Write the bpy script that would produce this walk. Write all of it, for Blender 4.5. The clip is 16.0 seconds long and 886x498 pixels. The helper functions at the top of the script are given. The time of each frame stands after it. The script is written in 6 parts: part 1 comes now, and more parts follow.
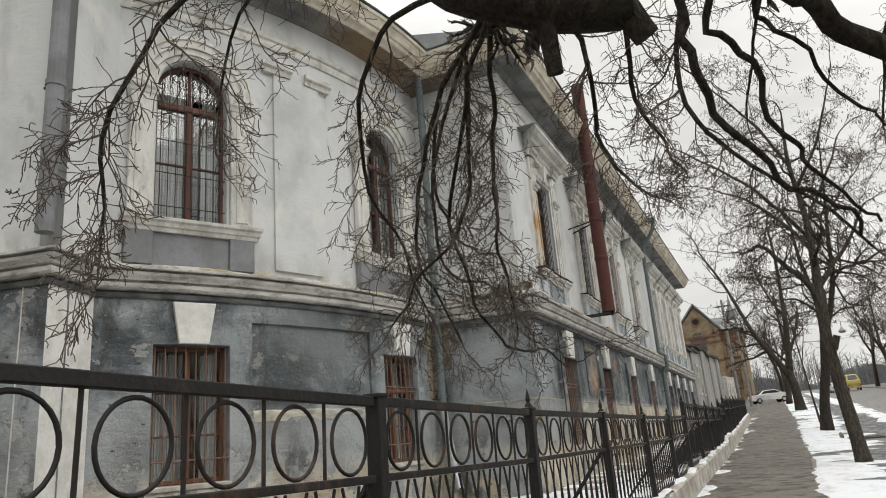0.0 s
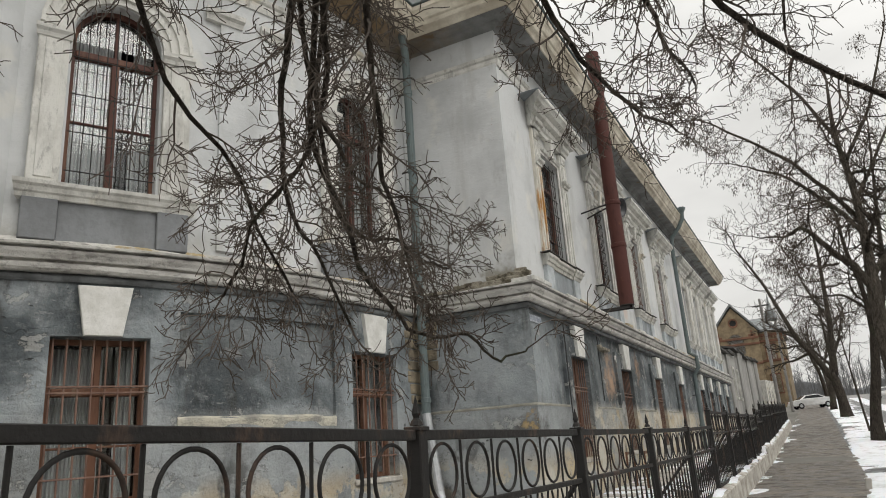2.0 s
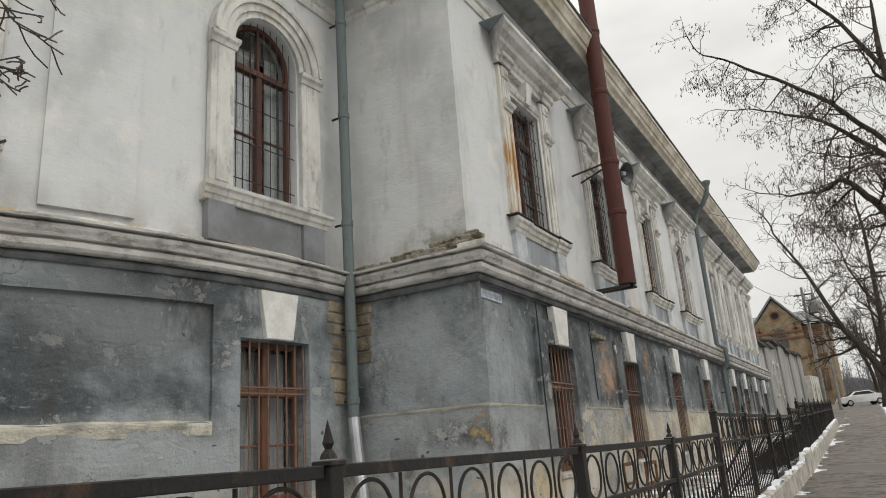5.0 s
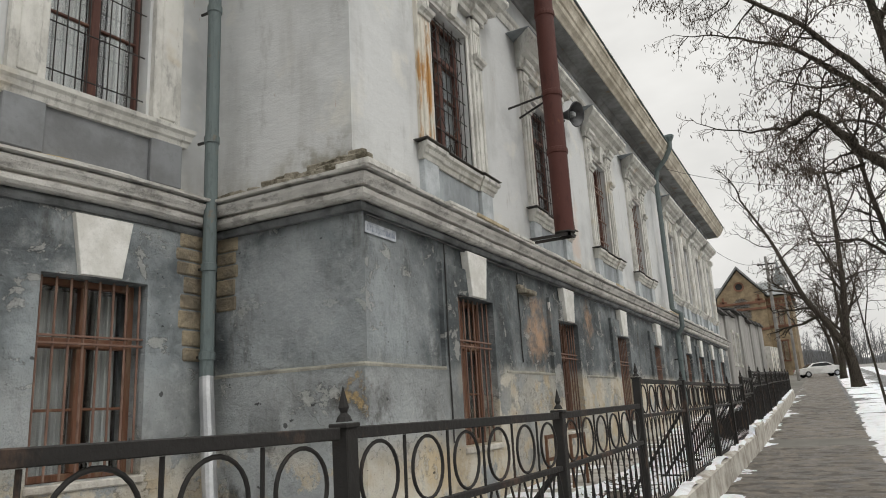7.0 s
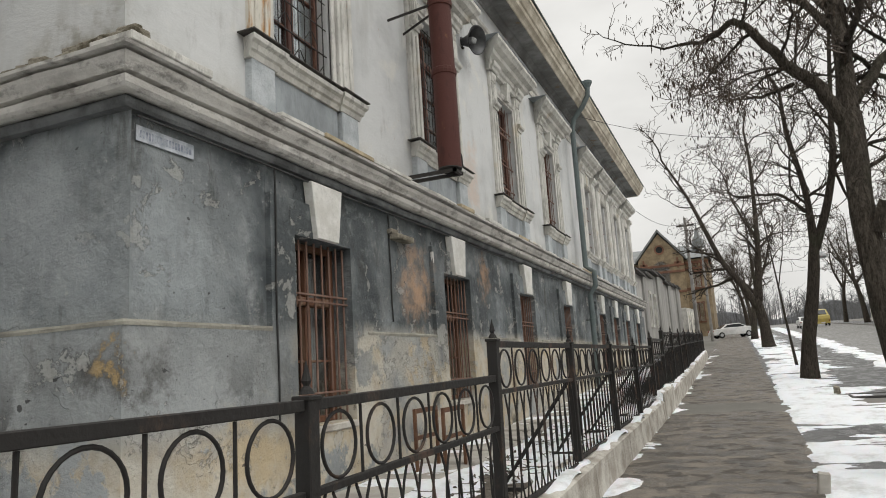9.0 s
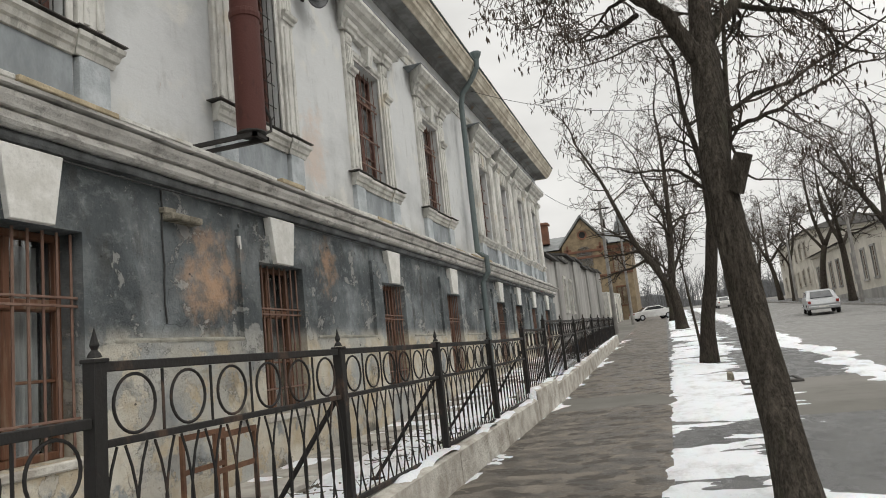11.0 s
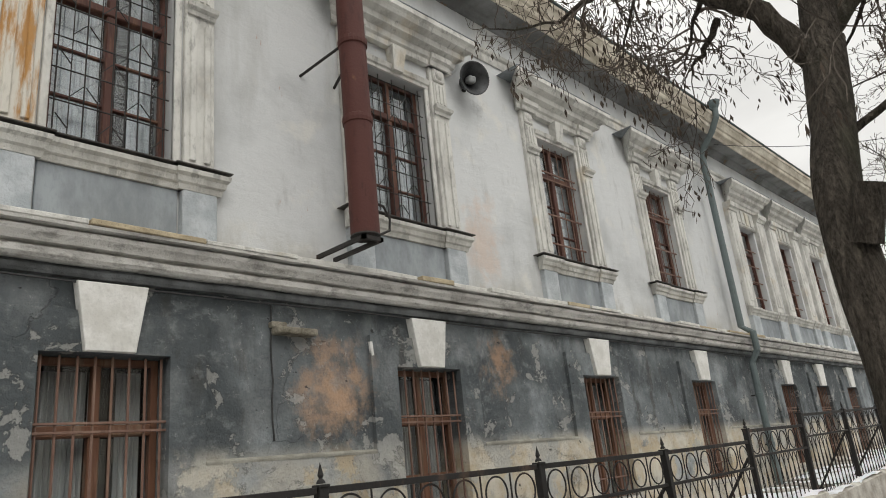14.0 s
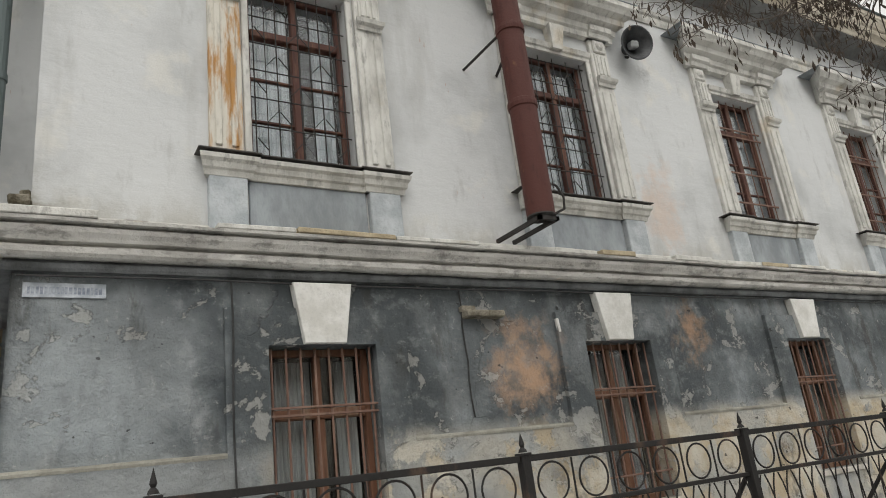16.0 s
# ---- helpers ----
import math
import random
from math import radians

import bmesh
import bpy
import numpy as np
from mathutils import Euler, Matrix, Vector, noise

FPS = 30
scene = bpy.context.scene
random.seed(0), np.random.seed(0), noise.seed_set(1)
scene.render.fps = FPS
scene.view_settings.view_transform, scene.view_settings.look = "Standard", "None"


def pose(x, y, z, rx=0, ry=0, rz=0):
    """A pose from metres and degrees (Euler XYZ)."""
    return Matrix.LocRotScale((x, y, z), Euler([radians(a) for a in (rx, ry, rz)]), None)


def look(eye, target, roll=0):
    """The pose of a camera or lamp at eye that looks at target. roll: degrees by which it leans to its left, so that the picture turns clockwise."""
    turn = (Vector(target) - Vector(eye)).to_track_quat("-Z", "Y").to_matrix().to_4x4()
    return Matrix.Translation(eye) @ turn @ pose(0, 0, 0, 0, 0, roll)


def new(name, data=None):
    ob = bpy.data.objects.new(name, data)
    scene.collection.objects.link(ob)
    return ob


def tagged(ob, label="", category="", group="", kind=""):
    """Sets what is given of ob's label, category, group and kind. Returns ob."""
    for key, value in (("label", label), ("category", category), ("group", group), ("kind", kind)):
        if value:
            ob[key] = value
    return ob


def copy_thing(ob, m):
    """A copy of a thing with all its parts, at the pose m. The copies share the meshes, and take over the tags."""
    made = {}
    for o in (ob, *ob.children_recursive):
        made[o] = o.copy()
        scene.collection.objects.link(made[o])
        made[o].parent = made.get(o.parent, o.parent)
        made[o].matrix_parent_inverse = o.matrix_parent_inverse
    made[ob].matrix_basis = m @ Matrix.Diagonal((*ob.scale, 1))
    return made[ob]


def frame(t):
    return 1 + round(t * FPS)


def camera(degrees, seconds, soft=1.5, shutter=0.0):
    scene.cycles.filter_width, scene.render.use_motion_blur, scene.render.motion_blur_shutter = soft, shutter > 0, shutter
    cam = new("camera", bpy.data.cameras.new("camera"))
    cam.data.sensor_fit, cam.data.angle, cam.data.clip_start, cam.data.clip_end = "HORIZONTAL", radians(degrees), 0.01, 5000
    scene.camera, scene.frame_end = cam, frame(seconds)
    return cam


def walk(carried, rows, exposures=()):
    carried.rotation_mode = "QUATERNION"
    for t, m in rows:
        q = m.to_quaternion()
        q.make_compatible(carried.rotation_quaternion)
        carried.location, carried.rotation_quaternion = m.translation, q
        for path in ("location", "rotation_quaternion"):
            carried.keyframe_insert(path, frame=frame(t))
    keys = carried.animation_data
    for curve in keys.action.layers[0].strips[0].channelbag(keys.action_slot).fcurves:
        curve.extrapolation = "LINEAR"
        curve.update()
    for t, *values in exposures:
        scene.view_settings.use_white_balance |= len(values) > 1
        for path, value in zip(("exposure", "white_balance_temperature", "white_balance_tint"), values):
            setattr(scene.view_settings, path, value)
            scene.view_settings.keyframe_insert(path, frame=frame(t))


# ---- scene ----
cam = camera(64.6, 16.0, soft=1.0)
PATH = [
    (0, (-0.005, 0.049, 1.498), (-0.784, 1.812, 2.031), -4.6),
    (0.5, (-0.013, 0.638, 1.519), (-0.805, 2.393, 2.059), -4.8),
    (1, (-0.001, 1.204, 1.536), (-0.859, 2.923, 2.092), -3.7),
    (1.5, (-0.034, 1.82, 1.579), (-0.898, 3.542, 2.116), -3.6),
    (2, (-0.056, 2.429, 1.61), (-0.919, 4.149, 2.155), -4.0),
    (2.5, (-0.067, 3.028, 1.634), (-0.876, 4.775, 2.174), -5.3),
    (3, (-0.102, 3.653, 1.666), (-0.869, 5.416, 2.217), -5.8),
    (3.5, (-0.038, 4.241, 1.684), (-0.83, 5.994, 2.232), -5.6),
    (4, (-0.029, 4.85, 1.675), (-0.815, 6.612, 2.202), -5.0),
    (4.2, (-0.038, 5.077, 1.697), (-0.854, 6.821, 2.238), -4.9),
    (6.3, (0.02, 7.27, 1.704), (-1.034, 8.888, 2.227), -2.7),
    (6.5, (-0.027, 7.583, 1.663), (-1.028, 9.239, 2.166), -3.2),
    (7, (-0.04, 8.143, 1.701), (-0.947, 9.868, 2.151), -3.1),
    (7.5, (-0.049, 8.743, 1.736), (-0.906, 10.502, 2.15), -3.7),
    (8, (-0.123, 9.358, 1.752), (-0.913, 11.153, 2.146), -3.2),
    (8.5, (-0.12, 9.93, 1.776), (-0.916, 11.726, 2.151), -3.1),
    (9, (-0.074, 10.508, 1.74), (-0.82, 12.333, 2.076), -3.6),
    (9.5, (0.011, 11.074, 1.772), (-0.667, 12.927, 2.102), -4.3),
    (10, (0.232, 11.674, 1.773), (-0.366, 13.556, 2.089), -5.2),
    (10.2, (0.321, 11.917, 1.783), (-0.23, 13.816, 2.086), -5.2),
    (12.3, (1.645, 14.094, 1.804), (0.954, 15.947, 2.097), -7.7),
    (12.5, (1.765, 14.246, 1.835), (1.024, 16.077, 2.149), -6.9),
    (13, (2.067, 14.632, 1.861), (1.146, 16.364, 2.254), -6.4),
    (13.5, (2.309, 14.893, 1.901), (1.187, 16.47, 2.406), -5.8),
    (14, (2.351, 14.978, 1.934), (1.061, 16.382, 2.538), -5.9),
    (14.5, (2.396, 14.942, 1.922), (0.968, 16.182, 2.573), -6.6),
    (15, (2.458, 14.93, 1.889), (0.971, 16.114, 2.51), -7.0),
    (15.5, (2.504, 14.911, 1.862), (0.964, 16.046, 2.447), -6.5),
    (16, (2.545, 14.816, 1.868), (0.931, 15.83, 2.472), -7.0),
]
walk(cam, [(t, look(eye, target, roll)) for t, eye, target, roll in PATH],
     [(0, 0.0), (12.5, 0.0), (13.5, 0.05), (15, 0.1), (16, 0.12)])

# ---- world and light ----
world = bpy.data.worlds.new("overcast_sky")
scene.world = world
world.use_nodes = True
wn, wl = world.node_tree.nodes, world.node_tree.links
wn.clear()
w_out = wn.new("ShaderNodeOutputWorld")
w_bg = wn.new("ShaderNodeBackground")
w_sky = wn.new("ShaderNodeTexSky")
w_sky.sky_type = "NISHITA"
w_sky.sun_disc = False
w_sky.sun_elevation = radians(34)
w_sky.sun_rotation = radians(75)
w_bw = wn.new("ShaderNodeHueSaturation")
w_bw.inputs["Saturation"].default_value = 0.12
w_bw.inputs["Value"].default_value = 0.10
w_tc = wn.new("ShaderNodeTexCoord")
w_map = wn.new("ShaderNodeMapping")
w_map.inputs["Scale"].default_value = (1.0, 1.0, 2.6)
w_noise = wn.new("ShaderNodeTexNoise")
w_noise.inputs["Scale"].default_value = 2.8
w_noise.inputs["Detail"].default_value = 5
w_sep = wn.new("ShaderNodeSeparateXYZ")
w_grad = wn.new("ShaderNodeMapRange")
w_grad.inputs["From Min"].default_value = 0.0
w_grad.inputs["From Max"].default_value = 1.0
w_grad.inputs["To Min"].default_value = 0.71
w_grad.inputs["To Max"].default_value = 2.2
w_cl = wn.new("ShaderNodeMapRange")
w_cl.inputs["From Min"].default_value = 0.3
w_cl.inputs["From Max"].default_value = 0.7
w_cl.inputs["To Min"].default_value = 0.85
w_cl.inputs["To Max"].default_value = 1.22
w_mul = wn.new("ShaderNodeMath")
w_mul.operation = "MULTIPLY"
w_tint = wn.new("ShaderNodeVectorMath")
w_tint.operation = "SCALE"
w_tint.inputs[0].default_value = (1.0, 0.99, 0.955)
w_mix = wn.new("ShaderNodeMix")
w_mix.data_type = "RGBA"
w_mix.inputs["Factor"].default_value = 0.95
wl.new(w_tc.outputs["Generated"], w_map.inputs["Vector"])
wl.new(w_map.outputs["Vector"], w_noise.inputs["Vector"])
wl.new(w_tc.outputs["Generated"], w_sep.inputs["Vector"])
w_pow = wn.new("ShaderNodeMath")
w_pow.operation = "POWER"
w_pow.inputs[1].default_value = 2.9
w_abs = wn.new("ShaderNodeMath")
w_abs.operation = "ABSOLUTE"
wl.new(w_sep.outputs["Z"], w_abs.inputs[0])
wl.new(w_abs.outputs[0], w_pow.inputs[0])
wl.new(w_pow.outputs[0], w_grad.inputs["Value"])
wl.new(w_noise.outputs["Fac"], w_cl.inputs["Value"])
wl.new(w_grad.outputs["Result"], w_mul.inputs[0])
wl.new(w_cl.outputs["Result"], w_mul.inputs[1])
w_dot = wn.new("ShaderNodeVectorMath")
w_dot.operation = "DOT_PRODUCT"
w_dot.inputs[1].default_value = Vector((0.78, 0.60, 0.15)).normalized()
w_glow = wn.new("ShaderNodeMapRange")
w_glow.interpolation_type = "SMOOTHSTEP"
w_glow.inputs["From Min"].default_value = 0.25
w_glow.inputs["From Max"].default_value = 1.0
w_glow.inputs["To Min"].default_value = 1.0
w_glow.inputs["To Max"].default_value = 1.22
w_mul2 = wn.new("ShaderNodeMath")
w_mul2.operation = "MULTIPLY"
wl.new(w_tc.outputs["Generated"], w_dot.inputs[0])
wl.new(w_dot.outputs["Value"], w_glow.inputs["Value"])
wl.new(w_glow.outputs["Result"], w_mul2.inputs[0])
wl.new(w_mul.outputs["Value"], w_mul2.inputs[1])
wl.new(w_mul2.outputs["Value"], w_tint.inputs["Scale"])
wl.new(w_sky.outputs["Color"], w_bw.inputs["Color"])
wl.new(w_bw.outputs["Color"], w_mix.inputs["A"])
wl.new(w_tint.outputs["Vector"], w_mix.inputs["B"])
wl.new(w_mix.outputs["Result"], w_bg.inputs["Color"])
w_bg.inputs["Strength"].default_value = 1.0
wl.new(w_bg.outputs["Background"], w_out.inputs["Surface"])

sun = new("sun", bpy.data.lights.new("sun", "SUN"))
sun.data.energy, sun.data.angle, sun.data.color = 0.9, radians(40), (1.0, 0.97, 0.92)
sun.matrix_world = look((20, 5, 20), (0, 12, 0))
scene.view_settings.exposure = 0.0


# ---- materials ----
class Mat:
    """A principled material with a few noise layers in world-sized object coordinates."""

    def __init__(self, name, rough=0.85, metal=0.0, spec=0.3):
        self.m = bpy.data.materials.new(name)
        self.m.use_nodes = True
        self.n, self.l = self.m.node_tree.nodes, self.m.node_tree.links
        self.b = self.n["Principled BSDF"]
        self.b.inputs["Roughness"].default_value = rough
        self.b.inputs["Metallic"].default_value = metal
        self.b.inputs["Specular IOR Level"].default_value = spec
        self.geo = self.n.new("ShaderNodeNewGeometry")
        self.pos = self.geo.outputs["Position"]

    def scaled(self, s):
        mp = self.n.new("ShaderNodeMapping")
        mp.inputs["Scale"].default_value = s
        self.l.new(self.pos, mp.inputs["Vector"])
        return mp.outputs["Vector"]

    def noise(self, scale, detail=4, rough=0.55, stretch=(1, 1, 1), lo=0.35, hi=0.65, distort=0.0):
        t = self.n.new("ShaderNodeTexNoise")
        t.inputs["Scale"].default_value = scale
        t.inputs["Detail"].default_value = detail
        t.inputs["Roughness"].default_value = rough
        t.inputs["Distortion"].default_value = distort
        self.l.new(self.scaled(stretch), t.inputs["Vector"])
        return self.ramp(t.outputs["Fac"], lo, hi)

    def ramp(self, v, lo, hi, a=0.0, b=1.0):
        r = self.n.new("ShaderNodeMapRange")
        r.interpolation_type = "SMOOTHSTEP"
        for k, x in (("From Min", lo), ("From Max", hi), ("To Min", a), ("To Max", b)):
            r.inputs[k].default_value = x
        self.l.new(v, r.inputs["Value"])
        return r.outputs["Result"]

    def axis(self, k):
        s = self.n.new("ShaderNodeSeparateXYZ")
        self.l.new(self.pos, s.inputs["Vector"])
        return s.outputs[k]

    def math(self, op, a, b=None):
        m = self.n.new("ShaderNodeMath")
        m.operation = op
        m.use_clamp = op == "MULTIPLY"
        for i, v in enumerate((a, b)):
            if v is None:
                continue
            if isinstance(v, (int, float)):
                m.inputs[i].default_value = v
            else:
                self.l.new(v, m.inputs[i])
        return m.outputs[0]

    def spot(self, c, r0, r1, squash=(1, 1, 1)):
        """1 inside a blot round the place c, 0 beyond it, with a ragged edge."""
        d = self.n.new("ShaderNodeVectorMath")
        d.operation = "SUBTRACT"
        self.l.new(self.pos, d.inputs[0])
        d.inputs[1].default_value = c
        e = self.n.new("ShaderNodeVectorMath")
        e.operation = "MULTIPLY"
        self.l.new(d.outputs[0], e.inputs[0])
        e.inputs[1].default_value = squash
        f = self.n.new("ShaderNodeVectorMath")
        f.operation = "LENGTH"
        self.l.new(e.outputs[0], f.inputs[0])
        g = self.math("ADD", f.outputs["Value"], self.math("MULTIPLY", self.noise(3.5, 5, 0.65), 0.45))
        return self.ramp(g, r1, r0)

    def mix(self, fac, a, b):
        m = self.n.new("ShaderNodeMix")
        m.data_type = "RGBA"
        for key, v in (("A", a), ("B", b)):
            if isinstance(v, tuple):
                m.inputs[key].default_value = (*v, 1)
            else:
                self.l.new(v, m.inputs[key])
        if isinstance(fac, (int, float)):
            m.inputs["Factor"].default_value = fac
        else:
            self.l.new(fac, m.inputs["Factor"])
        return m.outputs["Result"]

    def colour(self, c):
        if isinstance(c, tuple):
            self.b.inputs["Base Color"].default_value = (*c, 1)
        else:
            self.l.new(c, self.b.inputs["Base Color"])
        return self

    def gloss(self, v):
        self.l.new(v, self.b.inputs["Roughness"])
        return self

    def bump(self, h, strength=0.3, dist=0.01):
        bm_ = self.n.new("ShaderNodeBump")
        bm_.inputs["Strength"].default_value = strength
        bm_.inputs["Distance"].default_value = dist
        self.l.new(h, bm_.inputs["Height"])
        self.l.new(bm_.outputs["Normal"], self.b.inputs["Normal"])
        return self

    def rnd(self):
        o = self.n.new("ShaderNodeObjectInfo")
        return o.outputs["Random"]


def plaster_grey():
    k = Mat("grey_blue_render", 0.9)
    c = k.mix(k.noise(0.62, 5, 0.56, (1, 1, 1.1), 0.40, 0.62), (0.074, 0.085, 0.091), (0.31, 0.34, 0.352))
    c = k.mix(k.math("MULTIPLY", k.noise(1.5, 6, 0.66, (1, 1, 0.8), 0.5, 0.66), 0.6), c, (0.37, 0.385, 0.385))
    c = k.mix(k.math("MULTIPLY", k.noise(1.2, 5, 0.7, (1, 1, 0.5), 0.56, 0.72), 0.75), c, (0.045, 0.05, 0.054))
    c = k.mix(k.math("MULTIPLY", k.noise(4.5, 7, 0.72, (1, 1, 3.0), 0.60, 0.68), 0.42), c, (0.44, 0.44, 0.43))
    low = k.ramp(k.axis("Z"), 2.45, 2.1)
    old = k.math("MULTIPLY", k.ramp(k.axis("Y"), 16.66, 16.54), k.ramp(k.axis("X"), -6.7, -6.5))
    c = k.mix(k.math("MULTIPLY", old, k.math("MULTIPLY", k.noise(0.6, 4, 0.6, (1, 1, 1), 0.36, 0.56), 0.55)), c, (0.33, 0.355, 0.365))
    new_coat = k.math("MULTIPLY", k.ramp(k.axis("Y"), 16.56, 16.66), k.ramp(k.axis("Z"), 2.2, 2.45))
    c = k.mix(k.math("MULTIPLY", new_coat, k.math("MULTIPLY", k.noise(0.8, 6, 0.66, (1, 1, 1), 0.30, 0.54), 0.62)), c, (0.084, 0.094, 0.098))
    runs = k.math("MULTIPLY", k.noise(2.6, 6, 0.68, (1, 1, 0.3), 0.52, 0.64), k.noise(0.5, 3, 0.5, (1, 1, 1), 0.40, 0.58))
    c = k.mix(k.math("MULTIPLY", runs, 0.65), c, (0.055, 0.052, 0.046))
    c = k.mix(k.math("MULTIPLY", low, k.math("ADD", k.math("MULTIPLY", k.ramp(k.axis("Y"), 16.7, 16.5), 0.15), 0.33)), c, (0.36, 0.372, 0.368))
    bare = k.math("MULTIPLY", low, k.ramp(k.axis("Y"), 17.9, 19.2))
    c = k.mix(k.math("MULTIPLY", bare, k.math("MULTIPLY", k.noise(0.9, 5, 0.6, (1, 1, 1), 0.34, 0.54), 0.75)), c, (0.47, 0.445, 0.385))
    peel = k.math("MULTIPLY", k.noise(1.0, 8, 0.68, (1, 1, 1.0), 0.465, 0.51), low)
    peel = k.math("MULTIPLY", peel, k.math("MAXIMUM", k.ramp(k.axis("Y"), 16.6, 17.6), k.ramp(k.axis("Z"), 1.55, 1.0)))
    c = k.mix(k.math("MULTIPLY", peel, 0.8), c, k.mix(k.noise(2.1, 5, 0.6), (0.60, 0.565, 0.48), (0.46, 0.37, 0.24)))
    damp = k.math("MULTIPLY", k.noise(0.9, 6, 0.64, (1, 1, 0.7), 0.55, 0.63), k.ramp(k.axis("Z"), 2.2, 1.2))
    c = k.mix(k.math("MULTIPLY", damp, 0.8), c, (0.05, 0.05, 0.048))
    c = k.mix(k.math("MULTIPLY", k.spot((-4.55, 20.3, 3.0), 0.18, 1.0, (1, 1.12, 1.0)), 0.85), c, (0.50, 0.325, 0.21))
    c = k.mix(k.math("MULTIPLY", k.spot((-4.55, 23.5, 3.45), 0.1, 0.75, (1, 1.2, 0.9)), 0.65), c, (0.46, 0.29, 0.18))
    c = k.mix(k.math("MULTIPLY", k.spot((-4.62, 14.7, 1.85), 0.2, 0.75, (1.1, 1.1, 1.3)), 0.85), c, (0.06, 0.055, 0.05))
    c = k.mix(k.math("MULTIPLY", k.spot((-4.60, 14.66, 1.93), 0.18, 0.42, (1.3, 1.3, 0.9)), 0.9), c, (0.46, 0.33, 0.16))
    c = k.mix(k.math("MULTIPLY", k.noise(3.8, 7, 0.72, (1, 1, 1.4), 0.54, 0.66), 0.22), c, (0.38, 0.40, 0.405))
    c = k.mix(k.math("MULTIPLY", k.noise(4.6, 7, 0.72, (1, 1, 1.0), 0.56, 0.68), 0.22), c, (0.06, 0.068, 0.072))
    c = k.mix(k.math("MULTIPLY", k.spot((-4.5, 16.2, 1.0), 0.3, 0.95, (1, 1, 1.3)), 0.9), c, (0.50, 0.41, 0.27))
    raw = k.noise(1.5, 9, 0.68, (1, 1, 1.2), 0.0, 1.0, 0.3)
    flake = k.ramp(raw, 0.635, 0.645)
    rim = k.math("MULTIPLY", k.ramp(raw, 0.615, 0.635), k.math("SUBTRACT", 1.0, flake))
    c = k.mix(k.math("MULTIPLY", flake, 0.55), c, (0.42, 0.415, 0.39))
    c = k.mix(k.math("MULTIPLY", rim, 0.55), c, (0.05, 0.05, 0.05))
    pit = k.noise(5.5, 3, 0.5, (1, 1, 1.6), 0.715, 0.73)
    c = k.mix(k.math("MULTIPLY", pit, 0.8), c, (0.03, 0.03, 0.03))
    c = k.mix(k.math("MULTIPLY", k.spot((-5.55, 14.65, 3.2), 0.45, 1.45, (0.9, 1, 1.1)), 0.62), c, (0.37, 0.395, 0.405))
    c = k.mix(k.math("MULTIPLY", k.spot((-7.3, 10.9, 3.5), 0.7, 2.0, (0.8, 0.8, 1.5)), 0.6), c, (0.095, 0.10, 0.102))
    vor = k.n.new("ShaderNodeTexVoronoi")
    vor.feature = "DISTANCE_TO_EDGE"
    vor.inputs["Scale"].default_value = 0.55
    wob = k.n.new("ShaderNodeVectorMath")
    nz = k.n.new("ShaderNodeTexNoise")
    nz.inputs["Scale"].default_value = 1.3
    nz.inputs["Detail"].default_value = 5
    k.l.new(k.pos, nz.inputs["Vector"])
    k.l.new(k.pos, wob.inputs[0])
    k.l.new(nz.outputs["Color"], wob.inputs[1])
    k.l.new(wob.outputs[0], vor.inputs["Vector"])
    crack = k.math("MULTIPLY", k.ramp(vor.outputs["Distance"], 0.004, 0.001), k.noise(0.7, 3, 0.5, (1, 1, 1), 0.52, 0.6))
    c = k.mix(k.math("MULTIPLY", crack, 0.28), c, (0.06, 0.06, 0.06))
    c = k.mix(k.math("MULTIPLY", k.noise(12, 6, 0.8, (1, 1, 0.8), 0.60, 0.70), 0.6), c, (0.46, 0.46, 0.45))
    c = k.mix(k.math("MULTIPLY", k.noise(23, 5, 0.75, (1, 1, 1), 0.60, 0.72), 0.5), c, (0.05, 0.055, 0.06))
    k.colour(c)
    h = k.math("ADD", k.noise(2.2, 7, 0.72, (1, 1, 1), 0.2, 0.8), k.math("MULTIPLY", k.math("MULTIPLY", k.noise(26, 6, 0.75), k.noise(1.1, 4, 0.6, (1, 1, 1), 0.42, 0.62)), 0.16))
    h = k.math("SUBTRACT", h, k.math("ADD", k.math("MULTIPLY", crack, 0.4), k.math("MULTIPLY", k.math("ADD", peel, flake), 0.35)))
    br = k.n.new("ShaderNodeTexBrick")
    br.inputs["Scale"].default_value = 1.0
    br.inputs["Brick Width"].default_value = 0.52
    br.inputs["Row Height"].default_value = 0.17
    br.inputs["Mortar Size"].default_value = 0.045
    br.inputs["Mortar Smooth"].default_value = 1.0
    cb_ = k.n.new("ShaderNodeCombineXYZ")
    warp = k.math("MULTIPLY", k.noise(2.4, 5, 0.65), 0.09)
    k.l.new(k.axis("Y"), cb_.inputs["X"])
    k.l.new(k.math("ADD", k.axis("Z"), warp), cb_.inputs["Y"])
    k.l.new(cb_.outputs["Vector"], br.inputs["Vector"])
    course = k.math("MULTIPLY", br.outputs["Fac"], k.math("MULTIPLY", k.ramp(k.axis("X"), -6.7, -6.95), k.noise(0.7, 4, 0.6, (1, 1, 1.3), 0.40, 0.58)))
    h = k.math("SUBTRACT", h, k.math("MULTIPLY", course, 0.16))
    return k.bump(h, 0.9, 0.035).m


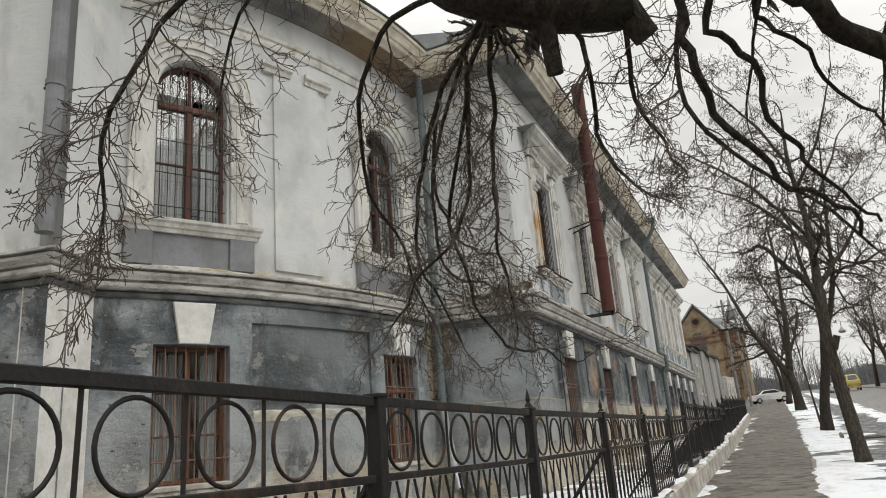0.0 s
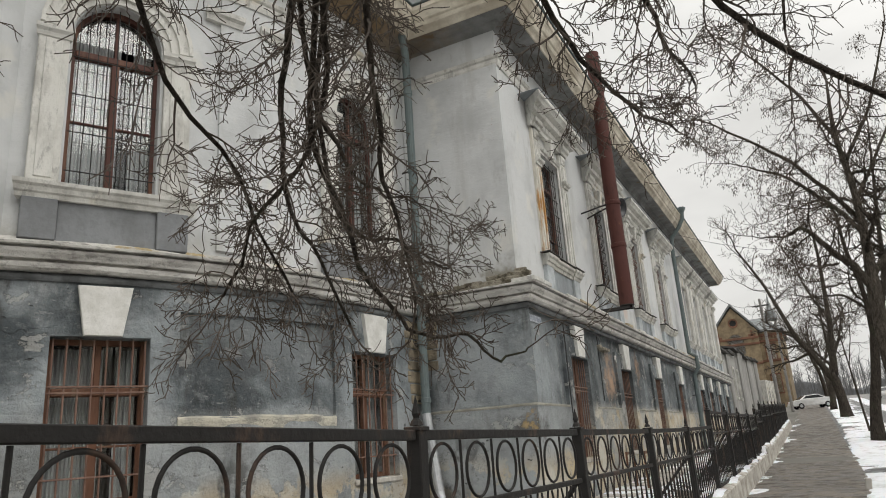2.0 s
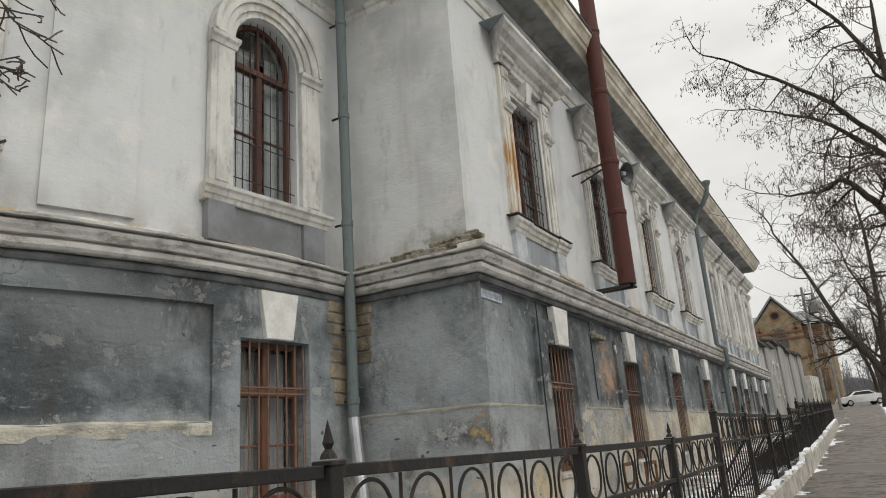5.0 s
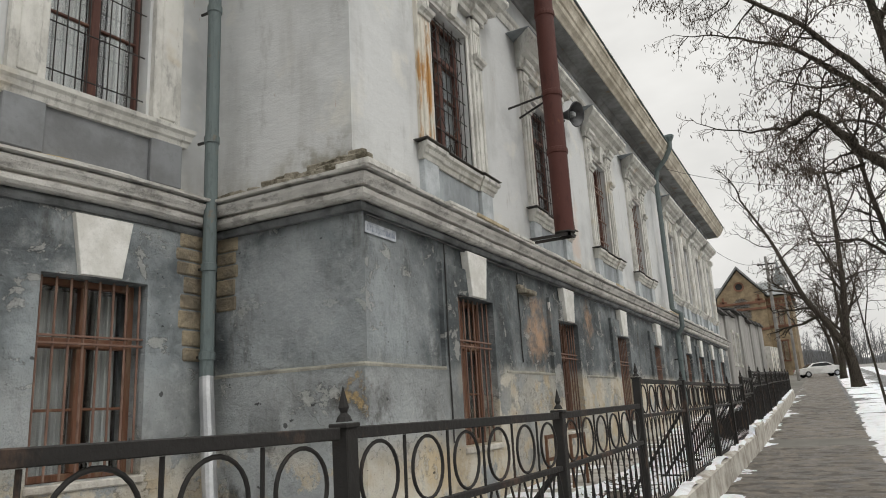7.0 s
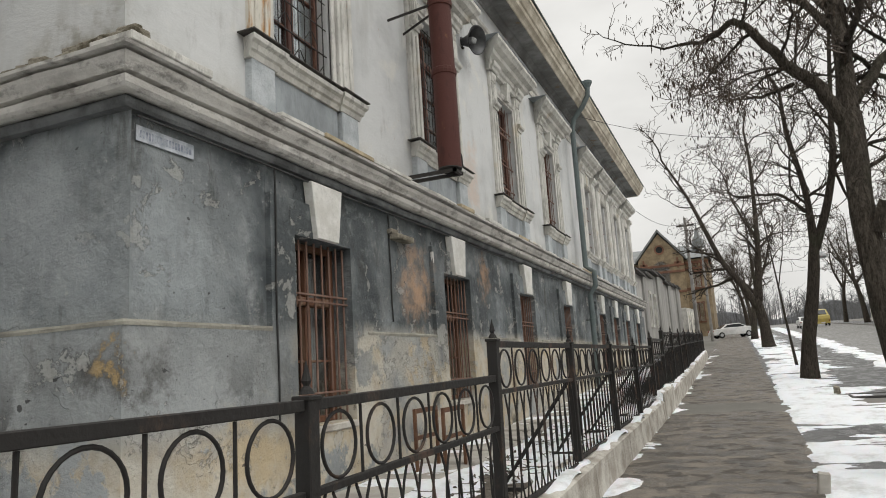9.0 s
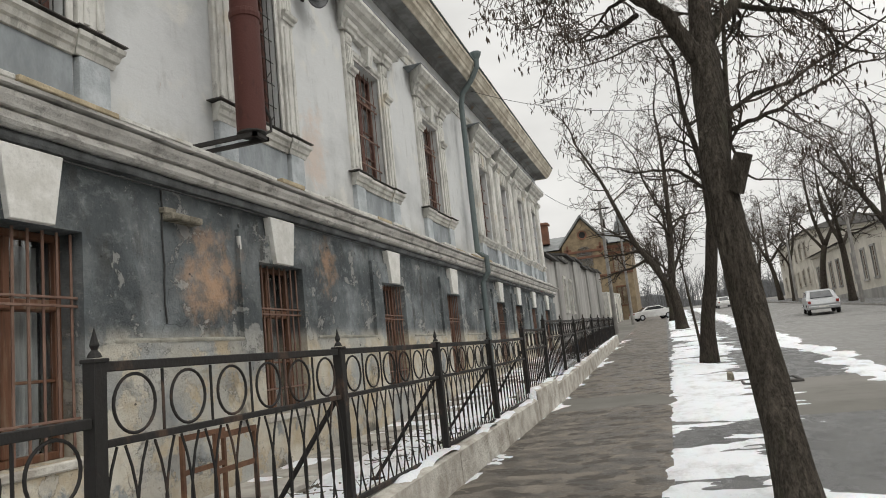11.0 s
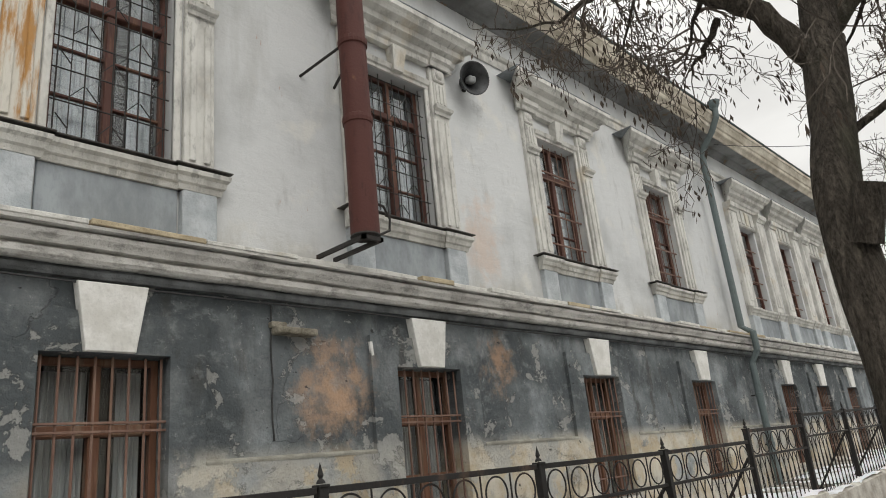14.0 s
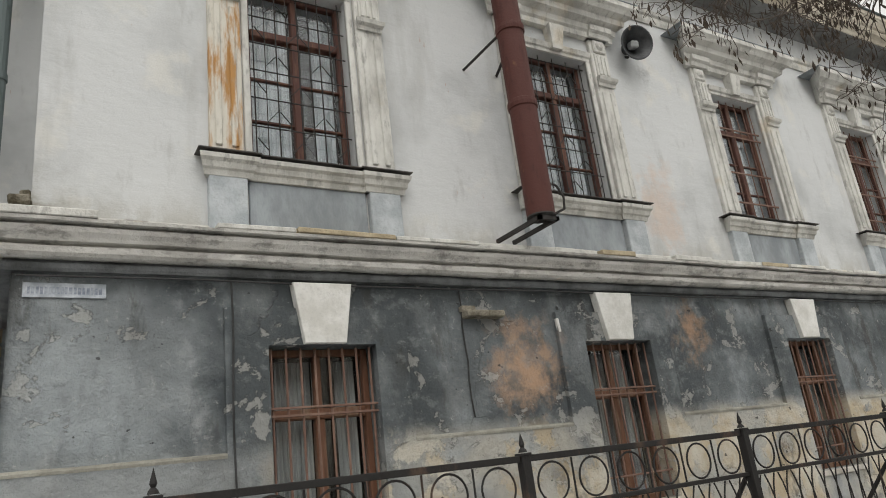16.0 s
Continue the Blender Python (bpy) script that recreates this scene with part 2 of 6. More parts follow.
def plaster_white(name="white_grey_render", base=(0.60, 0.61, 0.61), dark=(0.45, 0.46, 0.46)):
    k = Mat(name, 0.9)
    c = k.mix(k.noise(0.6, 5, 0.6, (1, 1, 1), 0.42, 0.7), base, dark)
    c = k.mix(k.math("MULTIPLY", k.noise(3.5, 6, 0.65, (1, 1, 0.35), 0.56, 0.72), 0.45), c, (0.36, 0.36, 0.35))
    c = k.mix(k.math("MULTIPLY", k.noise(1.3, 4, 0.6, (1, 1, 1), 0.55, 0.7), 0.5), c, (0.70, 0.68, 0.62))
    foot = k.math("MULTIPLY", k.ramp(k.axis("Z"), 5.15, 4.55), k.noise(2.4, 6, 0.7, (1, 1, 0.6), 0.38, 0.62))
    c = k.mix(k.math("MULTIPLY", foot, 0.6), c, (0.33, 0.31, 0.26))
    c = k.mix(k.math("MULTIPLY", k.noise(1.1, 6, 0.65, (1, 1, 0.18), 0.54, 0.68), 0.45), c, (0.40, 0.40, 0.385))
    c = k.mix(k.math("MULTIPLY", k.spot((-5.1, 14.8, 4.75), 0.15, 0.75, (0.6, 1, 1.2)), 0.7), c, (0.22, 0.20, 0.15))
    c = k.mix(k.math("MULTIPLY", k.spot((-4.72, 23.7, 5.6), 0.3, 1.0, (1, 1.3, 0.75)), 0.45), c, (0.62, 0.44, 0.33))
    c = k.mix(k.math("MULTIPLY", k.spot((-4.72, 24.0, 8.1), 0.1, 0.65, (1, 2.2, 0.9)), 0.6), c, (0.24, 0.24, 0.24))
    c = k.mix(k.math("MULTIPLY", k.noise(9, 4, 0.7, (1, 1, 0.25), 0.69, 0.74), 0.6), c, (0.42, 0.27, 0.2))
    k.colour(c)
    return k.bump(k.math("ADD", k.noise(1.8, 7, 0.7, (1, 1, 2.0)), k.math("MULTIPLY", k.math("MULTIPLY", k.noise(34, 5, 0.7), k.noise(1.4, 4, 0.6, (1, 1, 1), 0.42, 0.62)), 0.25)), 0.24, 0.02).m


def trim_white():
    k = Mat("weathered_white_stucco", 0.88)
    c = k.mix(k.noise(2.2, 6, 0.65, (1, 1, 0.5), 0.4, 0.68), (0.66, 0.65, 0.61), (0.42, 0.41, 0.38))
    c = k.mix(k.math("MULTIPLY", k.noise(7, 6, 0.7, (1, 1, 0.4), 0.54, 0.66), 0.55), c, (0.25, 0.245, 0.23))
    c = k.mix(k.math("MULTIPLY", k.noise(1.2, 3, 0.6, (1, 1, 1), 0.6, 0.72), 0.4), c, (0.50, 0.40, 0.25))
    k.colour(c)
    return k.bump(k.math("ADD", k.noise(6, 6, 0.7), k.math("MULTIPLY", k.noise(40, 3), 0.3)), 0.5, 0.012).m


def cornice_stone():
    k = Mat("soot_stained_cornice", 0.9)
    c = k.mix(k.noise(1.4, 6, 0.65, (1, 1, 2.5), 0.4, 0.66), (0.60, 0.585, 0.55), (0.40, 0.385, 0.36))
    c = k.mix(k.math("MULTIPLY", k.noise(3.2, 6, 0.7, (1, 1, 2.2), 0.50, 0.64), 0.6), c, (0.16, 0.152, 0.138))
    moss = k.math("MULTIPLY", k.ramp(k.axis("Z"), 4.50, 4.60), k.noise(2.0, 6, 0.65, (1, 1, 1), 0.52, 0.62))
    c = k.mix(k.math("MULTIPLY", moss, 0.8), c, (0.40, 0.30, 0.12))
    k.colour(c)
    return k.bump(k.noise(7, 6, 0.7), 0.6, 0.015).m


def plain(name, a, b, scale=3.0, rough=0.8, metal=0.0, stretch=(1, 1, 1), bump=0.2, spec=0.3, lo=0.35, hi=0.65):
    k = Mat(name, rough, metal, spec)
    c = k.mix(k.noise(scale, 5, 0.6, stretch, lo, hi), a, b)
    c = k.mix(k.math("MULTIPLY", k.noise(scale * 6, 4, 0.65, stretch, 0.5, 0.7), 0.35), c, tuple(x * 0.6 for x in a))
    k.colour(c)
    return k.bump(k.noise(scale * 8, 4, 0.6, stretch), bump, 0.01).m


def rusty(name, paint, rust, amount=0.55, run=0.6):
    k = Mat(name, 0.72, 0.0, 0.35)
    c = k.mix(k.noise(3.0, 6, 0.7, (1, 1, run), amount, amount + 0.12), paint, rust)
    c = k.mix(k.math("MULTIPLY", k.noise(11, 5, 0.65, (1, 1, 0.3), 0.52, 0.7), 0.5), c, tuple(x * 0.45 for x in paint))
    k.colour(c)
    return k.bump(k.noise(26, 4), 0.25, 0.006).m


def wood_paint(name, paint, bare):
    k = Mat(name, 0.6, 0.0, 0.4)
    c = k.mix(k.noise(5, 6, 0.7, (1, 1, 0.15), 0.5, 0.62), paint, bare)
    c = k.mix(k.math("MULTIPLY", k.noise(20, 4, 0.6, (1, 1, 0.1), 0.5, 0.7), 0.5), c, tuple(x * 0.4 for x in paint))
    k.colour(c)
    return k.bump(k.noise(30, 4, 0.6, (1, 1, 0.1)), 0.3, 0.005).m


def asphalt(name, a, b, stretch, wet=0.35, stain=0.25):
    k = Mat(name, 0.7, 0.0, 0.4)
    blot = k.noise(3.4, 7, 0.68, stretch, 0.40, 0.60, 0.6)
    c = k.mix(blot, a, b)
    c = k.mix(k.math("MULTIPLY", k.noise(60, 2, 0.6, (1, 1, 1), 0.55, 0.7), 0.5), c, tuple(min(1, x * 1.9) for x in b))
    c = k.mix(k.math("MULTIPLY", k.noise(0.5, 4, 0.6, (1, 0.5, 1), 0.5, 0.68), 0.4), c, tuple(x * 0.55 for x in a))
    k.colour(c)
    damp = k.noise(2.3, 4, 0.55, (1.0, 1.15, 1), 0.525, 0.55)
    c = k.mix(k.math("MULTIPLY", damp, stain), c, tuple(x * 0.6 for x in a))
    k.colour(c)
    k.gloss(k.ramp(blot, 0, 1, wet, 0.85))
    return k.bump(k.math("ADD", k.noise(70, 3), k.noise(5, 4)), 0.35, 0.006).m


def snow_mat():
    k = Mat("old_snow", 0.7, 0.0, 0.3)
    c = k.mix(k.noise(2.2, 7, 0.7, (1, 0.6, 1), 0.46, 0.72), (0.76, 0.78, 0.81), (0.50, 0.50, 0.50))
    c = k.mix(k.math("MULTIPLY", k.noise(22, 4, 0.7, (1, 1, 1), 0.64, 0.74), 0.6), c, (0.28, 0.26, 0.24))
    k.colour(c)
    k.b.inputs["Subsurface Weight"].default_value = 0.1
    return k.bump(k.math("ADD", k.noise(9, 5), k.math("MULTIPLY", k.noise(50, 3), 0.3)), 0.5, 0.02).m


def bark_mat(name, a, b):
    k = Mat(name, 0.92, 0.0, 0.2)
    ridges = k.noise(24, 6, 0.66, (1, 1, 0.2), 0.40, 0.60, 0.25)
    fine = k.noise(70, 4, 0.7, (1, 1, 0.4))
    c = k.mix(k.math("MULTIPLY", k.math("ADD", ridges, fine), 0.5), a, b)
    c = k.mix(k.math("MULTIPLY", k.noise(2.2, 4, 0.6, (1, 1, 0.5), 0.52, 0.7), 0.5), c, (0.09, 0.098, 0.06))
    k.colour(c)
    return k.bump(k.math("ADD", ridges, k.math("MULTIPLY", fine, 0.3)), 1.0, 0.045).m


def glass_mat(name, tint=(0.92, 0.95, 0.95)):
    k = Mat(name, 0.03, 0.0, 0.5)
    k.colour(tint)
    k.b.inputs["Transmission Weight"].default_value = 1.0
    k.b.inputs["IOR"].default_value = 1.75
    k.gloss(k.ramp(k.noise(3, 3), 0, 1, 0.02, 0.09))
    return k.bump(k.noise(1.6, 2, 0.5, (1, 1, 1), 0.2, 0.8), 0.06, 0.02).m


def soffit_mat():
    k = Mat("grey_soffit", 0.9)
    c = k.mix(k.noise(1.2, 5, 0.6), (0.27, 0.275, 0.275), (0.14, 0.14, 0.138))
    c = k.mix(k.math("MULTIPLY", k.spot((-6.6, 12.9, 10.2), 0.6, 2.4, (1, 0.8, 1)), 0.8), c, (0.26, 0.17, 0.08))
    c = k.mix(k.math("MULTIPLY", k.noise(2.4, 6, 0.7, (1, 1, 1), 0.58, 0.68), 0.7), c, (0.20, 0.125, 0.06))
    k.colour(c)
    return k.bump(k.noise(8, 5), 0.4, 0.015).m


M = dict(
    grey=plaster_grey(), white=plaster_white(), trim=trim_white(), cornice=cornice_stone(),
    slab_ochre=plain("lichen_ochre_slab", (0.50, 0.42, 0.29), (0.36, 0.30, 0.2), 3, 0.92, bump=0.5),
    stone=plain("exposed_shell_limestone", (0.34, 0.285, 0.2), (0.17, 0.145, 0.11), 3, 0.95, bump=0.9),
    key=plain("whitewash", (0.74, 0.73, 0.70), (0.60, 0.59, 0.55), 4, 0.9),
    sill_panel=plain("grey_blue_apron", (0.34, 0.37, 0.39), (0.22, 0.24, 0.255), 2.2, 0.9, stretch=(1, 1, 0.5)),
    bow_apron=plain("dark_grey_apron", (0.24, 0.25, 0.26), (0.17, 0.175, 0.18), 1.5, 0.9),
    rust_pilaster=rusty("rust_streaked_stucco", (0.62, 0.59, 0.52), (0.42, 0.22, 0.07), 0.47, 0.16),
    frame_brown=wood_paint("red_brown_window_paint", (0.09, 0.034, 0.024), (0.16, 0.075, 0.045)),
    frame_orange=wood_paint("peeling_orange_brown_paint", (0.15, 0.068, 0.038), (0.20, 0.13, 0.085)),
    bars=rusty("rusty_red_iron", (0.17, 0.10, 0.075), (0.22, 0.14, 0.105), 0.5),
    grille=rusty("dark_iron", (0.035, 0.032, 0.03), (0.10, 0.05, 0.035), 0.6),
    fence=rusty("black_fence_paint", (0.019, 0.0175, 0.0165), (0.07, 0.045, 0.033), 0.54),
    duct=rusty("rusty_red_duct", (0.085, 0.028, 0.022), (0.17, 0.075, 0.04), 0.62),
    pipe=rusty("green_grey_pipe", (0.13, 0.16, 0.16), (0.17, 0.15, 0.12), 0.6),
    zinc=plain("new_zinc", (0.50, 0.51, 0.52), (0.36, 0.37, 0.38), 3, 0.45, 0.6),
    roof=plain("grey_roof_sheet", (0.16, 0.17, 0.17), (0.24, 0.25, 0.25), 0.8, 0.6, 0.3),
    soffit=soffit_mat(),
    rotten=plain("water_stained_boards", (0.30, 0.25, 0.17), (0.15, 0.12, 0.085), 1.6, 0.9),
    glass=glass_mat("window_glass"), glass_pale=glass_mat("pale_window_glass", (0.88, 0.93, 0.95)),
    flashing=plain("dark_sheet_flashing", (0.06, 0.058, 0.055), (0.11, 0.10, 0.09), 4, 0.7, 0.2),
    # upper curtains, whitened to stand in for sky reflected in the panes
    lace=plain("sky_whitened_lace_curtain", (0.66, 0.68, 0.70), (0.42, 0.44, 0.46), 7, 0.95, stretch=(1, 1, 0.12)),
    car_glass=plain("dark_car_glass", (0.03, 0.033, 0.036), (0.045, 0.05, 0.052), 2, 0.1, spec=0.6),
    curtain=plain("grey_curtain", (0.52, 0.53, 0.53), (0.30, 0.31, 0.31), 9, 0.95, stretch=(1, 1, 0.05)),
    dark=plain("painted_inner_shade", (0.02, 0.02, 0.02), (0.035, 0.034, 0.032), 2, 0.95),
    pavement=asphalt("worn_wet_asphalt", (0.072, 0.062, 0.051), (0.185, 0.162, 0.135), (0.9, 1.0, 1), 0.4, 0.75),
    road=asphalt("road_asphalt", (0.15, 0.146, 0.14), (0.215, 0.21, 0.20), (1, 0.3, 1), 0.45, 0.08),
    verge=asphalt("verge_asphalt", (0.08, 0.08, 0.08), (0.135, 0.135, 0.133), (1.0, 0.6, 1), 0.35),
    soil=plain("wet_soil", (0.085, 0.073, 0.06), (0.16, 0.142, 0.118), 2.5, 0.95, bump=0.8),
    earth=plain("far_ground", (0.13, 0.125, 0.11), (0.20, 0.19, 0.175), 0.2, 0.95),
    concrete=plain("yard_concrete", (0.42, 0.40, 0.36), (0.29, 0.27, 0.245), 1.5, 0.9),
    parapet=plain("flaking_limewash", (0.56, 0.54, 0.49), (0.32, 0.29, 0.25), 2.6, 0.92, bump=0.6),
    ledge=plain("yellowed_grey_mortar", (0.36, 0.35, 0.30), (0.22, 0.21, 0.18), 2.6, 0.92, bump=0.6),
    bow_ledge=plain("crumbling_cream_mortar", (0.56, 0.53, 0.44), (0.30, 0.29, 0.26), 3.4, 0.95, stretch=(1, 1, 1.6), bump=0.8, lo=0.42, hi=0.66),
    pedestal=plain("pale_blue_grey_paint", (0.50, 0.53, 0.55), (0.36, 0.39, 0.41), 3.0, 0.9, bump=0.4),
    mossy=plain("mossy_broken_stone", (0.10, 0.088, 0.06), (0.34, 0.31, 0.25), 5.0, 0.95, bump=0.9),
    fillet=plain("dark_grey_fillet_paint", (0.15, 0.157, 0.16), (0.065, 0.068, 0.068), 2.4, 0.92, bump=0.5),
    eaves_cream=plain("peeling_cream_eaves", (0.70, 0.65, 0.55), (0.44, 0.39, 0.31), 1.6, 0.9, stretch=(1, 1, 1.5), bump=0.4),
    # the next two colours hold the distance haze themselves
    far_twig=plain("haze_grey_woods", (0.115, 0.115, 0.117), (0.17, 0.17, 0.172), 0.3, 0.95),
    far_ridge=plain("painted_haze_ridge", (0.16, 0.168, 0.178), (0.22, 0.228, 0.238), 0.5, 0.98),
    snow=snow_mat(),
    bark=bark_mat("furrowed_bark", (0.042, 0.035, 0.028), (0.165, 0.14, 0.112)),
    bark_dark=bark_mat("dark_bark", (0.034, 0.028, 0.023), (0.115, 0.096, 0.078)),
    twig=plain("twigs", (0.075, 0.06, 0.048), (0.125, 0.104, 0.087), 5, 0.9),
    pod=plain("dry_pods", (0.05, 0.036, 0.026), (0.09, 0.068, 0.05), 12, 0.8),
    horn=plain("grey_black_enamel", (0.05, 0.052, 0.055), (0.09, 0.092, 0.095), 5, 0.4, 0.3),
    horn_inner=plain("pale_grey_metal", (0.45, 0.46, 0.46), (0.3, 0.31, 0.31), 6, 0.5),
    plate=plain("scratched_white_enamel", (0.55, 0.58, 0.62), (0.34, 0.37, 0.41), 9, 0.5),
    plate_ink=plain("blue_ink", (0.20, 0.225, 0.28), (0.42, 0.45, 0.50), 12, 0.6),
    brick=plain("yellow_brick", (0.30, 0.235, 0.15), (0.19, 0.145, 0.095), 1.2, 0.9),
    brick_red=plain("red_brick_trim", (0.20, 0.10, 0.065), (0.14, 0.075, 0.05), 1.2, 0.9),
    far_wall=plain("stained_limewash", (0.42, 0.41, 0.39), (0.25, 0.245, 0.235), 0.5, 0.92, stretch=(1, 1, 0.25)),
    tarmac_roof=plain("felt_roof", (0.06, 0.058, 0.055), (0.10, 0.095, 0.09), 1.5, 0.9),
    far_plaster=plain("cream_render", (0.64, 0.61, 0.54), (0.52, 0.49, 0.43), 0.6, 0.9),
    pole=plain("weathered_concrete_pole", (0.30, 0.29, 0.27), (0.22, 0.21, 0.2), 2, 0.9),
    rubber=plain("tyre_rubber", (0.02, 0.02, 0.02), (0.03, 0.03, 0.03), 5, 0.9),
    wire=plain("black_wire", (0.03, 0.03, 0.03), (0.05, 0.05, 0.05), 5, 0.6),
    amber=plain("amber_brown_iron", (0.10, 0.05, 0.03), (0.16, 0.085, 0.05), 5, 0.8),
)


# ---- mesh building ----
class Shape:
    def __init__(self):
        self.v, self.f = [], []

    def add(self, verts, faces):
        k = len(self.v)
        self.v += [tuple(p) for p in verts]
        self.f += [tuple(k + i for i in f) for f in faces]
        return self

    def box(self, x0, x1, y0, y1, z0, z1, c=0.0):
        if c <= 0:
            return self.add([(x, y, z) for x in (x0, x1) for y in (y0, y1) for z in (z0, z1)],
                            [(0, 1, 3, 2), (4, 6, 7, 5), (0, 4, 5, 1), (2, 3, 7, 6), (0, 2, 6, 4), (1, 5, 7, 3)])
        c = min(c, abs(x1 - x0) * 0.45, abs(y1 - y0) * 0.45, abs(z1 - z0) * 0.45)
        lo, hi, vs, key = (x0, y0, z0), (x1, y1, z1), [], {}
        for s in ((a, b, d) for a in (0, 1) for b in (0, 1) for d in (0, 1)):
            for ax in range(3):
                p = [(hi if s[i] else lo)[i] + (0 if i == ax else (-c if s[i] else c)) for i in range(3)]
                key[s, ax] = len(vs)
                vs.append(p)
        fs = []
        for ax in range(3):
            o, q = (ax + 1) % 3, (ax + 2) % 3
            for e in (0, 1):
                def at(a, b):
                    s = [0, 0, 0]
                    s[ax], s[o], s[q] = e, a, b
                    return key[tuple(s), ax]
                fs.append((at(0, 0), at(1, 0), at(1, 1), at(0, 1)) if e else (at(0, 0), at(0, 1), at(1, 1), at(1, 0)))
            for a in (0, 1):
                for b in (0, 1):
                    s0, s1 = [0, 0, 0], [0, 0, 0]
                    s0[o] = s1[o] = a
                    s0[q] = s1[q] = b
                    s1[ax] = 1
                    s0, s1 = tuple(s0), tuple(s1)
                    fs.append((key[s0, o], key[s1, o], key[s1, q], key[s0, q]))
        for s in ((a, b, d) for a in (0, 1) for b in (0, 1) for d in (0, 1)):
            fs.append((key[s, 0], key[s, 1], key[s, 2]))
        return self.add(vs, fs)

    def prism(self, outline, a, b, axis=0):
        """A flat outline of two coordinates, pulled along an axis from a to b."""
        def put(p, h):
            q = list(p)
            q.insert(axis, h)
            return q
        n = len(outline)
        return self.add([put(p, a) for p in outline] + [put(p, b) for p in outline],
                        [tuple(range(n))[::-1], tuple(range(n, 2 * n))] + [(i, (i + 1) % n, n + (i + 1) % n, n + i) for i in range(n)])

    def tube(self, pts, radii, n=8, cap=True):
        pts = [Vector(p) for p in pts]
        if isinstance(radii, (int, float)):
            radii = [radii] * len(pts)
        d0 = (pts[1] - pts[0]).normalized()
        side = d0.orthogonal().normalized()
        vs = []
        for i, p in enumerate(pts):
            d = (pts[min(i + 1, len(pts) - 1)] - pts[max(i - 1, 0)]).normalized()
            side = (side - d * side.dot(d)).normalized()
            up = d.cross(side)
            vs += [p + (side * math.cos(k * math.tau / n) + up * math.sin(k * math.tau / n)) * radii[i] for k in range(n)]
        fs = [(i * n + k, i * n + (k + 1) % n, (i + 1) * n + (k + 1) % n, (i + 1) * n + k) for i in range(len(pts) - 1) for k in range(n)]
        if cap:
            fs += [tuple(range(n))[::-1], tuple(range((len(pts) - 1) * n, len(pts) * n))]
        return self.add(vs, fs)

    def lathe(self, prof, n=16, axis=2, c=(0, 0, 0)):
        vs = []
        for r, h in prof:
            for k in range(n):
                a = k * math.tau / n
                p = [r * math.cos(a), r * math.sin(a)]
                p.insert(axis, h)
                vs.append((p[0] + c[0], p[1] + c[1], p[2] + c[2]))
        m = len(prof)
        return self.add(vs, [(i * n + k, i * n + (k + 1) % n, (i + 1) * n + (k + 1) % n, (i + 1) * n + k) for i in range(m - 1) for k in range(n)])

    def ring(self, c, R, r, axis=0, n=24, m=6):
        vs = []
        for i in range(n):
            a = i * math.tau / n
            for j in range(m):
                b = j * math.tau / m
                p = [(R + r * math.cos(b)) * math.cos(a), (R + r * math.cos(b)) * math.sin(a)]
                p.insert(axis, r * math.sin(b))
                vs.append((p[0] + c[0], p[1] + c[1], p[2] + c[2]))
        return self.add(vs, [(i * m + j, ((i + 1) % n) * m + j, ((i + 1) % n) * m + (j + 1) % m, i * m + (j + 1) % m) for i in range(n) for j in range(m)])

    def mesh(self, name, mat, smooth=False, fix=True):
        me = bpy.data.meshes.new(name)
        me.from_pydata(self.v, [], self.f)
        if fix:
            bm = bmesh.new()
            bm.from_mesh(me)
            bmesh.ops.recalc_face_normals(bm, faces=bm.faces)
            bm.to_mesh(me)
            bm.free()
        me.materials.append(mat)
        if smooth:
            me.polygons.foreach_set("use_smooth", [True] * len(me.polygons))
        me.update()
        return me


def part(name, shape, mat, parent=None, label="", smooth=False, fix=True):
    """Links a shape as ONE mesh object, under a thing or a part where one is given."""
    ob = new(name, shape.mesh(name, mat, smooth, fix))
    if parent:
        ob.parent = parent
    if label:
        ob["label"] = label
    if mat.name in ("window_glass", "pale_window_glass"):
        ob.visible_shadow = False
    return ob


def thing(name, label, category, group="", kind="", m=None):
    ob = new(name)
    tagged(ob, label, category, group, kind)
    if m is not None:
        ob.matrix_basis = m
    return ob


def gz(y):
    """Height of the street, which climbs gently and then a little faster."""
    y = max(-60.0, min(170.0, y))
    if y < 28:
        return -0.05 + 0.0205 * y
    if y < 50:
        return 0.524 + 0.043 * (y - 28)
    return 1.47 + 0.041 * (y - 50)


def vnoise(x, y, s=1.0, seed=0.0, oct_=3):
    return sum(noise.noise((x * s * 2 ** i + seed, y * s * 2 ** i - seed, seed * 1.7 + i)) / 2 ** i for i in range(oct_))


# ---- the large structure ----
def sheet(name, x0, x1, y0, y1, nx, ny, dz, mat, label, kind="structure", rough=0.0):
    s = Shape()
    for j in range(ny + 1):
        y = y0 + (y1 - y0) * j / ny
        for i in range(nx + 1):
            x = x0 + (x1 - x0) * i / nx
            s.v.append((x, y, gz(y) + dz + (rough * vnoise(x, y, 0.8, 3.1) if rough else 0)))
    s.f = [(j * (nx + 1) + i, j * (nx + 1) + i + 1, (j + 1) * (nx + 1) + i + 1, (j + 1) * (nx + 1) + i) for j in range(ny) for i in range(nx)]
    return tagged(part(name, s, mat, smooth=True, fix=False), label, "ground", "", kind)


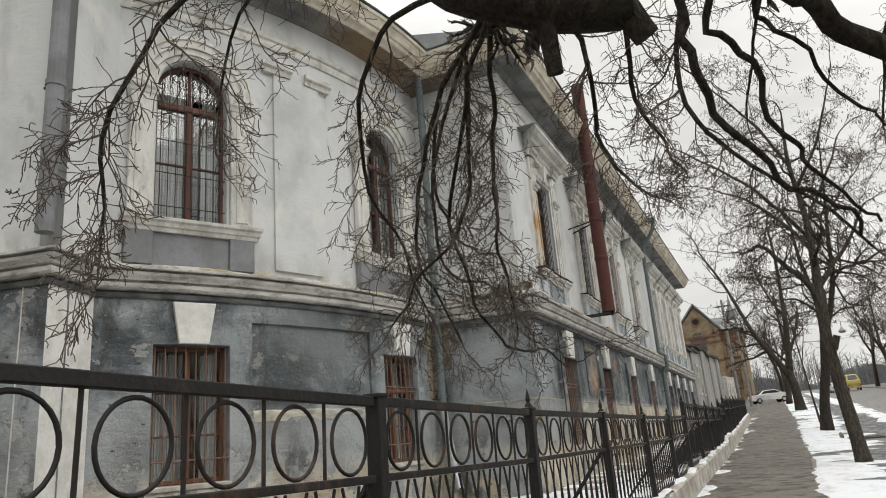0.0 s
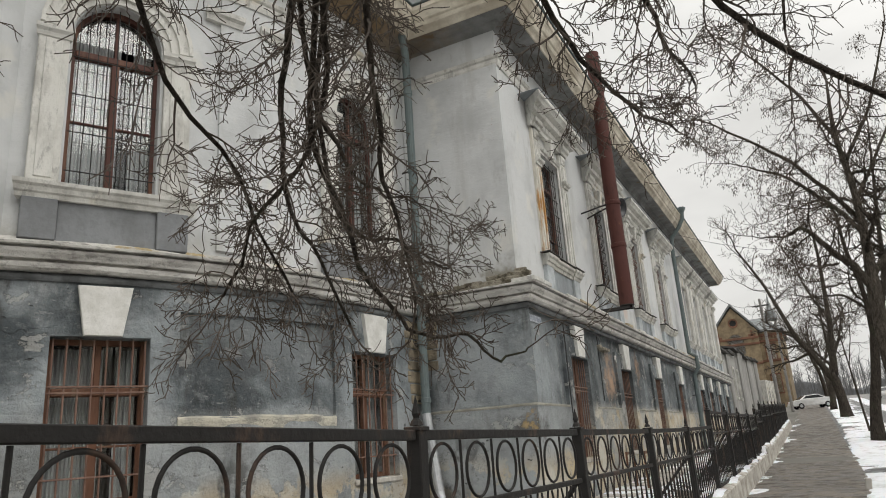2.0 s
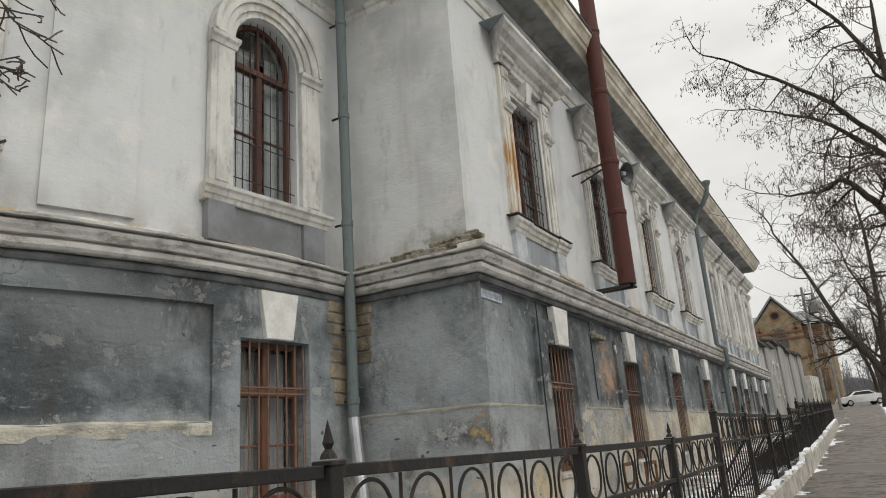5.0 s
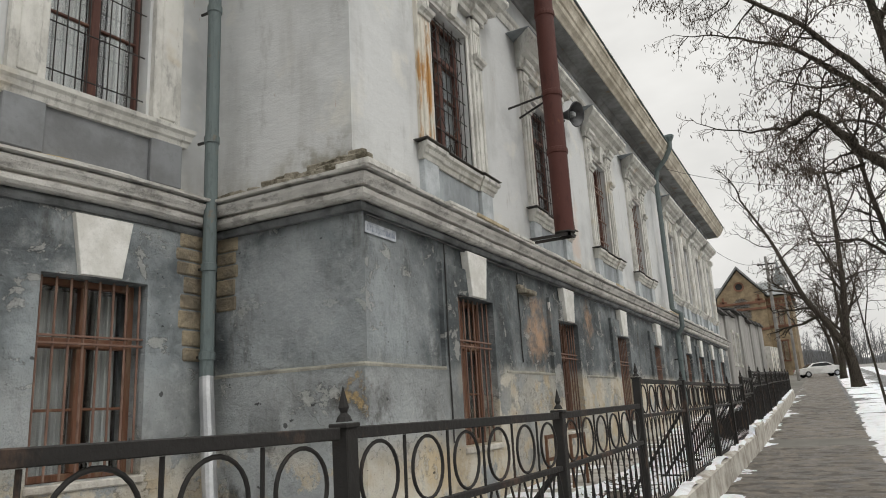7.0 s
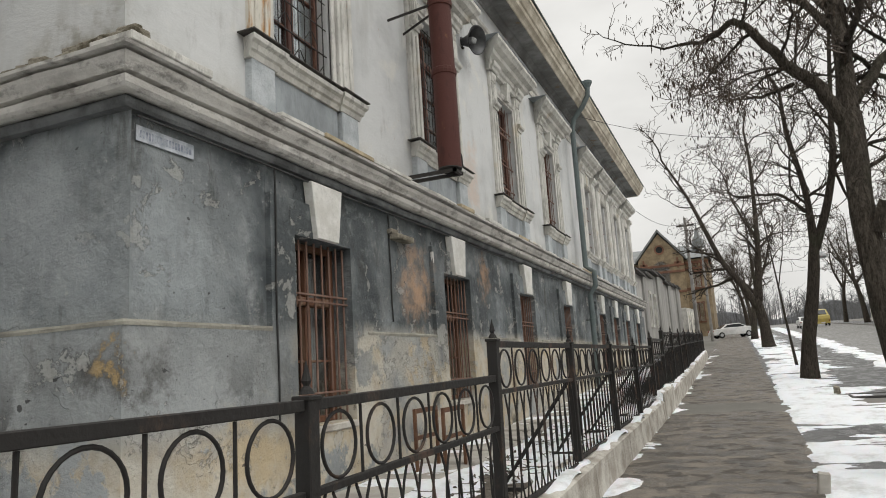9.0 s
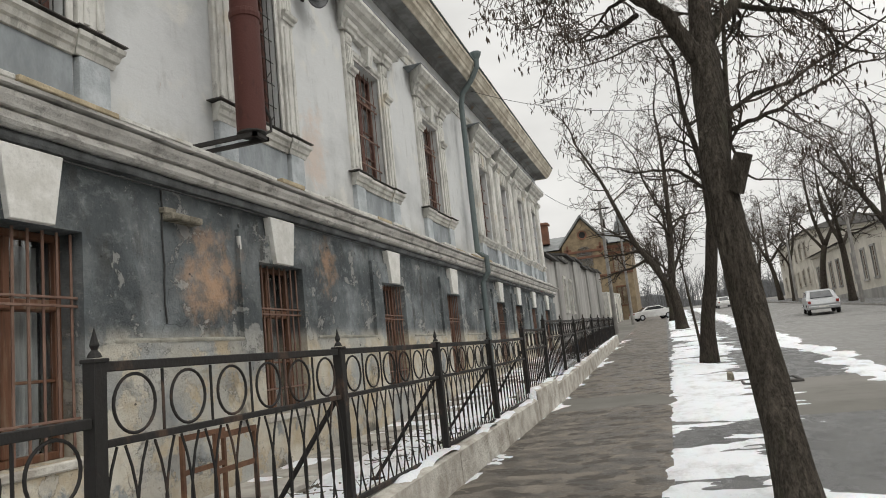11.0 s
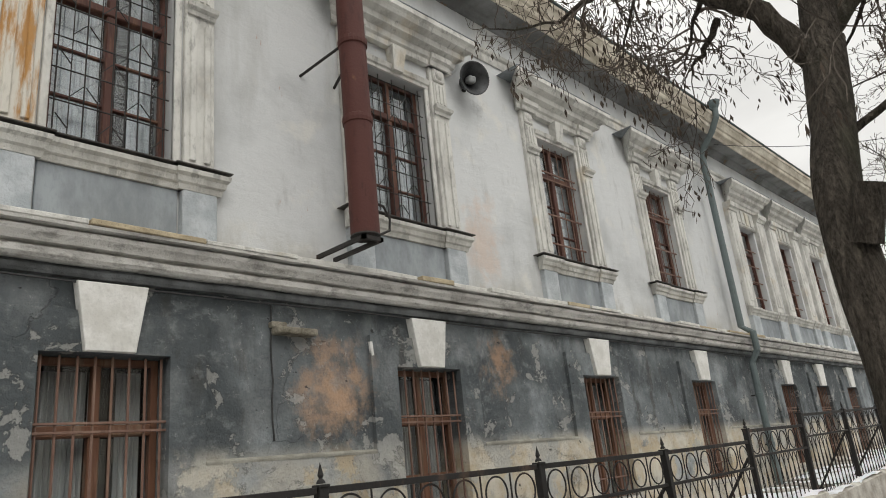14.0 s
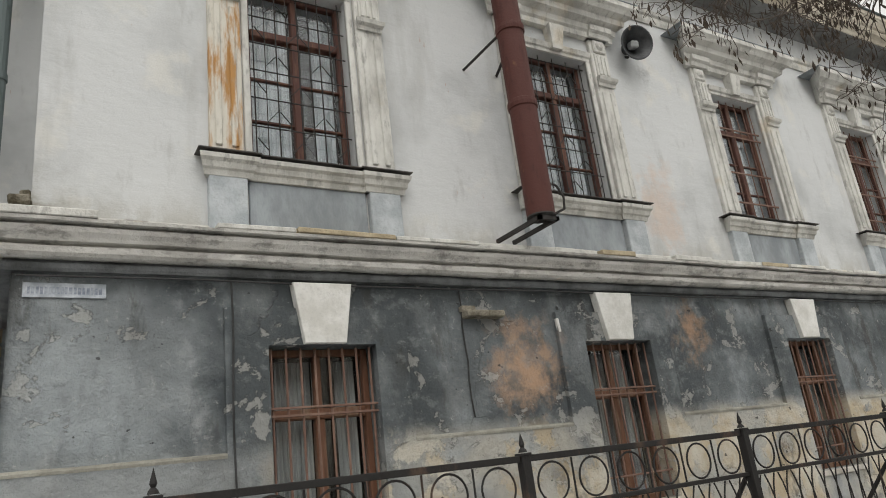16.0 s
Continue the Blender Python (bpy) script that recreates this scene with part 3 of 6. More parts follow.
sheet("ground", -900, 900, -900, 1500, 4, 240, -0.03, M["earth"], "dull winter ground beyond the street")
sheet("pavement", -1.75, 0.62, -25, 140, 8, 400, 0.0, M["pavement"], "worn brown-grey asphalt pavement, patched and wet", rough=0.012)
sheet("verge", 0.62, 4.5, -25, 140, 4, 200, -0.012, M["verge"], "dark asphalt verge strip under the street trees")
sheet("road", 4.5, 13.5, -60, 160, 4, 110, -0.02, M["road"], "grey asphalt road climbing away", rough=0.0)
sheet("pavement_far", 13.6, 17.0, -60, 160, 2, 110, 0.09, M["verge"], "far pavement across the road")
sheet("yard", -9.5, -1.9, -12, 49.5, 20, 160, 0.03, M["soil"], "bare wet soil strip between fence and building", rough=0.05)
kerb = Shape()
for k in range(160):
    y = -40 + k * 1.2
    kerb.box(13.45, 13.6, y, y + 1.18, gz(y) - 0.05, gz(y) + 0.12, 0.015)
tagged(part("kerb", kerb, M["pole"]), "grey concrete kerb across the road", "kerb", "", "structure")

# building plan: straight front at x = FX, a side face at y = SY, a bowed wall of radius BR, and a projecting block at its far end
FX, SY, END = -4.5, 14.62, 48.3
BR, BCX, BCY = 12.0, -18.83, 14.2
UP = 0.22


def bow(u, d=0.0):
    a = u / BR
    return (BCX + (BR - d) * math.cos(a), BCY - (BR - d) * math.sin(a))


BOW_END = 7.35
BLOCK_IN = bow(BOW_END)
BLOCK = (-8.75, 6.36)
BLOCK_FAR = (-15.5, 5.0)


def front_p(x0):
    return lambda u, z, d: (x0 - d, u, z)


def side_p(y0):
    return lambda u, z, d: (u, y0 + d, z)


def bow_p(off):
    return lambda u, z, d: (*bow(u, d + off), z)


def line_p(a, b):
    a, b = Vector(a), Vector(b)
    w = (b - a).normalized()
    out = Vector((w.y, -w.x))
    return lambda u, z, d: (a.x + w.x * u - out.x * d, a.y + w.y * u - out.y * d, z)


def wall(name, P, u0, u1, z0, z1, thick, holes, panels, mat, label, step=0.0, arches=(), inner=(-1e6, 1e6)):
    """A wall with openings cut through it and shallow sunk panels (u0, u1, z0, z1, depth, back u0)."""
    us = {u0, u1} | {h[i] for h in holes for i in (0, 1)} | {p[i] for p in panels for i in (0, 1)}
    zs = {z0, z1} | {h[i] for h in holes for i in (2, 3)} | {p[i] for p in panels for i in (2, 3)}
    if step:
        us |= {u0 + step * k for k in range(1, int((u1 - u0) / step))}
    us, zs = sorted(us), sorted(zs)
    us = [u for i, u in enumerate(us) if i == 0 or u - us[i - 1] > 1e-4]
    s = Shape()

    def depth(i, j):
        if i < 0 or j < 0 or i >= len(us) - 1 or j >= len(zs) - 1:
            return None
        u, z = (us[i] + us[i + 1]) / 2, (zs[j] + zs[j + 1]) / 2
        if any(h[0] < u < h[1] and h[2] < z < h[3] for h in holes):
            return thick
        for p in panels:
            if p[0] < u < p[1] and p[2] < z < p[3]:
                return p[4]
        return 0.0

    def quad(a, b, c, e):
        s.add([P(*a), P(*b), P(*c), P(*e)], [(0, 1, 2, 3)])
    for i in range(len(us) - 1):
        for j in range(len(zs) - 1):
            d = depth(i, j)
            a, b, c, e = us[i], us[i + 1], zs[j], zs[j + 1]
            if d < thick:
                a2 = a
                for p in panels:
                    if len(p) > 5 and abs(p[0] - a) < 1e-6 and d == p[4]:
                        a2 = p[5]
                quad((a2, c, d), (b, c, d), (b, e, d), (a2, e, d))
                p, q = max(a, inner[0]), min(b, inner[1])
                if q > p:
                    quad((p, c, thick), (p, e, thick), (q, e, thick), (q, c, thick))
            r = depth(i + 1, j)
            if r is not None and r != d:
                quad((b, c, d), (b, c, r), (b, e, r), (b, e, d))
            t = depth(i, j + 1)
            if t is not None and t != d:
                quad((a, e, d), (b, e, d), (b, e, t), (a, e, t))
    for uc, r, zs_ in arches:
        n = 20
        ring = [(uc + r * math.cos(math.pi * k / n), zs_ + r * math.sin(math.pi * k / n)) for k in range(n + 1)]
        for (ua, za), (ub, zb) in zip(ring, ring[1:]):
            quad((ua, za, 0), (ub, zb, 0), (ub, zs_ + r, 0), (ua, zs_ + r, 0))
            quad((ua, za, 0), (ub, zb, 0), (ub, zb, thick), (ua, za, thick))
    return tagged(part(name, s, mat, fix=False), label, "wall", "", "structure")


def sweep(path, prof, shift=0.0, jitter=0.0):
    """A profile of (out, z) swept along a plan path, mitred; out is to the right of the way."""
    s, n = Shape(), len(prof)
    pts = [Vector(p) for p in path]
    for i, p in enumerate(pts):
        a = (p - pts[i - 1]).normalized() if i else None
        b = (pts[i + 1] - p).normalized() if i < len(pts) - 1 else None
        na = Vector((a.y, -a.x)) if a else None
        nb = Vector((b.y, -b.x)) if b else None
        nn = (na + nb).normalized() if a and b else (na or nb)
        k = 1 / max(0.3, nn.dot(na)) if a and b else 1
        for o, z in prof:
            q = p + nn * ((o + shift) * k)
            w = jitter * noise.noise((q.x * 2.1, q.y * 2.1, z * 6)) if jitter else 0
            s.v.append((q.x + nn.x * w, q.y + nn.y * w, z + w * 0.6))
    s.f = [(i * n + j, (i + 1) * n + j, (i + 1) * n + (j + 1) % n, i * n + (j + 1) % n) for i in range(len(pts) - 1) for j in range(n)]
    s.f += [tuple(range(n)), tuple(range((len(pts) - 1) * n, len(pts) * n))[::-1]]
    return s


def dense(path, step):
    out = []
    for a, b in zip(path, path[1:]):
        a, b = Vector(a), Vector(b)
        k = max(1, int((b - a).length / step))
        out += [tuple(a.lerp(b, i / k)) for i in range(k)]
    return out + [tuple(path[-1])]


BOW_LINE = [bow(BOW_END * (1 - k / 26)) for k in range(27)] + [(BCX + BR, SY)]
OUTLINE = [BLOCK_FAR, BLOCK] + BOW_LINE + [(FX, SY), (FX, END), (-14.0, END)]

LOW_Y = [17.6, 21.92, 26.35, 30.64, 36.13, 39.15, 42.35, 45.73]
UPPER_Y = [17.62, 21.93, 26.37, 30.6, 36.28, 39.5, 42.68, 45.95]
UW = 0.66
HW = 0.61
LOW_Z = (1.2, 3.32)
UP_Z = (5.5, 8.06)
BOW_U = [5.88, 1.17]
P0, P1 = 2.27, 3.72

low_holes = [(y - HW, y + HW, *LOW_Z) for y in LOW_Y]
edges = [SY] + [q for y in LOW_Y for q in (y - 1.05, y + 1.0)] + [END]
panels = [(edges[i], edges[i + 1], P0, 4.05, 0.065) for i in range(2, len(edges) - 2, 2)]
panels = [(SY, LOW_Y[0] - 1.05, P0, 4.05, 0.07, SY + 0.06)] + panels + [(LOW_Y[0] - 1.05, END, P1, 4.05, 0.065)]
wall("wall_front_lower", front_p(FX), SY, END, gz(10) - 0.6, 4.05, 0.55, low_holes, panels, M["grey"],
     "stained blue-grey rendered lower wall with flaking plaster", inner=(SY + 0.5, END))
wall("wall_side_lower", side_p(SY), BCX + BR, FX, -0.6, 4.05, 0.5, [], [(BCX + BR, FX, P0 + 0.004, 4.05, 0.06)], M["grey"],
     "stained blue-grey rendered side wall above a plinth", inner=(BCX + BR + 0.1, FX - 0.55))
bow_holes = [(u - HW, u + HW, *LOW_Z) for u in BOW_U]
wall("wall_bow_lower", bow_p(0), -0.56, BOW_END, -0.6, 4.05, 0.5, bow_holes,
     [(BOW_U[1] + 1.02, BOW_U[0] - 1.0, 2.24, 3.72, 0.06)], M["grey"], "bowed blue-grey rendered lower wall", 0.3)
wall("wall_front_upper", front_p(FX - UP), SY + UP - 0.04, END - 0.1, 4.05, 10.4, 0.5, [(y - UW, y + UW, *UP_Z) for y in UPPER_Y], [], M["white"],
     "grey-white rendered upper wall with rain stains", inner=(SY + UP + 0.45, END))
wall("wall_side_upper", side_p(SY + UP - 0.04), BCX + BR - UP, FX - UP, 4.05, 10.4, 0.4, [], [], M["white"], "plain grey-white rendered side wall", inner=(BCX + BR, FX - UP - 0.5))
wall("wall_bow_upper", bow_p(UP), -0.7, BOW_END, 4.05, 10.4, 0.4, [(u - 0.63, u + 0.63, 5.4, 8.48) for u in BOW_U],
     [(3.2, 4.3, 4.75, 9.2, -0.05)], M["white"], "bowed grey-white upper wall with arched windows", 0.3,
     [(u, 0.63, 7.85) for u in BOW_U])
for z0, z1, mt, nm, off in ((-0.6, 4.05, "far_wall", "wall_block_lower", 0.0), (4.05, 10.4, "white", "wall_block_upper", 0.2)):
    blk = Vector(BLOCK_FAR)
    wall(nm, line_p(BLOCK_FAR, BLOCK), 0, (Vector(BLOCK) - blk).length - off, z0, z1, 0.4, [], [], M["grey" if z0 < 0 else mt], "projecting end block of the building, plain render")
    wall(nm + "_return", line_p(BLOCK, BLOCK_IN), off, (Vector(BLOCK_IN) - Vector(BLOCK)).length + 0.4, z0, z1, 0.4, [], [], M["key" if z0 < 0 else mt], "whitewashed return of the end block")
wall("wall_end", line_p((FX, END), (-14, END)), 0.5, 9.5, -0.6, 10.4, 0.4, [], [], M["white"], "blank end wall of the building")
back = Shape().box(-15.0, -14.6, 5.5, END, -0.6, 10.4)
tagged(part("wall_back", back, M["white"]), "plain rear wall closing the building", "wall", "", "structure")

# floors between, added unseen so that no light falls through
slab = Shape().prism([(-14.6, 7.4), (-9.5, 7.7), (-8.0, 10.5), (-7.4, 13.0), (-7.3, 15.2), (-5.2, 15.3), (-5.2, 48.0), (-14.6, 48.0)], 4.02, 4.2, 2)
tagged(part("floor", slab, M["dark"]), "added unseen floor between the storeys that blocks light", "floor", "", "structure")
# solid block in near-black: the shade of the rooms is put into its colour
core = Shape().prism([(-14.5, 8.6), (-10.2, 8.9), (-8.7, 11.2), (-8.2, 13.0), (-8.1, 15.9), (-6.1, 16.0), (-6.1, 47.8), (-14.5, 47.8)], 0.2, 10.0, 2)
tagged(part("wall_inner", core, M["dark"]), "near-black block behind the windows, the rooms' shade painted in", "wall", "", "structure")

# string course, plinth ledge and eaves
fillet = [(-0.10, 4.03), (0.03, 4.03), (0.045, 4.06), (0.05, 4.105), (0.015, 4.112), (0.015, 4.14), (-0.10, 4.14)]
tagged(part("string_fillet", sweep(dense(OUTLINE, 0.35), fillet, 0, 0.012), M["fillet"]), "dark grey fillet under the string course", "cornice", "", "structure")
string = [(-0.08, 4.142), (0.075, 4.142), (0.11, 4.15), (0.14, 4.18), (0.15, 4.24), (0.075, 4.248), (0.075, 4.284),
          (0.155, 4.288), (0.17, 4.32), (0.205, 4.365), (0.22, 4.41), (0.15, 4.414), (0.15, 4.444), (0.262, 4.448), (0.268, 4.478), (0.24, 4.488), (-0.05, 4.52), (-0.06, 4.60), (-0.14, 4.61), (-0.17, 4.66), (-0.30, 4.67)]
ob = part("string_course", sweep(dense(OUTLINE, 0.35), string, 0, 0.012), M["cornice"])
tagged(ob, "weathered moulded string course between the storeys", "cornice", "", "structure")
ledge = [(-0.05, 2.235), (0.006, 2.235), (0.010, 2.262), (0.0, 2.283), (-0.08, 2.292)]
for k, (a, b) in enumerate([(SY, LOW_Y[0] - 1.05)] + [(edges[i], edges[i + 1]) for i in range(2, len(edges) - 2, 2)]):
    path = [(BCX + BR, SY), (FX, SY), (FX, b)] if k == 0 else [(FX, a), (FX, b)]
    tagged(part("trim_ledge", sweep(dense(path, 0.3), ledge, 0, 0.012), M["ledge"]), "pale crumbling ledge on the plinth", "trim", "", "structure")
path = [bow(u) for u in (BOW_U[0] - 1.0, 4.2, 3.3, BOW_U[1] + 1.02)]
band = [(-0.08, 2.07), (0.006, 2.07), (0.010, 2.12), (0.018, 2.19), (0.014, 2.225), (-0.02, 2.25), (-0.08, 2.26)]
tagged(part("trim_ledge", sweep(dense(path, 0.09), band, 0, 0.045), M["bow_ledge"]), "broad pale crumbling ledge on the bowed wall", "trim", "", "structure")
# weathered cover slabs along the top of the string course
rs = random.Random(17)
y = SY - 0.2
slabs = thing("string_course_slabs", "uneven pale cover slabs on top of the string course", "ledge", "", "structure")
while y < END - 0.5:
    L = rs.uniform(0.55, 1.3)
    o, t = 0.245 + rs.uniform(-0.06, 0.05), rs.uniform(0.04, 0.075)
    if rs.random() > 0.08:
        sl = Shape().box(FX - 0.2, FX + o, y, y + L - 0.012, 4.485, 4.49 + t, 0.008)
        sl.v = [(a + (0.02 * noise.noise((b * 5, a * 7, q)) if a > FX else 0), b, q + 0.014 * noise.noise((b * 3, 1, a))) for a, b, q in sl.v]
        part("slab", sl, M["slab_ochre" if rs.random() < 0.22 else "trim"], slabs)
    y += L
rubble = thing("broken_coping", "mossy broken coping stones heaped on the corner of the string course", "rubble", "", "structure")
for k in range(16):
    f = k / 15
    x = -6.55 + 1.95 * f
    for lay in range(1 + int(3.2 * f)):
        L, dpt = rs.uniform(0.16, 0.30), 0.33 - 0.07 * lay + rs.uniform(-0.03, 0.03)
        st_ = Shape().box(-L / 2, L / 2, -dpt, 0.0, 0.0, 0.085, 0.016)
        st_.v = [(a + 0.03 * noise.noise((k + a * 3, b * 5, q * 9 + lay)), b + 0.04 * noise.noise((a * 6 + k, b * 3, lay)), q + 0.02 * noise.noise((a * 9, b * 9, k + lay))) for a, b, q in st_.v]
        o_ = part("stone", st_, M["mossy"], rubble)
        o_.matrix_basis = Matrix.Translation((x + rs.uniform(-0.05, 0.05), SY + UP - 0.03, 4.515 + lay * 0.078)) @ Euler((rs.gauss(0.1, 0.05), rs.gauss(0, 0.08), rs.gauss(0, 0.08))).to_matrix().to_4x4()
for k in range(5):
    st_ = Shape().box(-0.10, 0.2 - 0.02 * k, -0.12, 0.12, 0.0, 0.08, 0.015)
    st_.v = [(a + 0.03 * noise.noise((k + a * 3, b * 5, q * 9)), b + 0.04 * noise.noise((a * 6 + k, b * 3, 2)), q + 0.02 * noise.noise((a * 9, b * 9, k))) for a, b, q in st_.v]
    o_ = part("stone", st_, M["mossy"], rubble)
    o_.matrix_basis = Matrix.Translation((FX - UP + 0.02, SY + 0.10 + k * 0.22, 4.515)) @ Euler((rs.gauss(0, 0.05), rs.gauss(0.1, 0.05), rs.gauss(0, 0.1))).to_matrix().to_4x4()
frieze = [(-0.05, 9.27), (0.03, 9.27), (0.05, 9.34), (0.05, 9.42), (0.09, 9.45), (0.11, 9.51), (0.02, 9.54), (-0.05, 9.54)]
tagged(part("frieze_moulding", sweep(dense(OUTLINE, 0.6), frieze, -UP), M["trim"]), "thin white moulding under the eaves", "trim", "", "structure")
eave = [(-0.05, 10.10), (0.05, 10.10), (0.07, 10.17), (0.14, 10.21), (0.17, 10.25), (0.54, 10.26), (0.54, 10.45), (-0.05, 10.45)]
tagged(part("eaves_soffit", sweep(dense(OUTLINE, 0.6), eave, -UP), M["soffit"]), "grey coved soffit of the eaves, mottled darker and stained brown", "eaves", "", "structure")
fascia = [(0.545, 10.22), (0.57, 10.22), (0.60, 10.28), (0.63, 10.31), (0.69, 10.35), (0.71, 10.40), (0.71, 10.44), (0.75, 10.47), (0.79, 10.57), (0.83, 10.64), (0.86, 10.66), (0.87, 10.74), (0.65, 10.76), (0.545, 10.76)]
tagged(part("eaves_fascia", sweep(dense(OUTLINE, 0.5), fascia, -UP, 0.008), M["eaves_cream"]), "peeling cream moulded eaves cornice", "eaves", "", "structure")
edge = [(0.60, 10.765), (0.90, 10.765), (0.91, 10.785), (0.6, 10.81)]
tagged(part("gutter", sweep(dense(OUTLINE, 0.8), edge, -UP), M["pipe"]), "dark green-grey sheet metal drip edge", "gutter", "", "structure")
roof = Shape()
ridge = [(-10.5, 13.0) if p[1] < 12 else (-10.0, min(max(p[1], 14), 45)) for p in OUTLINE]
outer = sweep(OUTLINE, [(0.66, 10.80)], -UP).v
roof.v = outer + [(x, y, 12.6) for x, y in ridge]
nr = len(OUTLINE)
roof.f = [(i, i + 1, nr + i + 1, nr + i) for i in range(nr - 1)]
roof.f.append(tuple(range(nr, 2 * nr)))
tagged(part("roof", roof, M["roof"], fix=False), "low grey sheet-metal roof", "roof", "", "structure")


# ---- windows ----
def at_front(x, y):
    return Matrix.Translation((x, y, 0))


def at_bow(u, off=0.0):
    x, y = bow(u, off)
    return Matrix.Translation((x, y, 0)) @ Matrix.Rotation(-u / BR, 4, "Z")


def sash(parent, mat, w, z0, z1, x, transom, rows, arch=0.0, glass="glass"):
    """Wooden casement with a transom: jambs, rails, glazing bars and panes, at depth x."""
    t = 0.075
    top = z1 - arch
    for y in (-w, w - t):
        part("jamb", Shape().box(x - 0.06, x + 0.03, y, y + t, z0, top, 0.01), mat, parent)
    part("bottom_rail", Shape().box(x - 0.06, x + 0.03, -w + t, w - t, z0, z0 + t, 0.01), mat, parent)
    if not arch:
        part("top_rail", Shape().box(x - 0.06, x + 0.03, -w + t, w - t, z1 - t, z1, 0.01), mat, parent)
    else:
        s, n = Shape(), 18
        for k in range(n):
            a, b = math.pi * k / n, math.pi * (k + 1) / n
            o = [(r * math.cos(q), top + r * math.sin(q)) for q, r in ((a, w), (b, w), (b, w - t), (a, w - t))]
            s.prism(o, x - 0.06, x + 0.03, 0)
        part("arched_head", s, mat, parent)
        part("fanlight_pane", Shape().prism([((w - t) * math.cos(math.pi * k / 16), top + (w - t) * math.sin(math.pi * k / 16)) for k in range(17)], x - 0.03, x - 0.022, 0), M[glass], parent, "dark old glass")
        part("mullion_top", Shape().box(x - 0.05, x + 0.02, -0.025, 0.025, transom + 0.06, z1 - 0.07, 0.006), mat, parent)
    part("transom", Shape().box(x - 0.07, x + 0.06, -w + t, w - t, transom - 0.05, transom + 0.06, 0.015), mat, parent)
    part("mullion", Shape().box(x - 0.06, x + 0.045, -0.055, 0.055, z0 + t, transom - 0.05, 0.012), mat, parent)
    if not arch:
        part("mullion_top", Shape().box(x - 0.055, x + 0.04, -0.04, 0.04, transom + 0.06, z1 - t, 0.01), mat, parent)
    for a, b in ((-w + t, -0.055), (0.055, w - t)):
        for k in range(rows):
            za = z0 + t + (transom - 0.05 - z0 - t) * k / rows
            zb = z0 + t + (transom - 0.05 - z0 - t) * (k + 1) / rows
            part("pane", Shape().box(x - 0.03, x - 0.022, a, b, za + 0.015, zb - 0.015), M[glass], parent, "reflecting old glass")
            if k:
                part("glazing_bar", Shape().box(x - 0.045, x + 0.015, a, b, za - 0.015, za + 0.015, 0.005), mat, parent)
        if not arch:
            part("pane", Shape().box(x - 0.03, x - 0.022, a, b, transom + 0.06, z1 - t), M[glass], parent, "reflecting old glass")
    cv = Shape()
    n = 40
    for sgn in (-1, 1):
        for k in range(n):
            ya, yb = sgn * (w - t) * (0.02 + 0.98 * k / n), sgn * (w - t) * (0.02 + 0.98 * (k + 1) / n)
            xa, xb = x - 0.20 + 0.025 * math.sin(k * 1.7), x - 0.20 + 0.025 * math.sin((k + 1) * 1.7)
            if 0.15 < k / n < 0.5 and sgn > 0:
                continue
            cv.add([(xa, ya, z0 + 0.05), (xb, yb, z0 + 0.05), (xb, yb, z1 - 0.1 - arch * 0.4), (xa, ya, z1 - 0.1 - arch * 0.4)], [(0, 1, 2, 3)])
    part("curtain", cv, M["lace" if glass == "glass_pale" else "curtain"], parent, "drawn curtain behind the glass", fix=False)


def bars(parent, w, z0, z1, x, n, rails):
    for k in range(n):
        y = -w + 0.05 + (2 * w - 0.1) * k / (n - 1)
        part("iron_bar", Shape().tube([(x, y, z0), (x, y, z1)], 0.014, 6), M["bars"], parent)
    for z in rails:
        part("flat_rail", Shape().box(x + 0.008, x + 0.03, -w - 0.02, w + 0.02, z - 0.012, z + 0.012, 0.004), M["bars"], parent)


def keystone(parent, x):
    z0, z1, d = 3.325, 3.99, 0.07
    s = Shape()
    o = [(-0.34, z1), (0.34, z1), (0.235, z0), (-0.235, z0)]
    c = 0.007
    i = [(-0.34 + c, z1 - c), (0.34 - c, z1 - c), (0.235 - c, z0 + c), (-0.235 + c, z0 + c)]
    s.add([(x - 0.05, *p) for p in o] + [(x + d - c, *p) for p in o] + [(x + d, *p) for p in i],
          [(0, 1, 5, 4), (1, 2, 6, 5), (2, 3, 7, 6), (3, 0, 4, 7), (4, 5, 9, 8), (5, 6, 10, 9), (6, 7, 11, 10), (7, 4, 8, 11), (8, 9, 10, 11)])
    part("keystone", s, M["key"], parent, "white painted tapering keystone")


def lower_window(name, m):
    w = thing(name, "barred ground floor window, brown frame, white keystone", "window", "barred windows", "structure", m)
    sash(w, M["frame_orange"], HW, LOW_Z[0], LOW_Z[1], -0.30, 2.62, 2)
    bars(w, HW, LOW_Z[0] + 0.02, LOW_Z[1] - 0.02, -0.10, 8, (2.60, 2.68, 1.55))
    part("window_sill", Shape().box(-0.36, 0.03, -HW - 0.02, HW + 0.02, LOW_Z[0] - 0.09, LOW_Z[0] - 0.004, 0.015), M["parapet"], w)
    keystone(w, 0.0)
    return w


low0 = lower_window("window_1", at_front(FX, LOW_Y[0]))
for k, y in enumerate(LOW_Y[1:]):
    copy_thing(low0, at_front(FX, y)).name = "window_%d" % (k + 2)
for k, u in enumerate(BOW_U):
    copy_thing(low0, at_bow(u)).name = "window_%d" % (k + 9)


def moulded(y0, y1, prof, ends=0.0):
    """A moulding profile of (out, z) run along y with returned ends."""
    s = Shape()
    n = len(prof)
    top = max(p[0] for p in prof)
    for e, y in ((-1, y0), (1, y1)):
        s.v += [(o, y + e * max(o, 0) * ends, z) for o, z in prof]
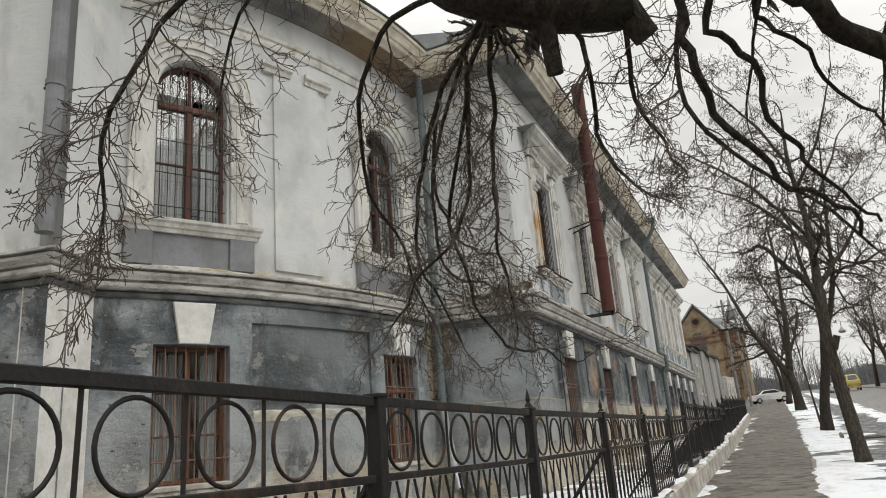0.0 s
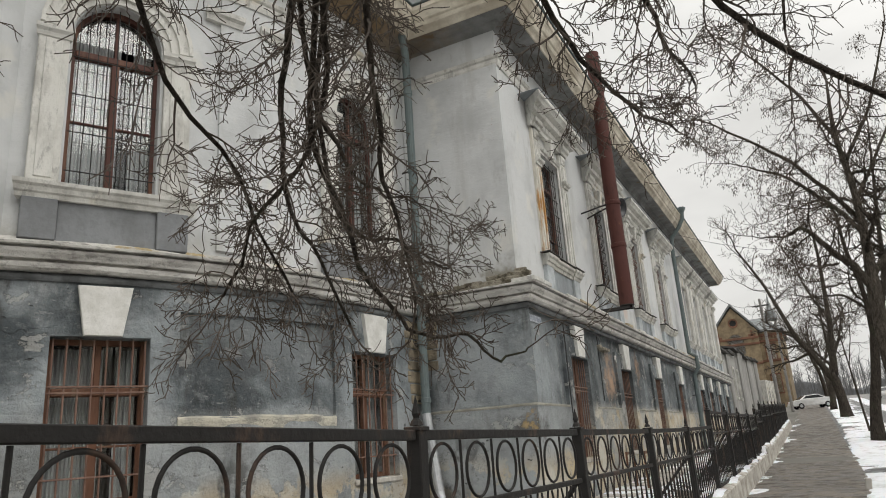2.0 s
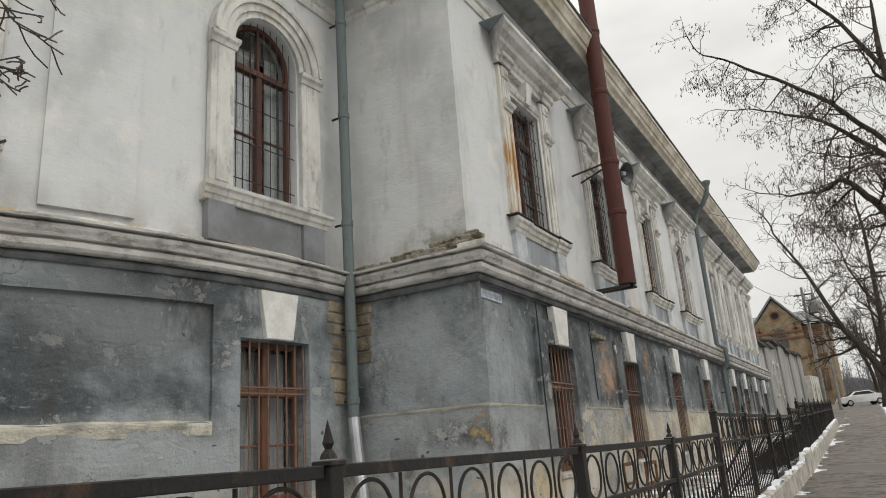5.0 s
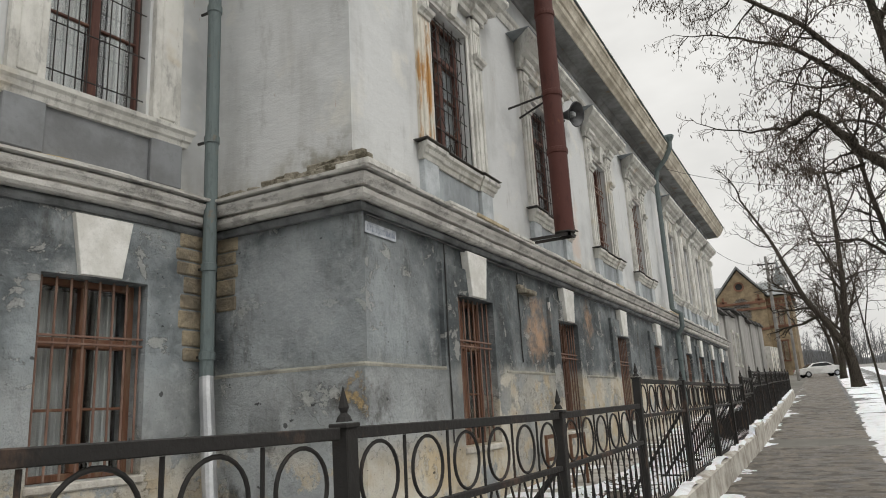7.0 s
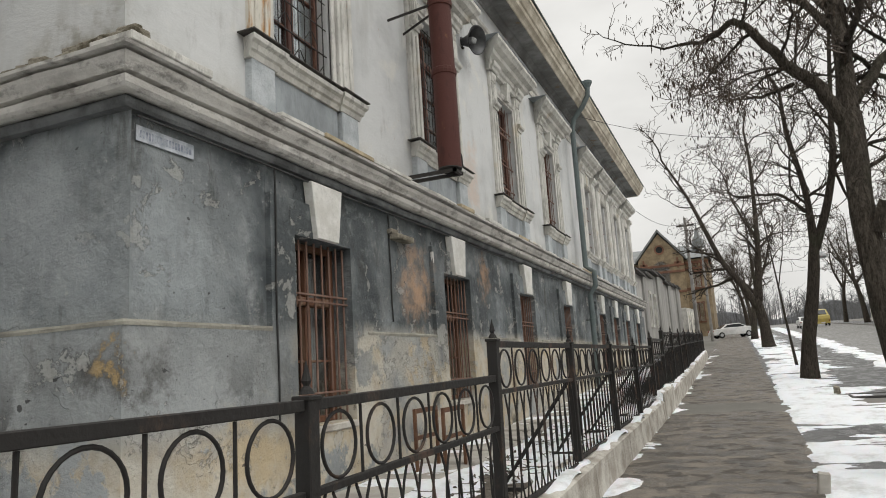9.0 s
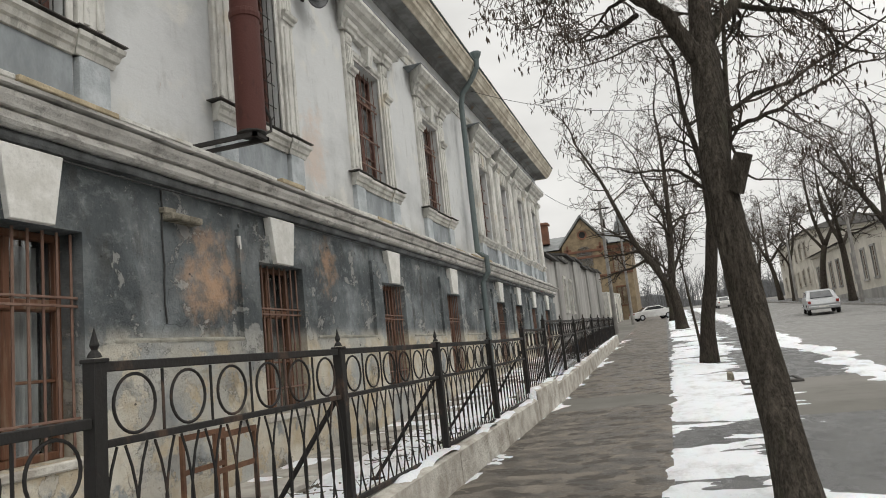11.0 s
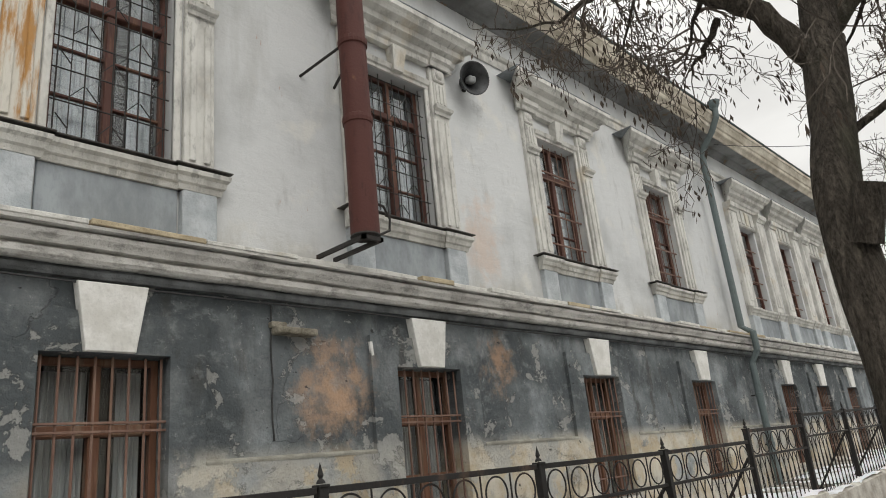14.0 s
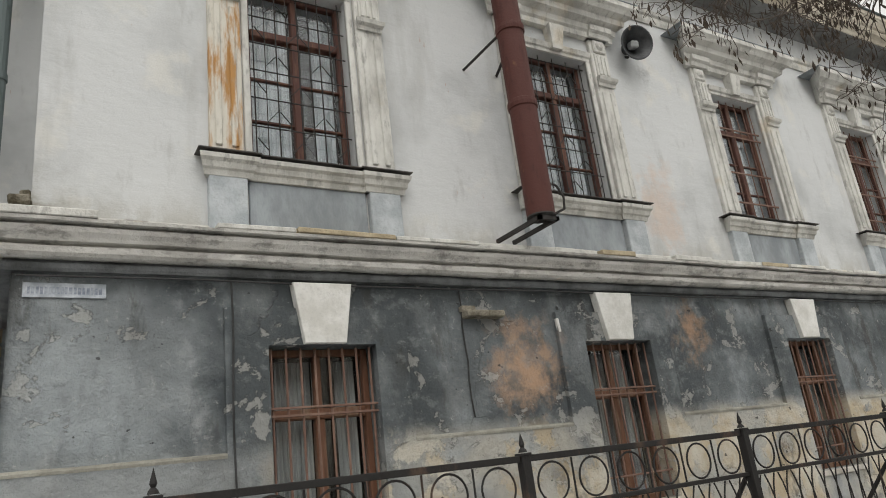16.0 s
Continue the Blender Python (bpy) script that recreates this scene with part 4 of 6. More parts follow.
    s.f = [(i, (i + 1) % n, n + (i + 1) % n, n + i) for i in range(n)] + [tuple(range(n)), tuple(range(n, 2 * n))[::-1]]
    return s


def grille(parent, w, z0, z1, x):
    """A welded lattice of bars with short slanting pieces."""
    r = 0.009
    rr = random.Random(5)
    for k in range(5):
        y = -w + 0.06 + (2 * w - 0.12) * k / 4
        part("grille_bar", Shape().tube([(x, y, z0), (x, y, z1)], r, 5), M["grille"], parent)
    for k in range(7):
        z = z0 + 0.1 + (z1 - z0 - 0.2) * k / 6
        part("grille_bar", Shape().tube([(x + 0.012, -w, z), (x + 0.012, w, z)], r, 5), M["grille"], parent)
    s = Shape()
    for i in range(4):
        for k in range(6):
            y0 = -w + 0.06 + (2 * w - 0.12) * (i + 0.5) / 4
            za = z0 + 0.1 + (z1 - z0 - 0.2) * k / 6
            zb = za + (z1 - z0 - 0.2) / 6
            s.tube([(x, y0, za), (x, y0, zb)], r * 0.8, 4)
            d = 0.13 if (i + k) % 2 else -0.13
            s.tube([(x + 0.01, y0, za + 0.08), (x + 0.01, y0 + d, za + 0.08 + abs(d) * 1.2)], r * 0.8, 4)
    part("grille_lattice", s, M["grille"], parent)


HOOD = [(-0.05, 8.50), (0.11, 8.50), (0.12, 8.59), (0.16, 8.62), (0.18, 8.71), (0.29, 8.76), (0.31, 8.85), (0.42, 8.90), (0.46, 8.96), (0.50, 9.00), (0.50, 9.09), (-0.05, 9.17)]
SILL = [(-0.05, 5.24), (0.10, 5.24), (0.12, 5.30), (0.15, 5.32), (0.17, 5.38), (0.21, 5.41), (0.22, 5.46), (-0.05, 5.495)]


def upper_window(name, m, rust=False, iron=True):
    w = thing(name, "tall brown casement in a stucco surround with hood and pilasters", "window", "upper windows", "structure", m)
    sash(w, M["frame_brown"], UW, UP_Z[0], UP_Z[1], -0.22, 7.38, 3, 0, "glass_pale")
    if iron:
        grille(w, UW - 0.02, UP_Z[0] + 0.02, UP_Z[1] - 0.03, -0.07)
    else:
        for k in range(6):
            y = -0.55 + k * 0.22
            part("iron_bar", Shape().tube([(-0.08, y, 5.52), (-0.08, y, 8.02)], 0.010, 5), M["bars"], w)
        for z in (5.9, 6.5, 7.27, 7.42):
            part("flat_rail", Shape().box(-0.085, -0.065, -UW, UW, z - 0.015, z + 0.015), M["bars"], w)
    part("window_sill", moulded(-0.80, 0.80, [(a - 0.035, z) for a, z in SILL], 0), M["trim"], w, "moulded stucco sill")
    for sg in (-1, 1):
        y = sg * 0.96
        p = part("sill_block", moulded(y - 0.21, y + 0.21, SILL, 0.55), M["trim"], w)
        part("pedestal", Shape().box(-0.03, 0.10, y - 0.21, y + 0.21, 4.56, 5.24, 0.012), M["pedestal"], w, "pale blue-grey painted pedestal")
        part("flashing", Shape().box(-0.03, 0.235, y - 0.345, y + 0.345, 5.497, 5.509), M["flashing"], w, "dark sheet metal flashing")
        mt = M["rust_pilaster"] if rust and sg < 0 else M["trim"]
        pl = Shape().box(-0.03, 0.075, y - 0.19, y + 0.19, 5.50, 8.50, 0.012)
        pl.box(0.07, 0.10, y - 0.13, y - 0.05, 5.62, 7.5, 0.012).box(0.07, 0.10, y + 0.05, y + 0.13, 5.62, 7.5, 0.012)
        part("pilaster", pl, mt, w, "rust-streaked stucco pilaster" if rust and sg < 0 else "")
        part("capital", moulded(y - 0.15, y + 0.15, [(0.0, 7.60), (0.11, 7.60), (0.12, 7.65), (0.17, 7.68), (0.19, 7.73), (0.15, 7.76), (0.0, 7.77)], 0.3), M["trim"], w)
        fl = Shape().box(0.05, 0.105, y - 0.14, y + 0.14, 7.77, 8.22, 0.01)
        for k in range(3):
            fl.box(0.10, 0.125, y - 0.115 + k * 0.085, y - 0.06 + k * 0.085, 7.81, 8.17, 0.01)
        part("fluted_block", fl, M["trim"], w)
        part("rosette", Shape().box(0.05, 0.115, y - 0.13, y + 0.13, 8.24, 8.49, 0.02).lathe([(0.001, 0.16), (0.05, 0.15), (0.09, 0.115), (0.09, 0.10)], 12, 0, (0, y, 8.365)), M["trim"], w)
    part("apron", Shape().box(-0.03, 0.035, -0.72, 0.72, 4.56, 5.24, 0.01), M["sill_panel"], w, "blue-grey painted apron panel")
    part("lintel_moulding", moulded(-0.74, 0.74, [(-0.04, 8.065), (0.03, 8.065), (0.04, 8.11), (0.07, 8.13), (0.10, 8.20), (0.05, 8.22), (-0.04, 8.23)], 0), M["trim"], w)
    part("hood", moulded(-1.20, 1.20, HOOD, 0.92), M["trim"], w, "projecting moulded hood with a sooty top")
    part("flashing", Shape().box(-0.03, 0.51, -1.67, 1.67, 9.096, 9.108), M["sill_panel"], w, "grey sheet metal flashing")
    part("sill_flashing", Shape().box(-0.2, 0.20, -UW, UW, 5.497, 5.508), M["flashing"], w)
    arch_ = Shape()
    for y in (-UW - 0.085, UW):
        arch_.box(-0.03, 0.035, y, y + 0.085, 5.51, 8.06, 0.01)
    part("architrave", arch_, M["trim"], w)
    for y in (-0.96, 0.96):
        part("hood_block", moulded(y - 0.2, y + 0.2, [(-0.03, 8.50), (0.15, 8.50), (0.17, 8.57), (0.22, 8.60), (0.23, 8.69), (-0.03, 8.70)], 0.2), M["trim"], w)
    ks = Shape()
    ks.add([(-0.02, -0.15, 8.52), (-0.02, 0.15, 8.52), (-0.02, 0.10, 8.10), (-0.02, -0.10, 8.10), (0.19, -0.15, 8.52), (0.19, 0.15, 8.52), (0.13, 0.10, 8.10), (0.13, -0.10, 8.10)],
           [(0, 1, 2, 3), (4, 5, 6, 7), (0, 1, 5, 4), (1, 2, 6, 5), (2, 3, 7, 6), (3, 0, 4, 7)])
    part("keystone", ks, M["trim"], w)
    return w


UX = FX - UP
up0 = upper_window("window_11", at_front(UX, UPPER_Y[0]), rust=True)
up1 = upper_window("window_12", at_front(UX, UPPER_Y[1]))
up2 = upper_window("window_13", at_front(UX, UPPER_Y[2]), iron=False)
copy_thing(up2, at_front(UX, UPPER_Y[3])).name = "window_14"


def paired_window(name, m):
    w = thing(name, "tall narrow red-brown window between plain white piers", "window", "row of tall windows", "structure", m)
    sash(w, M["frame_brown"], UW, UP_Z[0], UP_Z[1], -0.2, 7.3, 2, 0)
    for z in (5.9, 6.4, 6.9, 7.4):
        part("flat_rail", Shape().box(-0.085, -0.065, -UW, UW, z - 0.015, z + 0.015), M["bars"], w)
    part("window_sill", moulded(-0.78, 0.78, [(a - 0.04, z) for a, z in SILL], 0), M["trim"], w)
    part("apron", Shape().box(-0.03, 0.035, -0.78, 0.78, 4.56, 5.24, 0.01), M["sill_panel"], w)
    for y in (-1.08, 1.08):
        part("pilaster", Shape().box(-0.03, 0.13, y - 0.30, y + 0.30, 5.50, 8.62, 0.015).box(0.12, 0.15, y - 0.19, y + 0.19, 5.66, 8.3, 0.012), M["trim"], w)
        part("sill_block", moulded(y - 0.28, y + 0.28, SILL, 0.3), M["trim"], w)
        part("pedestal", Shape().box(-0.03, 0.12, y - 0.27, y + 0.27, 4.56, 5.24, 0.012), M["pedestal"], w)
        part("capital", moulded(y - 0.28, y + 0.28, [(-0.03, 8.40), (0.16, 8.40), (0.18, 8.46), (0.24, 8.50), (0.26, 8.58), (0.26, 8.62), (-0.03, 8.64)], 0.25), M["trim"], w)
    fl = Shape().box(-0.03, 0.05, -0.76, 0.76, 8.10, 8.64, 0.012)
    for k in range(4):
        fl.box(0.045, 0.085, -0.60 + k * 0.33, -0.39 + k * 0.33, 8.17, 8.60, 0.012)
    part("fluted_panel", fl, M["trim"], w)
    part("lintel_moulding", moulded(-0.78, 0.78, [(-0.04, 8.062), (0.05, 8.062), (0.09, 8.095), (-0.04, 8.10)], 0), M["trim"], w)
    part("hood", moulded(-1.10, 1.10, [(o * 0.95, z + 0.14) for o, z in HOOD], 0.85), M["trim"], w, "projecting moulded hood with a sooty top")
    part("flashing", Shape().box(-0.03, 0.485, -1.51, 1.51, 9.238, 9.25), M["sill_panel"], w, "grey sheet metal flashing")
    return w


pw = paired_window("window_15", at_front(UX, UPPER_Y[4]))
for k, y in enumerate(UPPER_Y[5:]):
    copy_thing(pw, at_front(UX, y)).name = "window_%d" % (16 + k)


def arched_window(name, m):
    w = thing(name, "tall arched brown window with bars and a stucco archivolt", "window", "arched windows", "structure", m)
    sash(w, M["frame_brown"], 0.63, 5.4, 8.48, -0.22, 7.62, 2, 0.63)
    for k in range(9):
        y = -0.52 + k * 0.13
        zt = 7.85 + math.sqrt(max(0.0, 0.6 ** 2 - y * y))
        part("iron_bar", Shape().tube([(-0.07, y, 5.42), (-0.07, y, zt)], 0.008, 5), M["grille"], w)
    for z in (5.7, 6.3, 6.9, 7.5):
        part("grille_rail", Shape().tube([(-0.06, -0.6, z), (-0.06, 0.6, z)], 0.009, 5), M["grille"], w)
    s, n = Shape(), 24
    for r0, r1, d in ((0.64, 0.74, 0.05), (0.74, 0.86, 0.09), (0.86, 1.0, 0.13), (1.0, 1.06, 0.16)):
        for k in range(n):
            a, b = math.pi * k / n, math.pi * (k + 1) / n
            s.prism([(r * math.cos(q), 7.85 + r * math.sin(q)) for q, r in ((a, r0), (a, r1), (b, r1), (b, r0))], -0.03, d, 0)
    part("archivolt", s, M["trim"], w, "moulded round arch")
    for sg in (-1, 1):
        y = sg * 0.86
        part("pilaster", Shape().box(-0.03, 0.08, y - 0.2, y + 0.2, 5.42, 7.71, 0.012).box(0.07, 0.10, y - 0.11, y + 0.11, 5.5, 7.62, 0.01), M["trim"], w)
        part("impost", moulded(y - 0.2, y + 0.2, [(-0.03, 7.65), (0.10, 7.65), (0.12, 7.71), (0.16, 7.75), (0.17, 7.81), (-0.03, 7.845)], 0.3), M["trim"], w)
        part("pedestal", Shape().box(-0.03, 0.11, y - 0.22, y + 0.22, 4.62, 5.2, 0.012), M["bow_apron"], w)
    part("window_sill", moulded(-1.12, 1.12, [(o * 1.0, z - 0.05) for o, z in SILL], 0.4), M["trim"], w)
    part("apron", Shape().box(-0.03, 0.05, -0.64, 0.64, 4.62, 5.2, 0.01), M["bow_apron"], w)
    return w


ar = arched_window("window_19", at_bow(BOW_U[0], UP))
copy_thing(ar, at_bow(BOW_U[1], UP)).name = "window_20"
for u in (3.25, 4.25):
    p = thing("pilaster_capital", "small dentilled capital on the bowed wall", "capital", "bow capitals", "structure", at_bow(u, UP))
    part("capital", moulded(-0.3, 0.3, [(0.0, 8.72), (0.08, 8.72), (0.10, 8.8), (0.15, 8.84), (0.16, 8.92), (0, 8.95)], 0.3), M["trim"], p)


# ---- pipes, duct and fixtures on the wall ----
def drainpipe(label, pts, r, m_up, joints, shoe=None):
    d = thing("drainpipe", label, "drainpipe", "drainpipes")
    part("pipe", Shape().tube(pts, r, 12), m_up, d, smooth=False)
    x, y = pts[-1][0], pts[-1][1]
    for z in joints:
        part("collar", Shape().lathe([(r + 0.003, z - 0.05), (r + 0.014, z - 0.045), (r + 0.014, z + 0.045), (r + 0.003, z + 0.05)], 14, 2, (x, y, 0)), m_up, d)
        part("bracket", Shape().box(x - 0.25, x - r + 0.01, y - 0.012, y + 0.012, z - 0.015, z + 0.015), M["grille"], d)
    if shoe:
        part("shoe", Shape().tube(shoe, r * 1.02, 12), M["zinc"], d, "new galvanised lower length")
    hx = Shape().lathe([(r, -0.02), (0.09, 0.03), (0.17, 0.18), (0.18, 0.26), (0.16, 0.27)], 8, 2, (pts[0][0], pts[0][1], pts[0][2]))
    part("hopper", hx, m_up, d, "hopper head under the gutter")
    return d


drainpipe("green-grey sheet metal drainpipe in the inner corner", [(-6.55, 14.1, 10.25), (-6.58, 14.25, 9.9), (-6.63, 14.36, 9.3), (-6.63, 14.36, 2.2)], 0.085, M["pipe"], [9.0, 7.2, 5.3, 3.6, 2.5],
          [(-6.63, 14.36, 2.25), (-6.60, 14.34, 2.05), (-6.38, 14.22, 0.85), (-6.26, 14.12, 0.55)])
drainpipe("green-grey sheet metal drainpipe on the street front", [(-3.78, 33.4, 10.78), (-3.80, 33.4, 10.55), (-4.0, 33.4, 10.2), (-4.34, 33.4, 9.8), (-4.42, 33.4, 9.45), (-4.42, 33.4, 4.75), (-4.16, 33.4, 4.55), (-4.16, 33.4, 4.1), (-4.36, 33.4, 3.8), (-4.36, 33.4, 0.75)], 0.085, M["pipe"], [3.0, 1.8])
# plain dark grey column above the string course, built with the pipe function
drainpipe("dark grey upright column on the upper corner of the end block", [(-8.70, 6.2, 10.2), (-8.70, 6.2, 4.72)], 0.125, M["bow_apron"], [9.2, 7.0])

dc = thing("ventilation_duct", "rusty red-brown sheet metal duct standing off the wall", "duct")
dx, dy = -3.91, 20.40
part("duct_pipe", Shape().tube([(dx, dy, 4.82), (dx, dy, 6.4), (dx - 0.01, dy, 8.05), (dx, dy, 9.9), (dx, dy, 12.1)], 0.185, 20, False), M["duct"], dc, smooth=True)
part("duct_end", Shape().lathe([(0.185, 4.82), (0.19, 4.80), (0.15, 4.77), (0.10, 4.82)], 20, 2, (dx, dy, 0)), M["grille"], dc)
for z in (6.4, 7.58, 9.3, 10.9):
    part("joint_ring", Shape().lathe([(0.186, z - 0.06), (0.20, z - 0.05), (0.205, z), (0.20, z + 0.05), (0.186, z + 0.06)], 20, 2, (dx, dy, 0)), M["duct"], dc)
part("bracket", Shape().tube([(-4.74, dy - 0.30, 7.38), (dx - 0.1, dy - 0.12, 7.56)], 0.022, 6).tube([(-4.74, dy + 0.3, 7.40), (dx - 0.1, dy + 0.1, 7.56)], 0.022, 6), M["grille"], dc)
part("bracket", Shape().box(-4.8, dx + 0.15, dy - 0.16, dy - 0.11, 4.72, 4.77).box(-4.8, dx + 0.15, dy + 0.11, dy + 0.16, 4.72, 4.77).box(dx + 0.1, dx + 0.15, dy - 0.16, dy + 0.16, 4.72, 4.77), M["grille"], dc)
part("loop", Shape().tube([(dx + 0.05, dy + 0.18, 4.84), (dx + 0.08, dy + 0.34, 4.92), (dx + 0.06, dy + 0.38, 5.1), (dx + 0.02, dy + 0.32, 5.27), (dx, dy + 0.18, 5.3)], 0.018, 6), M["grille"], dc)

hs = thing("horn_loudspeaker", "round dark grey horn loudspeaker on the upper wall", "loudspeaker", m=Matrix.Translation((-4.42, 23.55, 8.45)) @ Euler((0, radians(14), radians(-16))).to_matrix().to_4x4() @ Matrix.Scale(1.25, 4))
part("horn", Shape().lathe([(0.06, -0.30), (0.07, -0.2), (0.11, -0.08), (0.19, 0.02), (0.235, 0.06), (0.245, 0.07), (0.24, 0.085), (0.22, 0.07), (0.16, 0.0), (0.09, -0.08), (0.05, -0.15), (0.001, -0.16)], 28, 0), M["horn"], hs, smooth=True)
part("driver", Shape().lathe([(0.001, -0.36), (0.08, -0.35), (0.085, -0.26), (0.06, -0.24)], 16, 0), M["horn"], hs)
part("centre_horn", Shape().box(-0.10, 0.03, -0.06, 0.06, -0.05, 0.05, 0.02), M["horn_inner"], hs, "pale folded horn mouth")
part("bracket", Shape().box(-0.42, -0.2, -0.03, 0.03, -0.12, -0.09), M["grille"], hs)

sg = thing("street_sign", "scratched white street name plate with worn blue letters", "sign", m=Matrix.Translation((FX - 0.056, 15.12, 3.87)) @ Matrix.Scale(0.66, 4))
part("plate", Shape().box(0, 0.012, -0.52, 0.52, -0.105, 0.105, 0.004), M["plate"], sg)
rr = random.Random(3)
let = Shape()
y = -0.46
while y < 0.44:
    w_ = rr.uniform(0.028, 0.045)
    let.box(0.0125, 0.0145, y, y + w_, -0.055, 0.045)
    y += w_ + 0.016
part("lettering", let, M["plate_ink"], sg, "worn unreadable letters")

# small ironwork and cables on the lower wall
cb = thing("wall_bracket", "old concrete and iron bracket stub on the wall", "bracket", m=Matrix.Translation((FX - 0.06, 19.7, 3.68)))
part("stub", Shape().box(-0.02, 0.16, -0.28, 0.28, -0.05, 0.03, 0.012), M["mossy"], cb)
part("plate", Shape().box(-0.02, 0.08, -0.3, -0.1, 0.03, 0.10, 0.01), M["mossy"], cb)
wb = thing("cable_end", "white plastic cable end on the wall", "cable", m=Matrix.Translation((FX - 0.05, 20.9, 3.55)))
part("cap", Shape().tube([(0.03, 0, -0.1), (0.035, -0.02, 0.08)], 0.028, 8), M["key"], wb)
for lab, pts in (("black cable under the string course", [(FX + 0.02, SY + 0.1 + k * 1.5, 3.985 + 0.012 * math.sin(k * 1.9)) for k in range(22)]),
                 ("cable running down the lower wall", [(FX + 0.015, 16.62 + 0.01 * math.sin(k), 3.98 - k * 0.3) for k in range(10)]),
                 ("cable running down the lower wall", [(FX - 0.045, 19.42 + 0.012 * math.sin(k * 2), 3.98 - k * 0.22) for k in range(8)])):
    tagged(part("cable", Shape().tube(pts, 0.011, 5), M["wire"]), lab, "cable")

# bare stonework where the render has come away beside the corner drainpipe
ex = thing("exposed_stone", "ochre shell stone showing where the render has fallen", "stonework", "", "structure")
rs = random.Random(8)
z = 2.45
while z < 3.95:
    hh_ = rs.uniform(0.16, 0.24)
    x0, y0 = BCX + BR, 14.2
    st_ = Shape().box(x0 - 0.05, x0 + 0.015 + rs.uniform(0, 0.015), y0 - 0.02 - rs.uniform(0, 0.16), SY - 0.02, z, z + hh_ - 0.018, 0.02)
    part("stone", st_, M["stone"], ex)
    if z > 3.0:
        st_ = Shape().box(x0 + 0.02, x0 + 0.33 + rs.uniform(0, 0.12), SY + 0.035, SY + 0.09, z, z + hh_ - 0.018, 0.015)
        part("stone", st_, M["stone"], ex)
    z += hh_

def g3v(x, y, z=0.0):
    return (x, y, gz(y) + z)


# ---- fence and parapet ----
POST_Y = [0.6, 3.05, 5.4, 7.9, 10.47, 13.02, 15.47, 17.98, 20.44, 22.86, 25.4, 27.8, 30.3, 32.8, 35.3, 37.8, 40.3, 42.8, 45.3, 47.8]
TIP = [1.95, 1.90, 1.86, 1.84, 1.82, 1.81, 2.08, 2.08, 2.08, 2.08, 2.25, 2.44, 2.48, 2.52, 2.6, 2.65, 2.7, 2.75, 2.8, 2.85]
FENCE_X = -1.75


def post(tip, base, finial=True):
    p = thing("fence_post", "black painted square iron fence post with pointed finial", "fence post", "fence posts")
    part("shaft", Shape().box(-0.038, 0.038, -0.038, 0.038, base - tip, -0.16, 0.005), M["fence"], p)
    part("collar", Shape().box(-0.046, 0.046, -0.046, 0.046, -0.165, -0.145, 0.004), M["fence"], p)
    if finial:
        part("finial", Shape().lathe([(0.001, 0.0), (0.012, -0.045), (0.022, -0.085), (0.013, -0.105), (0.026, -0.12), (0.034, -0.14)], 8), M["fence"], p)
    return p


def fence_panel(L, h):
    """Top rail at 0, ring band below it, then long crossing bars down to the bottom rail."""
    g = thing("iron_fence", "black iron fence length with rings and bowed bars", "fence", "fence lengths")
    part("top_rail", Shape().box(-0.02, 0.02, 0, L, -0.048, 0.0, 0.004), M["fence"], g)
    part("mid_rail", Shape().box(-0.017, 0.017, 0, L, -0.395, -0.36, 0.004), M["fence"], g)
    part("bottom_rail", Shape().box(-0.02, 0.02, 0, L, -h, -h + 0.04, 0.005), M["fence"], g)
    n = 6
    ring = Shape().ring((0, 0, 0), 0.142, 0.0085, 0, 26, 6).mesh("ring", M["fence"], True)
    pitch = L / n
    for k in range(n):
        o = new("ring", ring)
        o.parent = g
        o.location = (0, (k + 0.5) * pitch, -0.2075)
        if k:
            part("short_bar", Shape().tube([(0, k * pitch, -0.36), (0, k * pitch, -0.05)], 0.008, 6), M["fence"], g)
    m = 12
    q = L / m
    for k in range(m):
        for sgn in (-1, 1):
            pts = []
            for i in range(9):
                f = i / 8
                pts.append((0.006 * sgn, (k + 0.5) * q + sgn * (0.02 + 0.085 * math.sin(math.pi * f) ** 0.8), -0.40 - (h - 0.44) * f))
            part("bowed_bar", Shape().tube(pts, 0.0075, 5, False), M["fence"], g)
    return g


posts = {}
for k, (y, t) in enumerate(zip(POST_Y, TIP)):
    base = gz(y) + 0.33
    p = post(t, base, k not in (0, 1))
    p.matrix_basis = Matrix.Translation((FENCE_X, y, t)) @ Euler((radians(0.8 * math.sin(k * 2.1)), radians(0.9 * math.sin(k * 1.3)), 0)).to_matrix().to_4x4()
for k in range(len(POST_Y) - 1):
    L = POST_Y[k + 1] - POST_Y[k] - 0.09
    ta, tb = TIP[k] - 0.16, TIP[k + 1] - 0.16
    if tb - ta > 0.12:
        tb = ta + 0.02
    base = (gz(POST_Y[k]) + gz(POST_Y[k + 1])) / 2 + 0.37
    g = fence_panel(L, (ta + tb) / 2 - base)
    g.matrix_basis = Matrix.Translation((FENCE_X, POST_Y[k] + 0.045, ta)) @ Matrix.Rotation(math.atan2(tb - ta, L), 4, "X")
# first panel, passing out behind the start
g = fence_panel(2.4, 1.2)
g.matrix_basis = Matrix.Translation((FENCE_X, POST_Y[0] - 2.45, TIP[0] - 0.17))
for k in (1, 3, 5, 7, 8, 9, 10, 12, 13):
    y, t = POST_Y[k], TIP[k]
    b = thing("fence_brace", "slanting black iron brace behind the fence post", "brace", "fence braces")
    part("strut", Shape().tube([(FENCE_X - 0.04, y - 0.02, t - 0.55), (FENCE_X - 0.85, y - 0.05, gz(y) + 0.12)], 0.022, 6), M["fence"], b)
